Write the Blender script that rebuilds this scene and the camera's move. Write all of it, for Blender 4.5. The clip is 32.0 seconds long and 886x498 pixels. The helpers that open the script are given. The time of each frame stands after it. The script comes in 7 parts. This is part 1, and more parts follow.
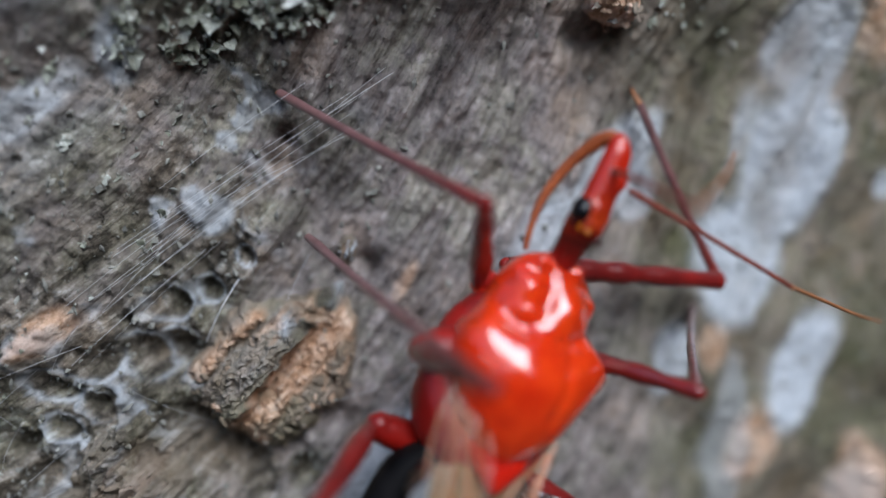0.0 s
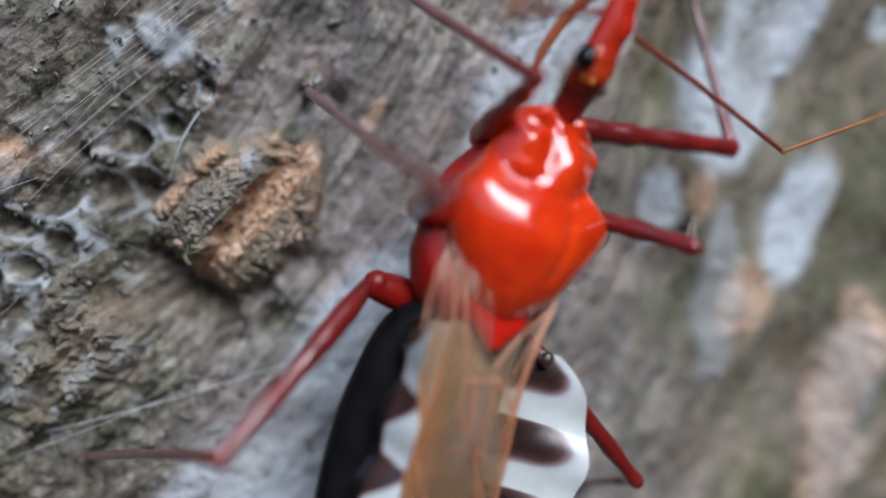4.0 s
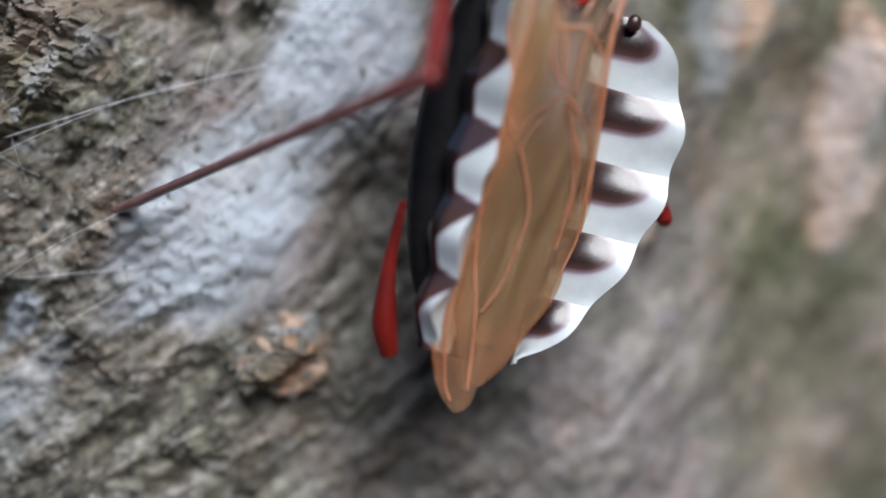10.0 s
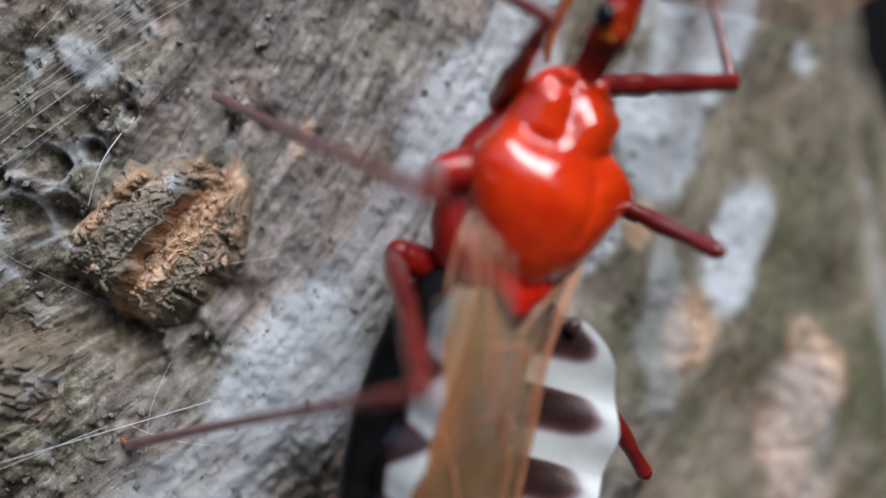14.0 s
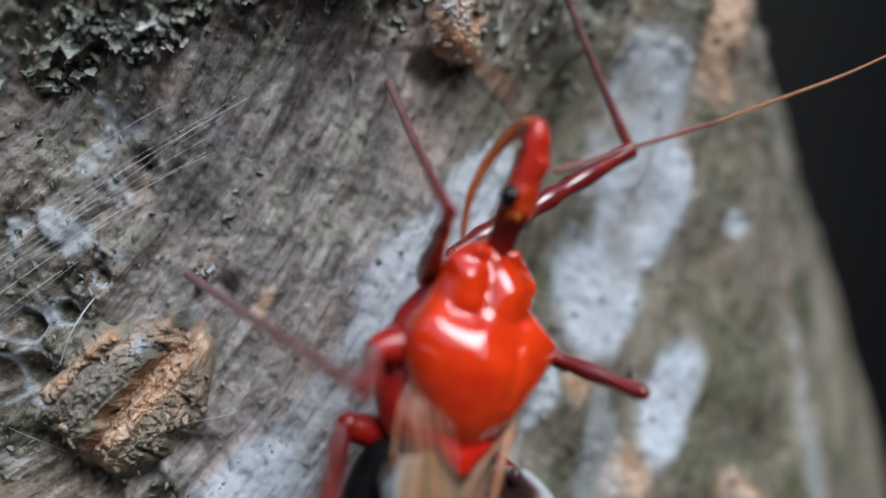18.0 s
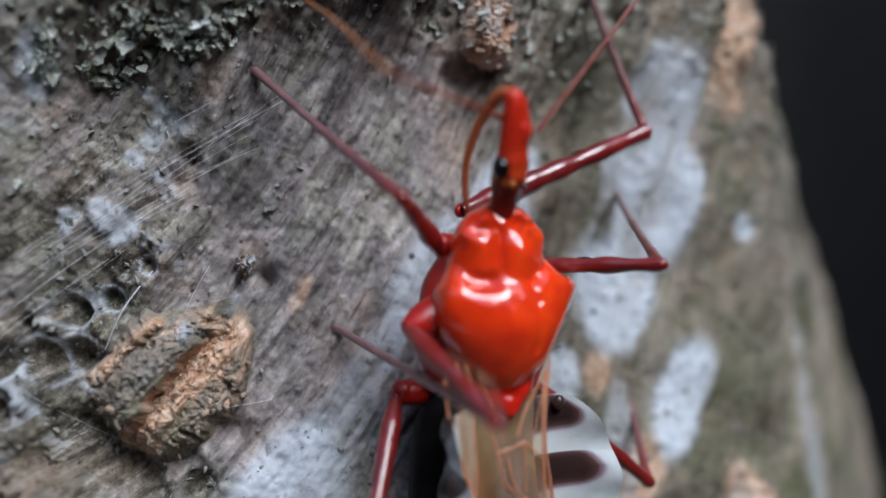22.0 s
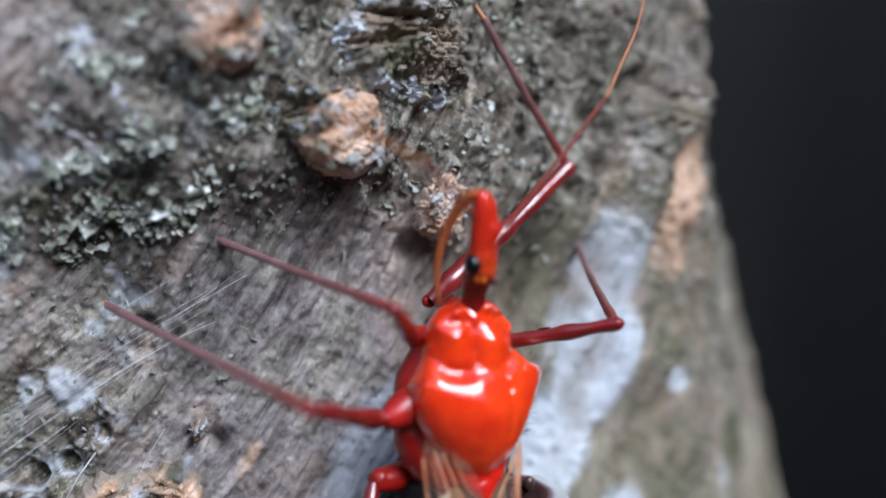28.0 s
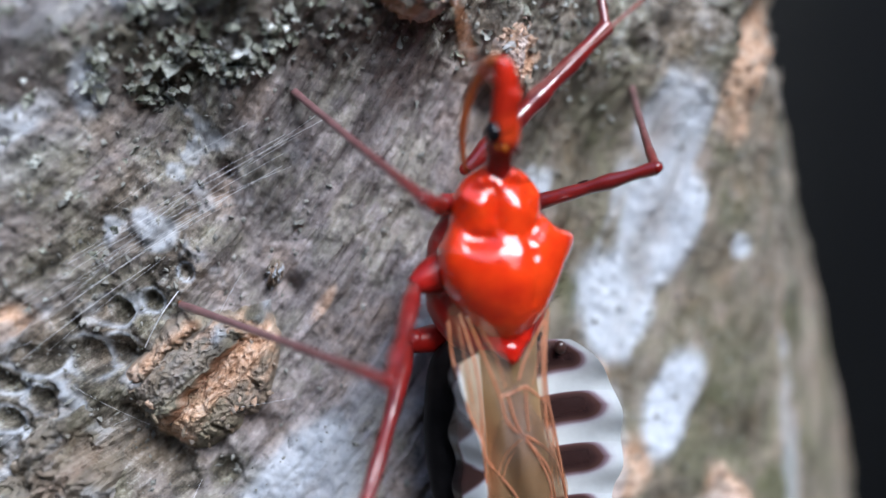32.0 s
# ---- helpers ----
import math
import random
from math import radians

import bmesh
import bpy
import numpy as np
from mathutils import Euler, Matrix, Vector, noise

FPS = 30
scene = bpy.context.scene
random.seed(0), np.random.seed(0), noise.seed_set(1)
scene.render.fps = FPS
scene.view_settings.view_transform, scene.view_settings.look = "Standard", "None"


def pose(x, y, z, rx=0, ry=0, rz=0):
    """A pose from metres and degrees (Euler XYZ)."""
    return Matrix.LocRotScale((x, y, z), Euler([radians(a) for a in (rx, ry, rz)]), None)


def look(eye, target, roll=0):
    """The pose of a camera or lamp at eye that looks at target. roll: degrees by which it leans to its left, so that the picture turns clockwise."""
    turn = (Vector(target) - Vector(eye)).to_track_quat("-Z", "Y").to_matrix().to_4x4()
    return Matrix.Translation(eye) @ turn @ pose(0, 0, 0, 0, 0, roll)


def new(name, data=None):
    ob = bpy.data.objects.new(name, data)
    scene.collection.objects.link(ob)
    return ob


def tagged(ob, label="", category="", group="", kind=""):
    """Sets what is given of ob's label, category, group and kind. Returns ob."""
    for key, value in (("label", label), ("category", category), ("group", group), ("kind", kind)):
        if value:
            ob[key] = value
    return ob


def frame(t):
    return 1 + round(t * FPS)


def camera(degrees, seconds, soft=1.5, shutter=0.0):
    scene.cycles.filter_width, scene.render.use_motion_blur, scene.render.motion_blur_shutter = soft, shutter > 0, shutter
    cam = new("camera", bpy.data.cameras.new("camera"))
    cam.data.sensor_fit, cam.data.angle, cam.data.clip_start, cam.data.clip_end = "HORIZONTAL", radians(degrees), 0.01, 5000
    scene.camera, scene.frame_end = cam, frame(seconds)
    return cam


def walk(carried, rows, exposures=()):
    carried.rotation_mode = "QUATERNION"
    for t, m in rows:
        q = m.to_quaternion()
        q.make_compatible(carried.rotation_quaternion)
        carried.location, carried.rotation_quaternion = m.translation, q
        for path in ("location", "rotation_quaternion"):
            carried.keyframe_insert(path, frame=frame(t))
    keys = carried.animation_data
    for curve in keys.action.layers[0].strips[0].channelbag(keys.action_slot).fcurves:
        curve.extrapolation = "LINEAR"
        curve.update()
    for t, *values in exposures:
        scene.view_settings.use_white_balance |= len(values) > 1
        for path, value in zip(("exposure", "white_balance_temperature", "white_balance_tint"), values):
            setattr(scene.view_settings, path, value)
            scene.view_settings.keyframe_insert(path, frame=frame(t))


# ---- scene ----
# The place is a thin tree trunk with a red assassin bug on it, seen from a few centimetres.
# Lengths below are written in millimetres and turned into metres by MM.
MM = 0.001

# ---- camera ----
cam = camera(50.00, 32.0, soft=1.5)
cam.data.dof.use_dof = True
cam.data.dof.aperture_fstop = 17.0
walk(cam, [
    (0.0, pose(0.00069, -0.02855, 0.00401, 82.35, -1.17, 1.67)),
    (0.5, pose(0.00091, -0.02871, 0.00320, 83.53, -0.53, 2.43)),
    (1.0, pose(0.00116, -0.02847, 0.00359, 82.19, -0.83, 2.56)),
    (1.5, pose(0.00176, -0.02840, 0.00320, 81.64, -0.85, 3.03)),
    (2.0, pose(0.00313, -0.02802, 0.00297, 81.01, -0.52, 4.07)),
    (2.5, pose(0.00260, -0.02827, 0.00207, 80.43, -0.73, 3.69)),
    (3.0, pose(0.00242, -0.02830, 0.00191, 79.81, -1.06, 3.49)),
    (3.5, pose(0.00307, -0.02801, 0.00042, 80.54, -0.63, 3.66)),
    (5.5, pose(0.00123, -0.02798, -0.00820, 89.27, 2.97, 0.90)),
    (6.0, pose(0.00176, -0.02782, -0.00939, 89.49, 3.52, 0.53)),
    (6.5, pose(0.00209, -0.02778, -0.01025, 88.97, 3.62, 1.02)),
    (7.0, pose(0.00129, -0.02784, -0.00975, 86.08, 2.88, 0.24)),
    (7.5, pose(0.00189, -0.02791, -0.01120, 86.14, 3.19, 0.51)),
    (8.0, pose(0.00241, -0.02754, -0.01169, 84.34, 2.88, 1.25)),
    (8.5, pose(0.00151, -0.02738, -0.01341, 84.21, 3.09, 1.30)),
    (9.0, pose(0.00077, -0.02747, -0.01370, 85.24, 3.43, 1.20)),
    (9.5, pose(0.00138, -0.02733, -0.01368, 84.96, 3.28, 1.66)),
    (10.0, pose(0.00160, -0.02721, -0.01318, 84.53, 2.96, 1.13)),
    (10.5, pose(0.00180, -0.02701, -0.01274, 85.53, 3.13, 0.28)),
    (11.0, pose(0.00292, -0.02679, -0.01164, 87.08, 2.81, 2.08)),
    (11.5, pose(0.00302, -0.02676, -0.01081, 87.76, 2.79, 0.95)),
    (12.0, pose(0.00379, -0.02690, -0.00895, 85.60, 1.84, 0.13)),
    (12.5, pose(0.00483, -0.02685, -0.00867, 86.14, 1.48, 1.68)),
    (13.0, pose(0.00446, -0.02680, -0.00776, 86.35, 1.52, 0.09)),
    (13.5, pose(0.00383, -0.02714, -0.00663, 87.47, 1.62, -1.13)),
    (14.0, pose(0.00351, -0.02712, -0.00591, 91.22, 1.50, 0.80)),
    (14.5, pose(0.00380, -0.02773, -0.00647, 93.24, 1.62, 0.09)),
    (15.0, pose(0.00421, -0.02842, -0.00356, 93.58, 0.38, -0.75)),
    (15.5, pose(0.00519, -0.02939, -0.00364, 94.87, 0.14, 0.04)),
    (17.5, pose(0.00482, -0.02949, -0.00286, 95.33, 0.33, -0.42)),
    (18.0, pose(0.00478, -0.02972, -0.00170, 93.65, -0.12, -0.24)),
    (18.5, pose(0.00492, -0.02999, 0.00024, 93.07, -0.49, -0.72)),
    (19.0, pose(0.00346, -0.03048, 0.00182, 93.10, -0.75, -1.47)),
    (19.5, pose(0.00148, -0.03086, 0.00088, 94.05, -0.95, -1.90)),
    (20.0, pose(0.00207, -0.03088, 0.00025, 93.41, -1.20, -1.75)),
    (20.5, pose(0.00165, -0.03081, -0.00114, 94.11, -0.74, -1.80)),
    (21.0, pose(0.00186, -0.03074, -0.00205, 94.12, -0.78, -2.36)),
    (21.5, pose(0.00236, -0.03094, -0.00225, 94.29, -0.86, -1.61)),
    (22.0, pose(0.00254, -0.03115, -0.00314, 95.48, -0.60, -2.05)),
    (22.5, pose(0.00348, -0.03113, -0.00400, 96.09, -0.24, -2.12)),
    (23.0, pose(0.00420, -0.03097, -0.00394, 95.86, 0.02, -2.29)),
    (23.5, pose(0.00536, -0.03101, -0.00303, 95.49, -0.18, -1.79)),
    (24.0, pose(0.00498, -0.03114, -0.00192, 94.20, -0.67, -1.70)),
    (24.5, pose(0.00531, -0.03122, -0.00287, 96.16, 0.01, -1.40)),
    (25.0, pose(0.00425, -0.03182, -0.00085, 96.17, -0.76, -1.44)),
    (25.5, pose(0.00453, -0.03226, -0.00054, 97.00, -0.39, -2.27)),
    (27.5, pose(0.00386, -0.03343, 0.00720, 91.90, -3.80, -4.18)),
    (28.0, pose(0.00325, -0.03355, 0.00576, 91.95, -3.46, -3.64)),
    (28.5, pose(0.00191, -0.03333, 0.00464, 92.71, -3.41, -4.21)),
    (29.0, pose(0.00223, -0.03366, 0.00501, 91.48, -3.74, -3.11)),
    (29.5, pose(0.00137, -0.03358, 0.00361, 92.32, -3.22, -3.55)),
    (30.0, pose(0.00087, -0.03370, 0.00356, 90.91, -3.63, -3.35)),
    (30.5, pose(0.00060, -0.03396, 0.00206, 91.16, -3.64, -2.93)),
    (31.0, pose(0.00120, -0.03403, 0.00191, 90.99, -3.76, -2.53)),
    (31.5, pose(0.00150, -0.03404, 0.00194, 90.23, -3.84, -2.37)),
    (32.0, pose(0.00184, -0.03399, 0.00067, 90.32, -3.48, -1.93)),
], exposures=[(0.0, 0.18, 6080, 9), (3.5, 0.23, 6080, 9), (6.0, 0.44, 6200, 9), (11.0, 0.48, 6280, 10), (15.0, 0.28, 6500, 10), (18.0, 0.30, 6100, 7), (20.0, 0.33, 6000, 8), (25.0, 0.39, 6080, 11), (28.0, 0.77, 5850, 11), (32.0, 0.83, 5980, 12)])

# ---- light ----
SUN_TURN, SUN_HEIGHT = radians(156), radians(42)
world = bpy.data.worlds.new("overcast_sky")
scene.world = world
world.use_nodes = True
wt = world.node_tree
sky = wt.nodes.new("ShaderNodeTexSky")
sky.sky_type = "NISHITA"
sky.sun_disc = False
sky.sun_elevation, sky.sun_rotation = SUN_HEIGHT, SUN_TURN
sky.air_density, sky.dust_density = 1.0, 1.5
wt.links.new(sky.outputs[0], wt.nodes["Background"].inputs["Color"])
wt.nodes["Background"].inputs["Strength"].default_value = 0.14
sun = new("sun", bpy.data.lights.new("sun", "SUN"))
sun.data.energy, sun.data.angle, sun.data.color = 2.45, radians(35), (0.95, 0.975, 1.0)
sun.matrix_world = look((0.36, -0.80, 0.80), (0, 0, 0))


# ---- helpers of this scene ----
def link_mesh(name, verts, faces, material, parent=None, label="", smooth=True):
    """One mesh object from points in millimetres."""
    me = bpy.data.meshes.new(name)
    me.from_pydata([tuple(c * MM for c in v) for v in verts], [], [tuple(f) for f in faces])
    me.materials.append(material)
    if smooth:
        me.shade_smooth()
        me.set_sharp_from_angle(angle=radians(55))
    me.update()
    ob = new(name, me)
    if parent is not None:
        ob.parent = parent
    if label:
        ob["label"] = label
    return ob


def catmull(points, steps):
    """A smooth line through points."""
    pts = [np.array(p, float) for p in points]
    pts = [2 * pts[0] - pts[1]] + pts + [2 * pts[-1] - pts[-2]]
    out = []
    for i in range(1, len(pts) - 2):
        a, b, c, d = pts[i - 1:i + 3]
        for k in range(steps):
            t = k / steps
            out.append(0.5 * (2 * b + (c - a) * t + (2 * a - 5 * b + 4 * c - d) * t * t + (3 * b - a - 3 * c + d) * t ** 3))
    out.append(pts[-2])
    return out


def tube(points, radii, sides=10, steps=4, flat=1.0, closed=True, knobs=0.0):
    """Verts and faces of a round bar along points, with a radius at each."""
    line = catmull([list(p) + [r] for p, r in zip(points, radii)], steps)
    pos, rad = [p[:3] for p in line], [max(p[3], 0.004) for p in line]
    n = len(pos)
    verts, faces = [], []
    if knobs:
        rad = [r * (1 + knobs * noise.noise(Vector(tuple(p * 1.3)))) for r, p in zip(rad, pos)]
    up = np.array([0.13, 0.21, 1.0])
    side = None
    for i in range(n):
        d = pos[min(i + 1, n - 1)] - pos[max(i - 1, 0)]
        d = d / (np.linalg.norm(d) + 1e-9)
        if side is None:
            side = np.cross(d, up)
            if np.linalg.norm(side) < 0.1:
                side = np.cross(d, np.array([1.0, 0, 0]))
        side = side - d * (side @ d)
        side = side / np.linalg.norm(side)
        other = np.cross(side, d)
        for k in range(sides):
            a = 2 * math.pi * k / sides
            verts.append(pos[i] + rad[i] * (math.cos(a) * side + flat * math.sin(a) * other))
    for i in range(n - 1):
        for k in range(sides):
            a, b = i * sides + k, i * sides + (k + 1) % sides
            faces.append((a, b, b + sides, a + sides))
    if closed:
        faces.append(tuple(reversed(range(sides))))
        faces.append(tuple(range((n - 1) * sides, n * sides)))
    return verts, faces


def joined(pieces):
    verts, faces = [], []
    for v, f in pieces:
        o = len(verts)
        verts += list(v)
        faces += [tuple(i + o for i in q) for q in f]
    return verts, faces


def ball(centre, size, rings=8, sides=12):
    verts, faces = [], []
    for i in range(rings + 1):
        a = math.pi * i / rings
        for k in range(sides):
            b = 2 * math.pi * k / sides
            verts.append((centre[0] + size[0] * math.sin(a) * math.cos(b), centre[1] + size[1] * math.cos(a), centre[2] + size[2] * math.sin(a) * math.sin(b)))
    for i in range(rings):
        for k in range(sides):
            a, b = i * sides + k, i * sides + (k + 1) % sides
            faces.append((a, b, b + sides, a + sides))
    return verts, faces


def lattice(x, y, seed):
    """Smooth noise in 0..1 at integer scale."""
    xi, yi = np.floor(x).astype(np.int64), np.floor(y).astype(np.int64)
    xf, yf = x - xi, y - yi
    u, v = xf * xf * (3 - 2 * xf), yf * yf * (3 - 2 * yf)

    def h(a, b):
        n = (a * 374761393 + b * 668265263 + seed * 1274126177) & 0x7FFFFFFF
        n = ((n ^ (n >> 13)) * 1274126177) & 0x7FFFFFFF
        return ((n ^ (n >> 16)) & 0xFFFF) / 65535.0
    return (h(xi, yi) * (1 - u) + h(xi + 1, yi) * u) * (1 - v) + (h(xi, yi + 1) * (1 - u) + h(xi + 1, yi + 1) * u) * v


def fbm(x, y, seed, octaves=4, gain=0.5):
    total, amp, norm = 0.0, 1.0, 0.0
    for o in range(octaves):
        total = total + amp * (lattice(x * 2 ** o + 17.3 * o, y * 2 ** o - 9.1 * o, seed + o) - 0.5)
        norm += amp
        amp *= gain
    return total / norm * 2


def ramp(lo, hi, x):
    t = np.clip((x - lo) / (hi - lo), 0, 1)
    return t * t * (3 - 2 * t)


def blob(a, z, ca, cz, la, lz, turn, wob):
    """A soft oval, 1 at its middle, 0 outside, on the bark's sheet."""
    c, s = math.cos(radians(turn)), math.sin(radians(turn))
    p, q = (a - ca) * c + (z - cz) * s, -(a - ca) * s + (z - cz) * c
    return 1 - ramp(0.65, 1.15, np.sqrt((p / la) ** 2 + (q / lz) ** 2) + wob)


# ---- materials ----
def material(name):
    m = bpy.data.materials.new(name)
    m.use_nodes = True
    return m, m.node_tree, m.node_tree.nodes["Principled BSDF"]


def node(tree, kind, **inputs):
    n = tree.nodes.new(kind)
    for k, v in inputs.items():
        n.inputs[k].default_value = v
    return n


def noise_tex(tree, scale, detail=4.0, rough=0.6, stretch=None):
    co = tree.nodes.new("ShaderNodeTexCoord")
    tex = node(tree, "ShaderNodeTexNoise", Scale=scale, Detail=detail, Roughness=rough)
    if stretch:
        mp = tree.nodes.new("ShaderNodeMapping")
        mp.inputs["Scale"].default_value = stretch[0]
        mp.inputs["Rotation"].default_value = stretch[1]
        tree.links.new(co.outputs["Object"], mp.inputs["Vector"])
        tree.links.new(mp.outputs[0], tex.inputs["Vector"])
    else:
        tree.links.new(co.outputs["Object"], tex.inputs["Vector"])
    return tex


def colour_ramp(tree, source, stops):
    r = tree.nodes.new("ShaderNodeValToRGB")
    e = r.color_ramp.elements
    while len(e) < len(stops):
        e.new(0.5)
    for k, (p, c) in zip(e, stops):
        k.position, k.color = p, (*c, 1)
    tree.links.new(source, r.inputs[0])
    return r


def mix(tree, factor, a, b, blend="MIX"):
    m = tree.nodes.new("ShaderNodeMix")
    m.data_type, m.blend_type = "RGBA", blend
    for sock, v in ((m.inputs[0], factor), (m.inputs[6], a), (m.inputs[7], b)):
        if isinstance(v, bpy.types.NodeSocket):
            tree.links.new(v, sock)
        elif isinstance(v, (int, float)):
            sock.default_value = v
        else:
            sock.default_value = (*v, 1)
    return m.outputs[2]


def bump(tree, height, strength, distance, bsdf):
    b = node(tree, "ShaderNodeBump", Strength=strength, Distance=distance)
    tree.links.new(height, b.inputs["Height"])
    tree.links.new(b.outputs[0], bsdf.inputs["Normal"])


def shell_material(name, low, high, rough=0.2, scale=900.0, relief=0.12, coat=0.0, depth=0.0):
    """Insect cuticle: glossy, faintly mottled and pitted."""
    m, t, b = material(name)
    n = noise_tex(t, scale, 5.0)
    r = colour_ramp(t, n.outputs["Fac"], [(0.3, low), (0.7, high)])
    t.links.new(r.outputs[0], b.inputs["Base Color"])
    b.inputs["Roughness"].default_value = rough
    b.inputs["Specular IOR Level"].default_value = 0.55
    b.inputs["Coat Weight"].default_value = coat
    b.inputs["Coat Roughness"].default_value = 0.04
    b.inputs["Subsurface Weight"].default_value = depth
    b.inputs["Subsurface Scale"].default_value = 0.0004
    b.inputs["Subsurface Radius"].default_value = (1.0, 0.25, 0.1)
    fine = noise_tex(t, scale * 4, 3.0)
    bump(t, fine.outputs["Fac"], relief, 0.00006, b)
    return m


RED = shell_material("scarlet_cuticle", (0.62, 0.018, 0.004), (0.90, 0.066, 0.007), 0.13, 700, 0.35, 0.8, 0.25)
COLLAR_RED = shell_material("blood_red_cuticle", (0.46, 0.009, 0.005), (0.66, 0.022, 0.007), 0.13, 900, 0.35, 0.8, 0.2)
# crimson sides: their weaker light is put into this darker copy of the red
RED_DIM_SIDE = shell_material("dim_crimson_cuticle", (0.25, 0.007, 0.005), (0.43, 0.012, 0.007), 0.36, 900, 0.4, 0.1)


def head_material():
    """Head: dark maroon neck, red front, an amber streak behind the eyes."""
    m, t, b = material("head_cuticle")
    co = t.nodes.new("ShaderNodeTexCoord")
    sep = t.nodes.new("ShaderNodeSeparateXYZ")
    t.links.new(co.outputs["Object"], sep.inputs[0])
    n = noise_tex(t, 1300, 5.0)
    at = t.nodes.new("ShaderNodeMath")
    at.operation = "MULTIPLY_ADD"
    at.inputs[1].default_value, at.inputs[2].default_value = 0.0012, -0.0006
    t.links.new(n.outputs["Fac"], at.inputs[0])
    add = t.nodes.new("ShaderNodeMath")
    t.links.new(sep.outputs["Y"], add.inputs[0])
    t.links.new(at.outputs[0], add.inputs[1])
    far = node(t, "ShaderNodeMapRange")
    far.inputs["From Max"].default_value = 0.004
    t.links.new(add.outputs[0], far.inputs["Value"])
    r = colour_ramp(t, far.outputs[0], [(0.0, (0.24, 0.008, 0.005)), (0.14, (0.085, 0.009, 0.006)), (0.24, (0.22, 0.016, 0.006)), (0.34, (0.50, 0.045, 0.008)), (0.55, (0.46, 0.020, 0.007)), (1.0, (0.58, 0.024, 0.007))])
    t.links.new(r.outputs[0], b.inputs["Base Color"])
    b.inputs["Roughness"].default_value = 0.24
    b.inputs["Coat Weight"].default_value = 0.4
    b.inputs["Coat Roughness"].default_value = 0.08
    bump(t, noise_tex(t, 3800, 3.0).outputs["Fac"], 0.5, 0.0001, b)
    return m


HEAD_RED = head_material()
LEG_RED = shell_material("wine_red_cuticle", (0.11, 0.008, 0.008), (0.25, 0.015, 0.012), 0.3, 700, 0.4, 1.0)
LEG_RED.node_tree.nodes["Principled BSDF"].inputs["Coat Roughness"].default_value = 0.16
KNEE = shell_material("knee_cuticle", (0.12, 0.007, 0.007), (0.27, 0.013, 0.010), 0.2, 1200, 0.3, 0.4)
LEG_BAND = shell_material("leg_band_cuticle", (0.028, 0.005, 0.006), (0.07, 0.008, 0.009), 0.2, 1200, 0.3, 0.4)
TAIL_RED = shell_material("dull_red_cuticle", (0.10, 0.007, 0.005), (0.20, 0.013, 0.009), 0.35, 900, 0.2)


def shin_material():
    """Tibia: wine red at the knee, turning purple grey towards the foot."""
    m, t, b = material("purple_brown_cuticle")
    co = t.nodes.new("ShaderNodeTexCoord")
    sep = t.nodes.new("ShaderNodeSeparateXYZ")
    t.links.new(co.outputs["Object"], sep.inputs[0])
    far = node(t, "ShaderNodeMapRange")
    far.inputs["From Max"].default_value = 0.006
    t.links.new(sep.outputs["Y"], far.inputs["Value"])
    n = noise_tex(t, 1400, 5.0)
    r = colour_ramp(t, far.outputs[0], [(0.0, (0.23, 0.020, 0.014)), (0.35, (0.19, 0.058, 0.055)), (1.0, (0.22, 0.112, 0.112))])
    tone = colour_ramp(t, n.outputs["Fac"], [(0.3, (0.65, 0.65, 0.65)), (0.7, (1.15, 1.15, 1.15))])
    t.links.new(mix(t, 1.0, r.outputs[0], tone.outputs[0], "MULTIPLY"), b.inputs["Base Color"])
    b.inputs["Roughness"].default_value = 0.3
    b.inputs["Coat Weight"].default_value = 1.0
    b.inputs["Coat IOR"].default_value = 1.65
    b.inputs["Coat Roughness"].default_value = 0.14
    bump(t, noise_tex(t, 5000, 3.0).outputs["Fac"], 0.3, 0.00006, b)
    return m


SHIN_RED = shin_material()
BEAK = shell_material("amber_beak_cuticle", (0.27, 0.06, 0.018), (0.42, 0.11, 0.035), 0.3, 1200, 0.2)
AMBER = shell_material("amber_cuticle", (0.55, 0.13, 0.01), (0.75, 0.24, 0.02), 0.15, 1200, 0.2, 0.5)
FEELER = shell_material("feeler_cuticle", (0.16, 0.025, 0.016), (0.26, 0.05, 0.028), 0.3, 1500, 0.2)
FEELER_TIP = shell_material("feeler_tip_cuticle", (0.30, 0.11, 0.04), (0.42, 0.17, 0.07), 0.5, 1500, 0.2)
BLACK = shell_material("black_cuticle", (0.003, 0.003, 0.0035), (0.010, 0.009, 0.010), 0.5, 900, 0.35)
BLACK.node_tree.nodes["Principled BSDF"].inputs["Specular IOR Level"].default_value = 0.1
BACK = shell_material("olive_brown_cuticle", (0.18, 0.125, 0.06), (0.38, 0.28, 0.16), 0.4, 450, 0.4)
DARK = shell_material("dark_brown_cuticle", (0.030, 0.016, 0.014), (0.085, 0.040, 0.034), 0.3, 600, 0.3, 0.2)
EYE = shell_material("eye_black", (0.004, 0.004, 0.005), (0.008, 0.008, 0.009), 0.06, 2500, 0.1)
VEIN = shell_material("vein_orange", (0.43, 0.16, 0.085), (0.58, 0.27, 0.155), 0.25, 900, 0.1)


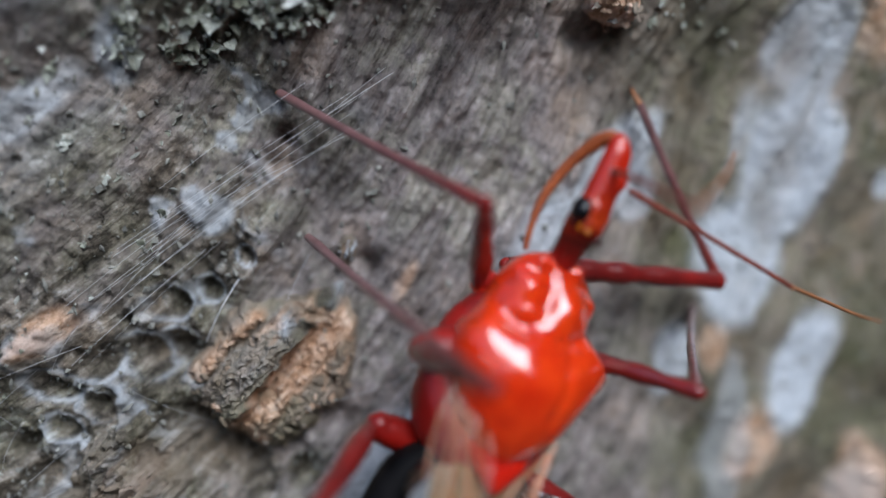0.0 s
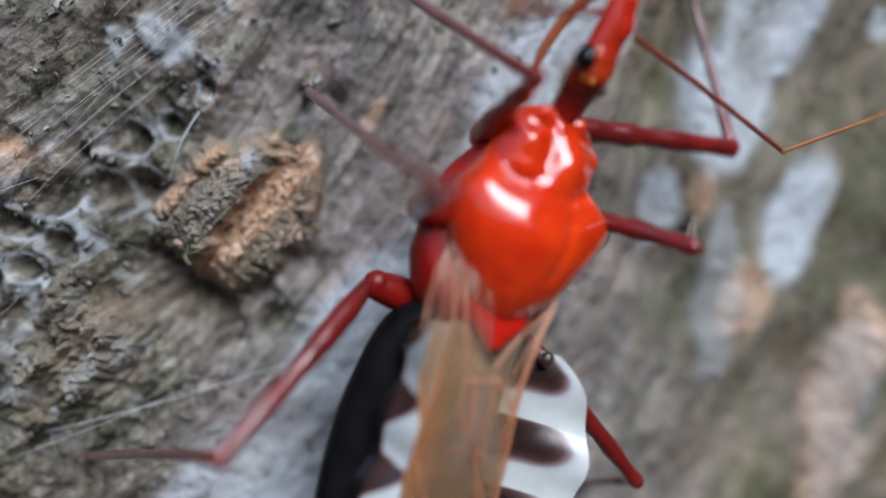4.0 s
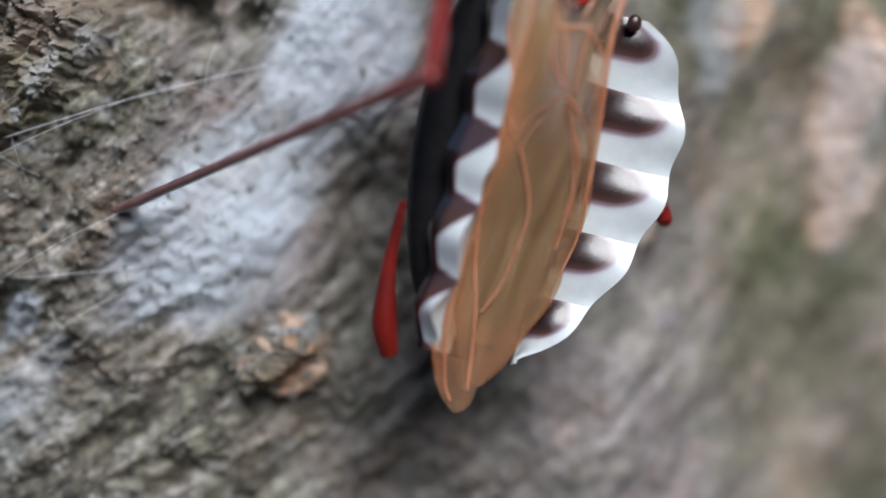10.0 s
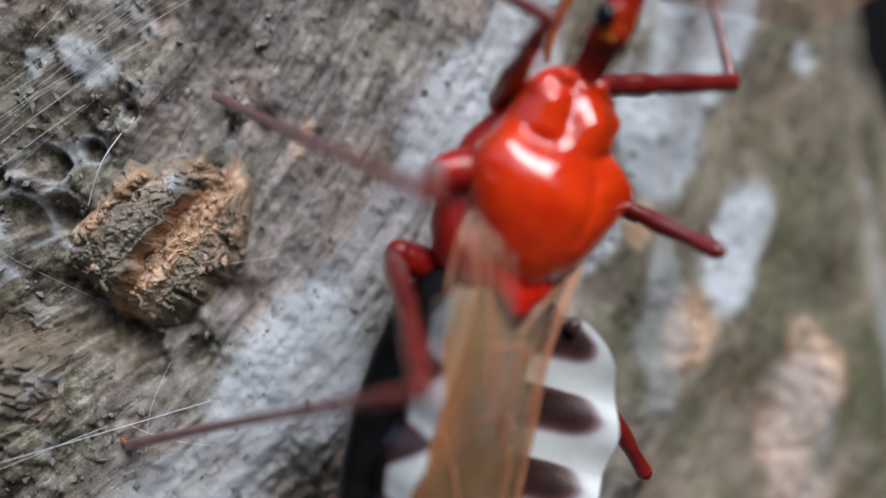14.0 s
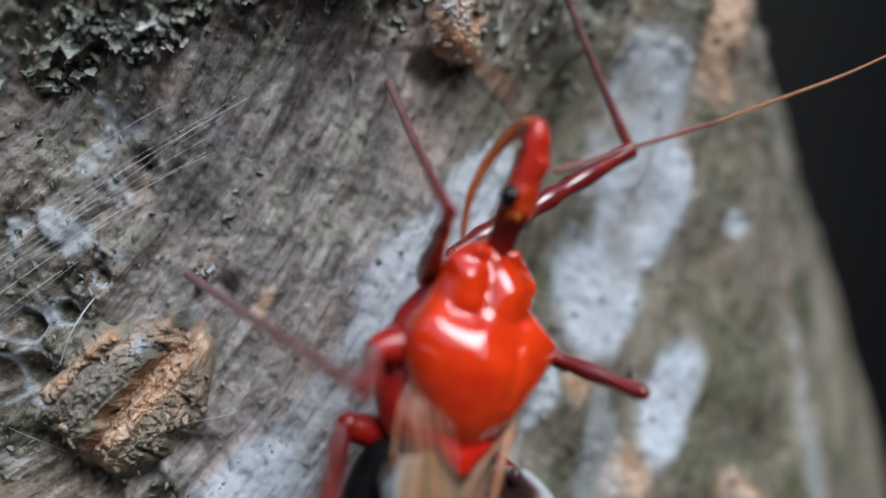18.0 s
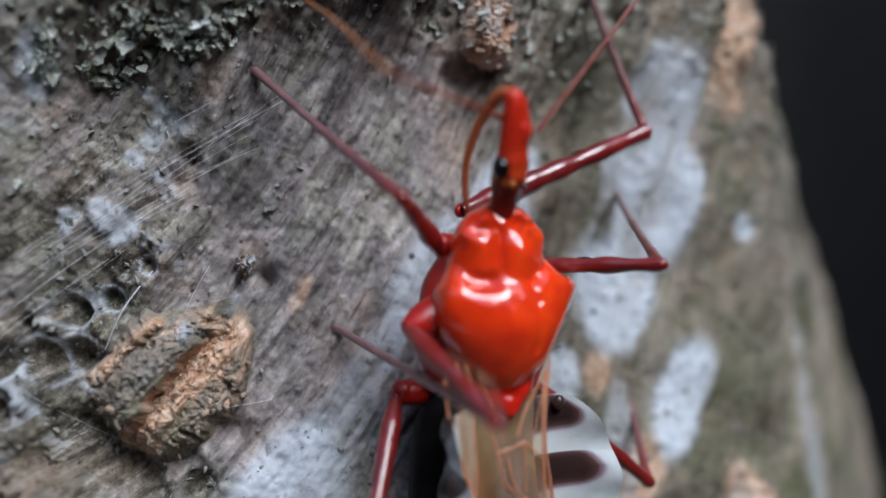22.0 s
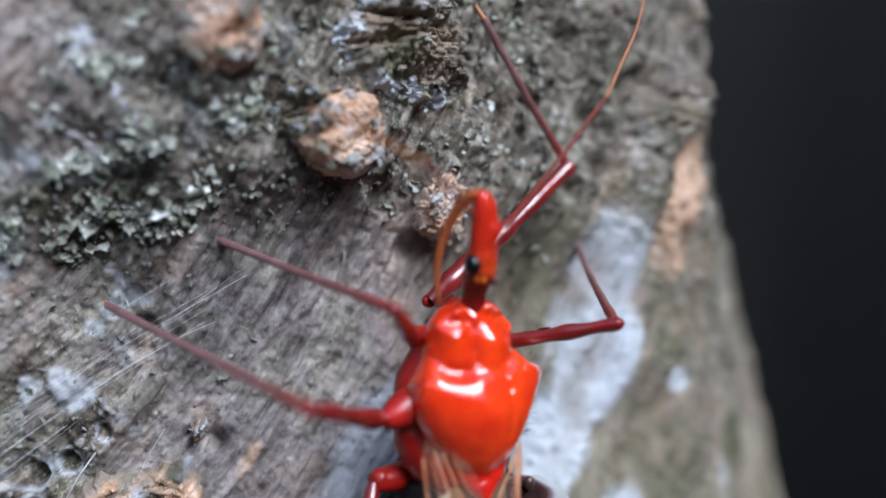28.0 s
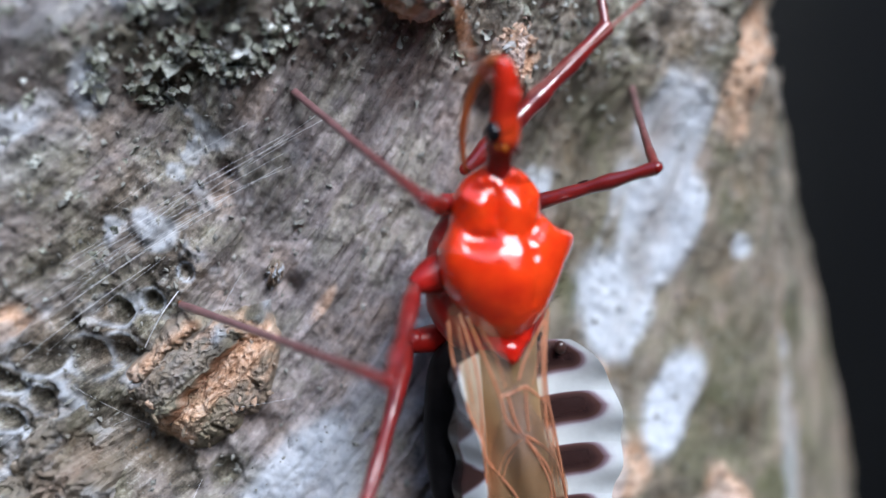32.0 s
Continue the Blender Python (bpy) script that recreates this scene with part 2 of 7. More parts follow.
def plate_material():
    """Abdomen margin: porcelain white, dark brown along the front of each plate."""
    m, t, b = material("banded_margin_cuticle")
    a = t.nodes.new("ShaderNodeAttribute")
    a.attribute_name = "band"
    n = noise_tex(t, 700, 5.0)
    hue = colour_ramp(t, a.outputs["Fac"], [(0.0, (0.72, 0.76, 0.76)), (0.14, (0.62, 0.63, 0.66)), (0.30, (0.27, 0.20, 0.23)), (0.5, (0.085, 0.042, 0.036)), (0.75, (0.030, 0.014, 0.013)), (1.0, (0.008, 0.007, 0.008))])
    tone = colour_ramp(t, n.outputs["Fac"], [(0.3, (0.82, 0.82, 0.82)), (0.7, (1.06, 1.06, 1.06))])
    t.links.new(mix(t, 1.0, hue.outputs[0], tone.outputs[0], "MULTIPLY"), b.inputs["Base Color"])
    b.inputs["Roughness"].default_value = 0.26
    b.inputs["Coat Weight"].default_value = 0.4
    b.inputs["Coat Roughness"].default_value = 0.1
    bump(t, n.outputs["Fac"], 0.25, 0.0001, b)
    return m


PLATE = plate_material()
HAIR = shell_material("hair_brown", (0.02, 0.008, 0.006), (0.05, 0.018, 0.012), 0.7, 900, 0.1)


def wing_material():
    """Film of the wing: see-through, olive in its middle, orange along its edges, finely ribbed."""
    m, t, b = material("amber_wing_membrane")
    a = t.nodes.new("ShaderNodeAttribute")
    a.attribute_name = "tint"
    n = noise_tex(t, 1100, 4.0, 0.65, ((1, 0.10, 1), (0, 0, 0.15)))
    hue = colour_ramp(t, a.outputs["Fac"], [(0.0, (0.48, 0.38, 0.35)), (0.25, (0.43, 0.29, 0.17)), (0.45, (0.54, 0.32, 0.19)), (1.0, (0.64, 0.27, 0.13))])
    tone = colour_ramp(t, n.outputs["Fac"], [(0.3, (0.88, 0.86, 0.84)), (0.55, (1.0, 1.0, 1.0)), (0.68, (1.18, 1.22, 1.25))])
    t.links.new(mix(t, 1.0, hue.outputs[0], tone.outputs[0], "MULTIPLY"), b.inputs["Base Color"])
    b.inputs["Roughness"].default_value = 0.17
    b.inputs["Specular IOR Level"].default_value = 0.4
    b.inputs["Coat Weight"].default_value = 0.35
    b.inputs["Coat IOR"].default_value = 1.6
    b.inputs["Coat Roughness"].default_value = 0.28
    ribs = noise_tex(t, 2600, 3.0, 0.6, ((1, 0.07, 1), (0, 0, 0.12)))
    bump(t, ribs.outputs["Fac"], 0.3, 0.00012, b)
    clear = node(t, "ShaderNodeBsdfTransparent", Color=(0.985, 0.93, 0.85, 1))
    both = node(t, "ShaderNodeMixShader", Fac=0.25)
    f = t.nodes.new("ShaderNodeAttribute")
    f.attribute_name = "film"
    t.links.new(f.outputs["Fac"], both.inputs[0])
    t.links.new(clear.outputs[0], both.inputs[1])
    t.links.new(b.outputs[0], both.inputs[2])
    gloss = node(t, "ShaderNodeBsdfGlossy", Roughness=0.2)
    gloss.inputs["Color"].default_value = (1.0, 0.93, 0.90, 1)
    lump = node(t, "ShaderNodeBump", Strength=0.35, Distance=0.0002)
    t.links.new(ribs.outputs["Fac"], lump.inputs["Height"])
    t.links.new(lump.outputs[0], gloss.inputs["Normal"])
    top = node(t, "ShaderNodeMixShader", Fac=0.035)
    thin = t.nodes.new("ShaderNodeMath")
    thin.operation = "MULTIPLY"
    thin.inputs[1].default_value = 0.16
    t.links.new(f.outputs["Fac"], thin.inputs[0])
    t.links.new(thin.outputs[0], top.inputs[0])
    t.links.new(both.outputs[0], top.inputs[1])
    t.links.new(gloss.outputs[0], top.inputs[2])
    t.links.new(top.outputs[0], t.nodes["Material Output"].inputs["Surface"])
    return m


WING = wing_material()


def bark_material(name):
    """Weathered bark: taupe wood, dark crust that also serves as painted shade, pale lichen film, raw orange cork, told
    apart by the sheet's own fields.
    """
    m, t, b = material(name)

    def field(key):
        a = t.nodes.new("ShaderNodeAttribute")
        a.attribute_name = key
        return a.outputs["Fac"]
    fibre = t.nodes.new("ShaderNodeAttribute")
    fibre.attribute_name = "fibre"
    grain = node(t, "ShaderNodeTexNoise", Scale=1500.0, Detail=7.0, Roughness=0.68, Distortion=0.3)
    t.links.new(fibre.outputs["Vector"], grain.inputs["Vector"])
    strand = node(t, "ShaderNodeTexNoise", Scale=5200.0, Detail=4.0, Roughness=0.6)
    t.links.new(fibre.outputs["Vector"], strand.inputs["Vector"])
    mott = noise_tex(t, 160, 6.0, 0.7)
    fine = noise_tex(t, 1800, 5.0, 0.75)
    speck = noise_tex(t, 2400, 5.0, 0.7)
    wood = mix(t, 0.45, grain.outputs["Color"], speck.outputs["Color"])
    level = t.nodes.new("ShaderNodeSeparateColor")
    t.links.new(wood, level.inputs[0])
    taupe = colour_ramp(t, level.outputs[0], [(0.36, (0.055, 0.048, 0.046)), (0.45, (0.21, 0.191, 0.187)), (0.55, (0.335, 0.308, 0.302)), (0.66, (0.54, 0.51, 0.505))])
    streak = node(t, "ShaderNodeTexNoise", Scale=520.0, Detail=5.0, Roughness=0.65)
    t.links.new(fibre.outputs["Vector"], streak.inputs["Vector"])
    olive = colour_ramp(t, mix(t, 0.6, mott.outputs["Fac"], streak.outputs["Fac"]), [(0.36, (0.075, 0.067, 0.048)), (0.48, (0.21, 0.192, 0.145)), (0.56, (0.31, 0.268, 0.22)), (0.68, (0.50, 0.455, 0.40))])
    pits = node(t, "ShaderNodeTexNoise", Scale=1150.0, Detail=5.0, Roughness=0.7, Distortion=0.4)
    t.links.new(fibre.outputs["Vector"], pits.inputs["Vector"])
    knots = t.nodes.new("ShaderNodeMath")
    knots.operation = "MULTIPLY_ADD"
    knots.inputs[1].default_value = 0.55
    half = t.nodes.new("ShaderNodeMath")
    half.operation = "MULTIPLY"
    half.inputs[1].default_value = 0.5
    t.links.new(fine.outputs["Fac"], half.inputs[0])
    t.links.new(pits.outputs["Fac"], knots.inputs[0])
    t.links.new(half.outputs[0], knots.inputs[2])
    crust = colour_ramp(t, knots.outputs[0], [(0.37, (0.013, 0.012, 0.010)), (0.47, (0.075, 0.066, 0.052)), (0.565, (0.225, 0.205, 0.170)), (0.68, (0.54, 0.54, 0.52))])
    pale = colour_ramp(t, fine.outputs["Fac"], [(0.25, (0.34, 0.375, 0.42)), (0.42, (0.50, 0.545, 0.60)), (0.75, (0.67, 0.71, 0.76))])
    rust = colour_ramp(t, fine.outputs["Fac"], [(0.26, (0.17, 0.080, 0.040)), (0.40, (0.50, 0.285, 0.165)), (0.56, (0.74, 0.51, 0.365)), (0.70, (0.86, 0.70, 0.57))])
    bands = colour_ramp(t, streak.outputs["Fac"], [(0.34, (0.5, 0.48, 0.47)), (0.48, (0.98, 0.98, 0.98)), (0.62, (1.3, 1.28, 1.27))])
    taupe_bands = mix(t, 0.85, taupe.outputs[0], bands.outputs[0], "MULTIPLY")
    moss = colour_ramp(t, noise_tex(t, 210, 5.0, 0.7).outputs["Fac"], [(0.50, (0, 0, 0)), (0.62, (0.75, 0.75, 0.75))])
    olive_moss = mix(t, moss.outputs[0], olive.outputs[0], (0.085, 0.092, 0.045))
    c = mix(t, field("olive"), taupe_bands, olive_moss)
    broad = colour_ramp(t, noise_tex(t, 230, 5.0, 0.65).outputs["Fac"], [(0.32, (0.68, 0.68, 0.68)), (0.52, (1, 1, 1)), (0.7, (1.25, 1.22, 1.2))])
    c = mix(t, 0.8, c, broad.outputs[0], "MULTIPLY")
    c = mix(t, field("crust"), c, crust.outputs[0])
    cast = colour_ramp(t, noise_tex(t, 340, 4.0, 0.6).outputs["Fac"], [(0.32, (1.12, 0.98, 0.86)), (0.48, (1.02, 0.99, 0.99)), (0.60, (0.98, 1.0, 0.88)), (0.72, (1.0, 0.97, 1.05))])
    c = mix(t, 1.0, c, cast.outputs[0], "MULTIPLY")
    c = mix(t, field("rust"), c, rust.outputs[0])
    c = mix(t, field("pale"), c, pale.outputs[0])
    spk = colour_ramp(t, noise_tex(t, 2600, 2.0).outputs["Fac"], [(0.30, (0.25, 0.25, 0.25)), (0.40, (1, 1, 1))])
    c = mix(t, 0.5, c, spk.outputs[0], "MULTIPLY")
    t.links.new(c, b.inputs["Base Color"])
    b.inputs["Roughness"].default_value = 0.8
    b.inputs["Specular IOR Level"].default_value = 0.3
    mh = t.nodes.new("ShaderNodeMath")
    mh.operation = "ADD"
    t.links.new(fine.outputs["Fac"], mh.inputs[0])
    both = t.nodes.new("ShaderNodeMath")
    both.operation = "ADD"
    t.links.new(grain.outputs["Fac"], both.inputs[0])
    t.links.new(strand.outputs["Fac"], both.inputs[1])
    t.links.new(both.outputs[0], mh.inputs[1])
    bump(t, mh.outputs[0], 0.9, 0.00016, b)
    film = node(t, "ShaderNodeMapRange")
    film.inputs["To Min"].default_value, film.inputs["To Max"].default_value = 0.85, 0.12
    t.links.new(field("pale"), film.inputs["Value"])
    t.links.new(film.outputs[0], b.inputs["Normal"].links[0].from_node.inputs["Strength"])
    return m


BARK = bark_material("weathered_bark")


def plain_material(name, low, high, scale, rough=0.8, relief=0.4, distance=0.0001):
    m, t, b = material(name)
    n = noise_tex(t, scale, 6.0, 0.7)
    r = colour_ramp(t, n.outputs["Fac"], [(0.3, low), (0.7, high)])
    t.links.new(r.outputs[0], b.inputs["Base Color"])
    b.inputs["Roughness"].default_value = rough
    bump(t, n.outputs["Fac"], relief, distance, b)
    return m


SILK = plain_material("spider_silk", (0.6, 0.62, 0.64), (0.8, 0.82, 0.84), 300, 0.35, 0.0)
CRUMB = plain_material("lichen_crumb", (0.05, 0.05, 0.045), (0.40, 0.40, 0.36), 900, 0.85)


def flake_material():
    m, t, b = material("leafy_lichen")
    geo = t.nodes.new("ShaderNodeNewGeometry")
    tone = colour_ramp(t, geo.outputs["Random Per Island"], [(0.0, (0.20, 0.215, 0.16)), (0.4, (0.36, 0.38, 0.32)), (0.75, (0.52, 0.55, 0.51)), (1.0, (0.72, 0.74, 0.72))])
    n = noise_tex(t, 2200, 5.0, 0.7)
    wear = colour_ramp(t, n.outputs["Fac"], [(0.35, (0.45, 0.43, 0.38)), (0.6, (1.1, 1.1, 1.1))])
    t.links.new(mix(t, 1.0, tone.outputs[0], wear.outputs[0], "MULTIPLY"), b.inputs["Base Color"])
    b.inputs["Roughness"].default_value = 0.85
    bump(t, n.outputs["Fac"], 0.8, 0.00012, b)
    return m


def shred_material():
    """Torn cork fibres, each of its own shade."""
    m, t, b = material("raw_cork_fibre")
    geo = t.nodes.new("ShaderNodeNewGeometry")
    tone = colour_ramp(t, geo.outputs["Random Per Island"], [(0.0, (0.50, 0.28, 0.17)), (0.25, (0.76, 0.50, 0.36)), (0.7, (0.82, 0.60, 0.47)), (1.0, (0.86, 0.72, 0.62))])
    n = noise_tex(t, 3000, 4.0, 0.7)
    wear = colour_ramp(t, n.outputs["Fac"], [(0.3, (0.6, 0.55, 0.5)), (0.6, (1.05, 1.05, 1.05))])
    t.links.new(mix(t, 1.0, tone.outputs[0], wear.outputs[0], "MULTIPLY"), b.inputs["Base Color"])
    b.inputs["Roughness"].default_value = 0.85
    bump(t, n.outputs["Fac"], 0.6, 0.0001, b)
    return m


SHRED = shred_material()
FLAKE = flake_material()
# far below leaf brightness: the thicket's deep shade is put into its colour
SHADE_THICKET = plain_material("thicket_in_painted_shade", (0.0010, 0.0010, 0.0007), (0.0042, 0.0040, 0.0027), 6, 0.95, 0.2, 0.02)
SOIL = plain_material("leaf_litter", (0.020, 0.017, 0.012), (0.07, 0.06, 0.04), 14, 0.95, 0.6, 0.01)


# ---- trunk ----
def axis(z):
    """The middle of the trunk at a height, in millimetres; it leans and then straightens."""
    q = 70 * np.tanh(z / 70)
    return -6 - 0.2 * q, 32 - 0.11 * q


def grain_space(a, z):
    """Across and along the fibres, which fan out from steep to slanting."""
    s = a - z * (0.88 - 0.018 * np.clip(a, -25, 30))
    return s, z + 0.6 * a


# dark open cells in the crust, rimmed with silk: place, width, depth
CELLS = ((-4.8, -4.0, 0.80, 1.6), (-3.75, -3.8, 0.70, 1.5), (-6.2, -4.1, 0.72, 1.3), (-3.75, -2.25, 0.60, 1.2), (-2.45, -1.8, 0.45, 1.0), (-5.2, -2.7, 0.5, 1.0), (-7.4, -4.9, 0.6, 1.1), (-0.9, -0.6, 0.34, 0.7), (-6.4, -5.6, 0.55, 1.0), (-7.6, -6.4, 0.5, 0.9))
# bark hollows; the first five darken the bark for shadow under the slab
HOLLOWS_AND_SHADOW = ((-4.0, -6.2, 0.9, 1.5), (-3.5, -7.5, 0.9, 1.5), (-2.3, -8.4, 0.8, 1.3), (-5.0, -7.4, 0.7, 1.0), (-0.6, -8.4, 0.6, 0.9), (21.4, 12.8, 0.8, 1.4), (21.0, 11.2, 0.7, 1.2), (20.1, 9.9, 0.5, 0.8), (18.3, 13.4, 0.5, 0.9))


def bark_fields(a, z):
    """Where crust, pale film, raw cork and olive wood lie on the sheet; crust also carries painted shade."""
    s, u = grain_space(a, z)
    n1, n2 = fbm(a / 5, z / 5, 3), fbm(s / 1.6, u / 7, 9)
    wob = 0.22 * fbm(a * 0.5, z * 0.5, 77, 4) + 0.34 * fbm(s / 1.1, u / 9, 79, 4)
    left = 1 - ramp(-6, 1, a - 0.45 * (z + 6) + 3 * n1)
    top = ramp(4.2, 10.5, z + 4.0 * n1 + 1.6 * n2 - 0.012 * (a - 14) ** 2)
    crust = np.clip(np.maximum(left * (0.78 + 0.9 * n2), top * 0.95) + 0.25 * ramp(0.1, 0.5, n2), 0, 1)
    crust = crust * (1 - 0.62 * ramp(1, 8, z) * (1 - ramp(-1, 8, a)))
    # darker crust towards the right edge stands in for shade on the curving trunk
    crust = np.clip(crust + 0.6 * ramp(21, 29, a) * ramp(-6, 4, z), 0, 1)
    crust = np.clip(crust + 0.4 * left * ramp(-1, -5, z) + 0.75 * ramp(-15.5, -20, z + 2 * n1) * (1 - ramp(2, 8, a)), 0, 1)
    crust = np.clip(crust + 0.45 * ramp(-5, -10, z + 1.5 * n1) * (1 - ramp(-5, 0, a + 2 * n1)), 0, 1)
    pale = np.zeros_like(a)
    for ca, cz, la, lz, turn, w in ((13.2, 2.2, 3.2, 1.1, 45, 0.8), (9.6, -1.0, 3.4, 1.5, 46, 0.85), (6.8, -4.9, 3.6, 1.7, 48, 0.38), (2.0, -9.8, 5.2, 2.2, 50, 0.88), (-2.6, -14.8, 4.8, 2.4, 48, 1.0), (-10, -20, 2.5, 0.8, 45, 0.35),
                                    (21.3, 6.6, 3.0, 1.3, 84, 1.0), (20.5, 2.9, 3.4, 1.9, 74, 1.0), (18.3, -0.9, 3.2, 1.8, 58, 1.0), (14.8, -4.6, 1.6, 0.9, 60, 0.8), (14.2, 1.5, 1.3, 0.8, 60, 0.7),
                                    (20.0, -5.4, 3.0, 1.1, 62, 1.0), (24.5, 1.9, 0.75, 0.7, 0, 1.0), (27.5, -2.8, 1.0, 0.8, 30, 0.6), (16.5, -8.2, 3.6, 0.9, 75, 0.4),
                                    (-1.8, 0.8, 0.7, 0.7, 0, 0.8), (-3.0, 6.0, 1.3, 0.5, 70, 0.8), (1.2, 9.2, 1.6, 0.5, 25, 0.7), (-6, 4, 2.4, 0.6, 40, 0.6), (-5.2, -6.0, 1.3, 0.28, 115, 0.8), (-6.6, -7.2, 1.1, 0.3, 150, 0.7), (-8, -9, 1.6, 0.5, 60, 0.6), (-9.5, -17.5, 1.2, 0.5, 40, 0.8), (-4.0, 8.3, 3.0, 1.0, 22, 0.42), (-6.5, 2.6, 3.6, 1.2, 42, 0.15), (-8.5, 6.2, 3.0, 1.4, 40, 0.2), (-2.9, 6.0, 0.5, 0.35, 70, 1.0), (-3.6, 11.2, 2.6, 0.9, 30, 0.5), (21, -13, 5, 1.2, 80, 0.35), (27, -9, 5, 1.3, 85, 0.4), (30, -18, 5, 1.2, 85, 0.4)):
        pale = np.maximum(pale, w * blob(a, z, ca, cz, la, lz, turn, wob))
    pale = pale * np.clip(0.88 + 0.55 * n2 + 0.30 * fbm(a / 0.9, z / 0.9, 43, 4), 0, 0.95)
    pale = np.maximum(pale, (0.3 + 0.4 * ramp(-3, 4, z)) * ramp(0.30, 0.52, fbm(a / 1.1, z / 1.1, 41)) * left)
    rust = np.zeros_like(a)
    for ca, cz, la, lz, turn, w in ((24.3, 8.6, 2.4, 1.2, 84, 0.85), (25.8, 11.4, 2.6, 1.3, 84, 0.8), (17.4, -8.4, 1.7, 1.0, 62, 0.85), (21.7, -9.8, 1.9, 1.1, 92, 0.95), (20.6, -12.6, 2.4, 1.0, 78, 0.9), (20.4, -15.4, 2.2, 1.2, 70, 0.95),
                                    (16.4, -4.4, 1.2, 0.7, 60, 0.6), (24.6, -17.5, 1.8, 1.2, 80, 0.7), (-6.9, -2.9, 1.3, 0.5, 45, 0.9), (4.4, -1.6, 1.0, 0.25, 50, 0.6), (22.6, -21.5, 1.6, 1.3, 60, 0.8), (1.4, 9.6, 0.5, 0.3, 40, 0.7)):
        rust = np.maximum(rust, w * blob(a, z, ca, cz, la, lz, turn, wob))
    rust = rust * np.clip(0.85 + 0.9 * fbm(a / 0.8, z / 1.4, 21, 5, 0.6), 0, 1)
    crust = np.clip(np.maximum(crust, 0.95 * blob(a, z, 1.6, 7.9, 4.2, 1.5, 22, wob)), 0, 1)
    # dark hollow beside the abdomen: crust, with the bug's shadow put into it
    low = blob(a, z, 1.5, -16.6, 6.0, 3.2, 68, wob)
    crust = np.clip(np.maximum(crust, 0.95 * low), 0, 1)
    pale = pale * (1 - 0.85 * low)
    for ca, cz, w, deep in CELLS:
        d = np.hypot(a - ca, z - cz) / w + 0.2 * n2
        crust = np.maximum(crust, 1 - ramp(0.75, 1.0, d))
        pale = np.maximum(pale * ramp(0.8, 1.0, d), 0.75 * np.exp(-((d - 1.12) / 0.13) ** 2) * ramp(-0.5, 0.1, n1 + n2))
    for ca, cz, w, deep in HOLLOWS_AND_SHADOW:
        d = np.hypot(a - ca, z - cz) / w + 0.4 * n2
        crust = np.maximum(crust, 1 - ramp(0.8, 1.5, d))
        pale = pale * ramp(0.8, 1.6, d)
    olive = ramp(9, 16, a + 3 * n1)
    return crust, pale, rust, olive


def add_fibre(me, a, z):
    """Stores the way of the fibres on the mesh, for the grain."""
    s, u = grain_space(a, z)
    v = np.stack([s * MM, u * 0.16 * MM, 0 * s], -1).astype(np.float32)
    at = me.attributes.new("fibre", "FLOAT_VECTOR", "POINT")
    at.data.foreach_set("vector", v.ravel())


def bark_radius(a, z, fields=None):
    """Distance of the bark from the trunk's axis."""
    s, u = grain_space(a, z)
    crust, pale, rust, olive = fields or bark_fields(a, z)
    r = 28.7 + 3.4 * ramp(17, 27, a) + 2.4 * ramp(27, 40, a) * (1 - 0.85 * ramp(-9, 4, z)) + 1.9 * (1 - ramp(-14, 2, a)) + 1.2 * ramp(6, 14, z) * (1 - ramp(6, 16, a))
    r = r + 3.0 * (1 - ramp(-9, 1.5, a)) + 1.8 * ramp(5, 11.5, z) * (1 - ramp(17, 27, a)) - 2.2 * ramp(29, 40, a) * ramp(6, 17, z) + 1.2 * np.exp(-((a - 24) / 6) ** 2)
    r = r + 0.9 * fbm(a / 9, z / 9, 5, 3)
    r = r + (0.55 * fbm(s / 1.3, u / 8, 11, 4) + 0.26 * (0.35 - np.abs(fbm(s / 0.42, u / 3.4, 13, 4, 0.62))) + 0.10 * fbm(s / 0.16, u / 1.1, 35, 3, 0.6)) * (1 - 0.85 * pale) + 0.05 * fbm(a / 0.4, z / 0.4, 14, 3)
    r = r + 0.42 * ramp(8, 12, a) * (1 - ramp(17, 21, a)) * ramp(-2, 4, z) * fbm(s / 0.7, u / 5, 33, 4, 0.6) * (1 - pale)
    rough = 0.25 + 0.75 * crust
    r = r + rough * (0.8 * fbm(a / 3.6, z / 3.6, 29, 2) + 0.45 * fbm(a / 1.7, z / 1.7, 15, 6, 0.62) + 0.55 * fbm(s / 1.0, u / 4.5, 37, 5, 0.6) + 0.30 * np.abs(fbm(a / 0.55, z / 0.55, 19, 4, 0.6)) + 0.16 * fbm(a / 0.28, z / 0.28, 27, 3, 0.6))
    r = r + 0.10 * pale + 0.25 * rust * fbm(a / 0.6, z / 0.6, 23, 4)
    for ca, cz, w, d in (*CELLS, *HOLLOWS_AND_SHADOW, (1.2, 3.4, 0.3, 0.9), (3.2, -0.9, 0.38, 1.0), (12.3, 6.9, 0.6, 0.8), (-2.6, 0.4, 0.35, 0.6),
                         (25.5, 12.4, 0.9, 1.0), (23, 14.5, 0.8, 0.8), (-9.0, -7.0, 0.8, 0.7), (13.5, -7.0, 1.3, 0.6), (1.6, -14.2, 1.7, 1.1), (1.0, -17.4, 1.7, 1.1), (-0.9, -7.5, 0.8, 0.9), (-2.7, -7.2, 0.8, 0.9), (1.0, -6.6, 0.6, 0.7), (-3.4, -20.9, 0.8, 0.8), (7.6, 11.6, 0.7, 0.8), (10.8, 9.2, 0.6, 0.8), (3.6, 11.6, 0.8, 0.7), (-3.0, 9.4, 0.9, 0.7)):
        r = r - d * np.exp(-((a - ca) ** 2 + (z - cz) ** 2) / (w * w))
    return r


SHEET = 30.0   # the bark's sheet is laid out with this radius


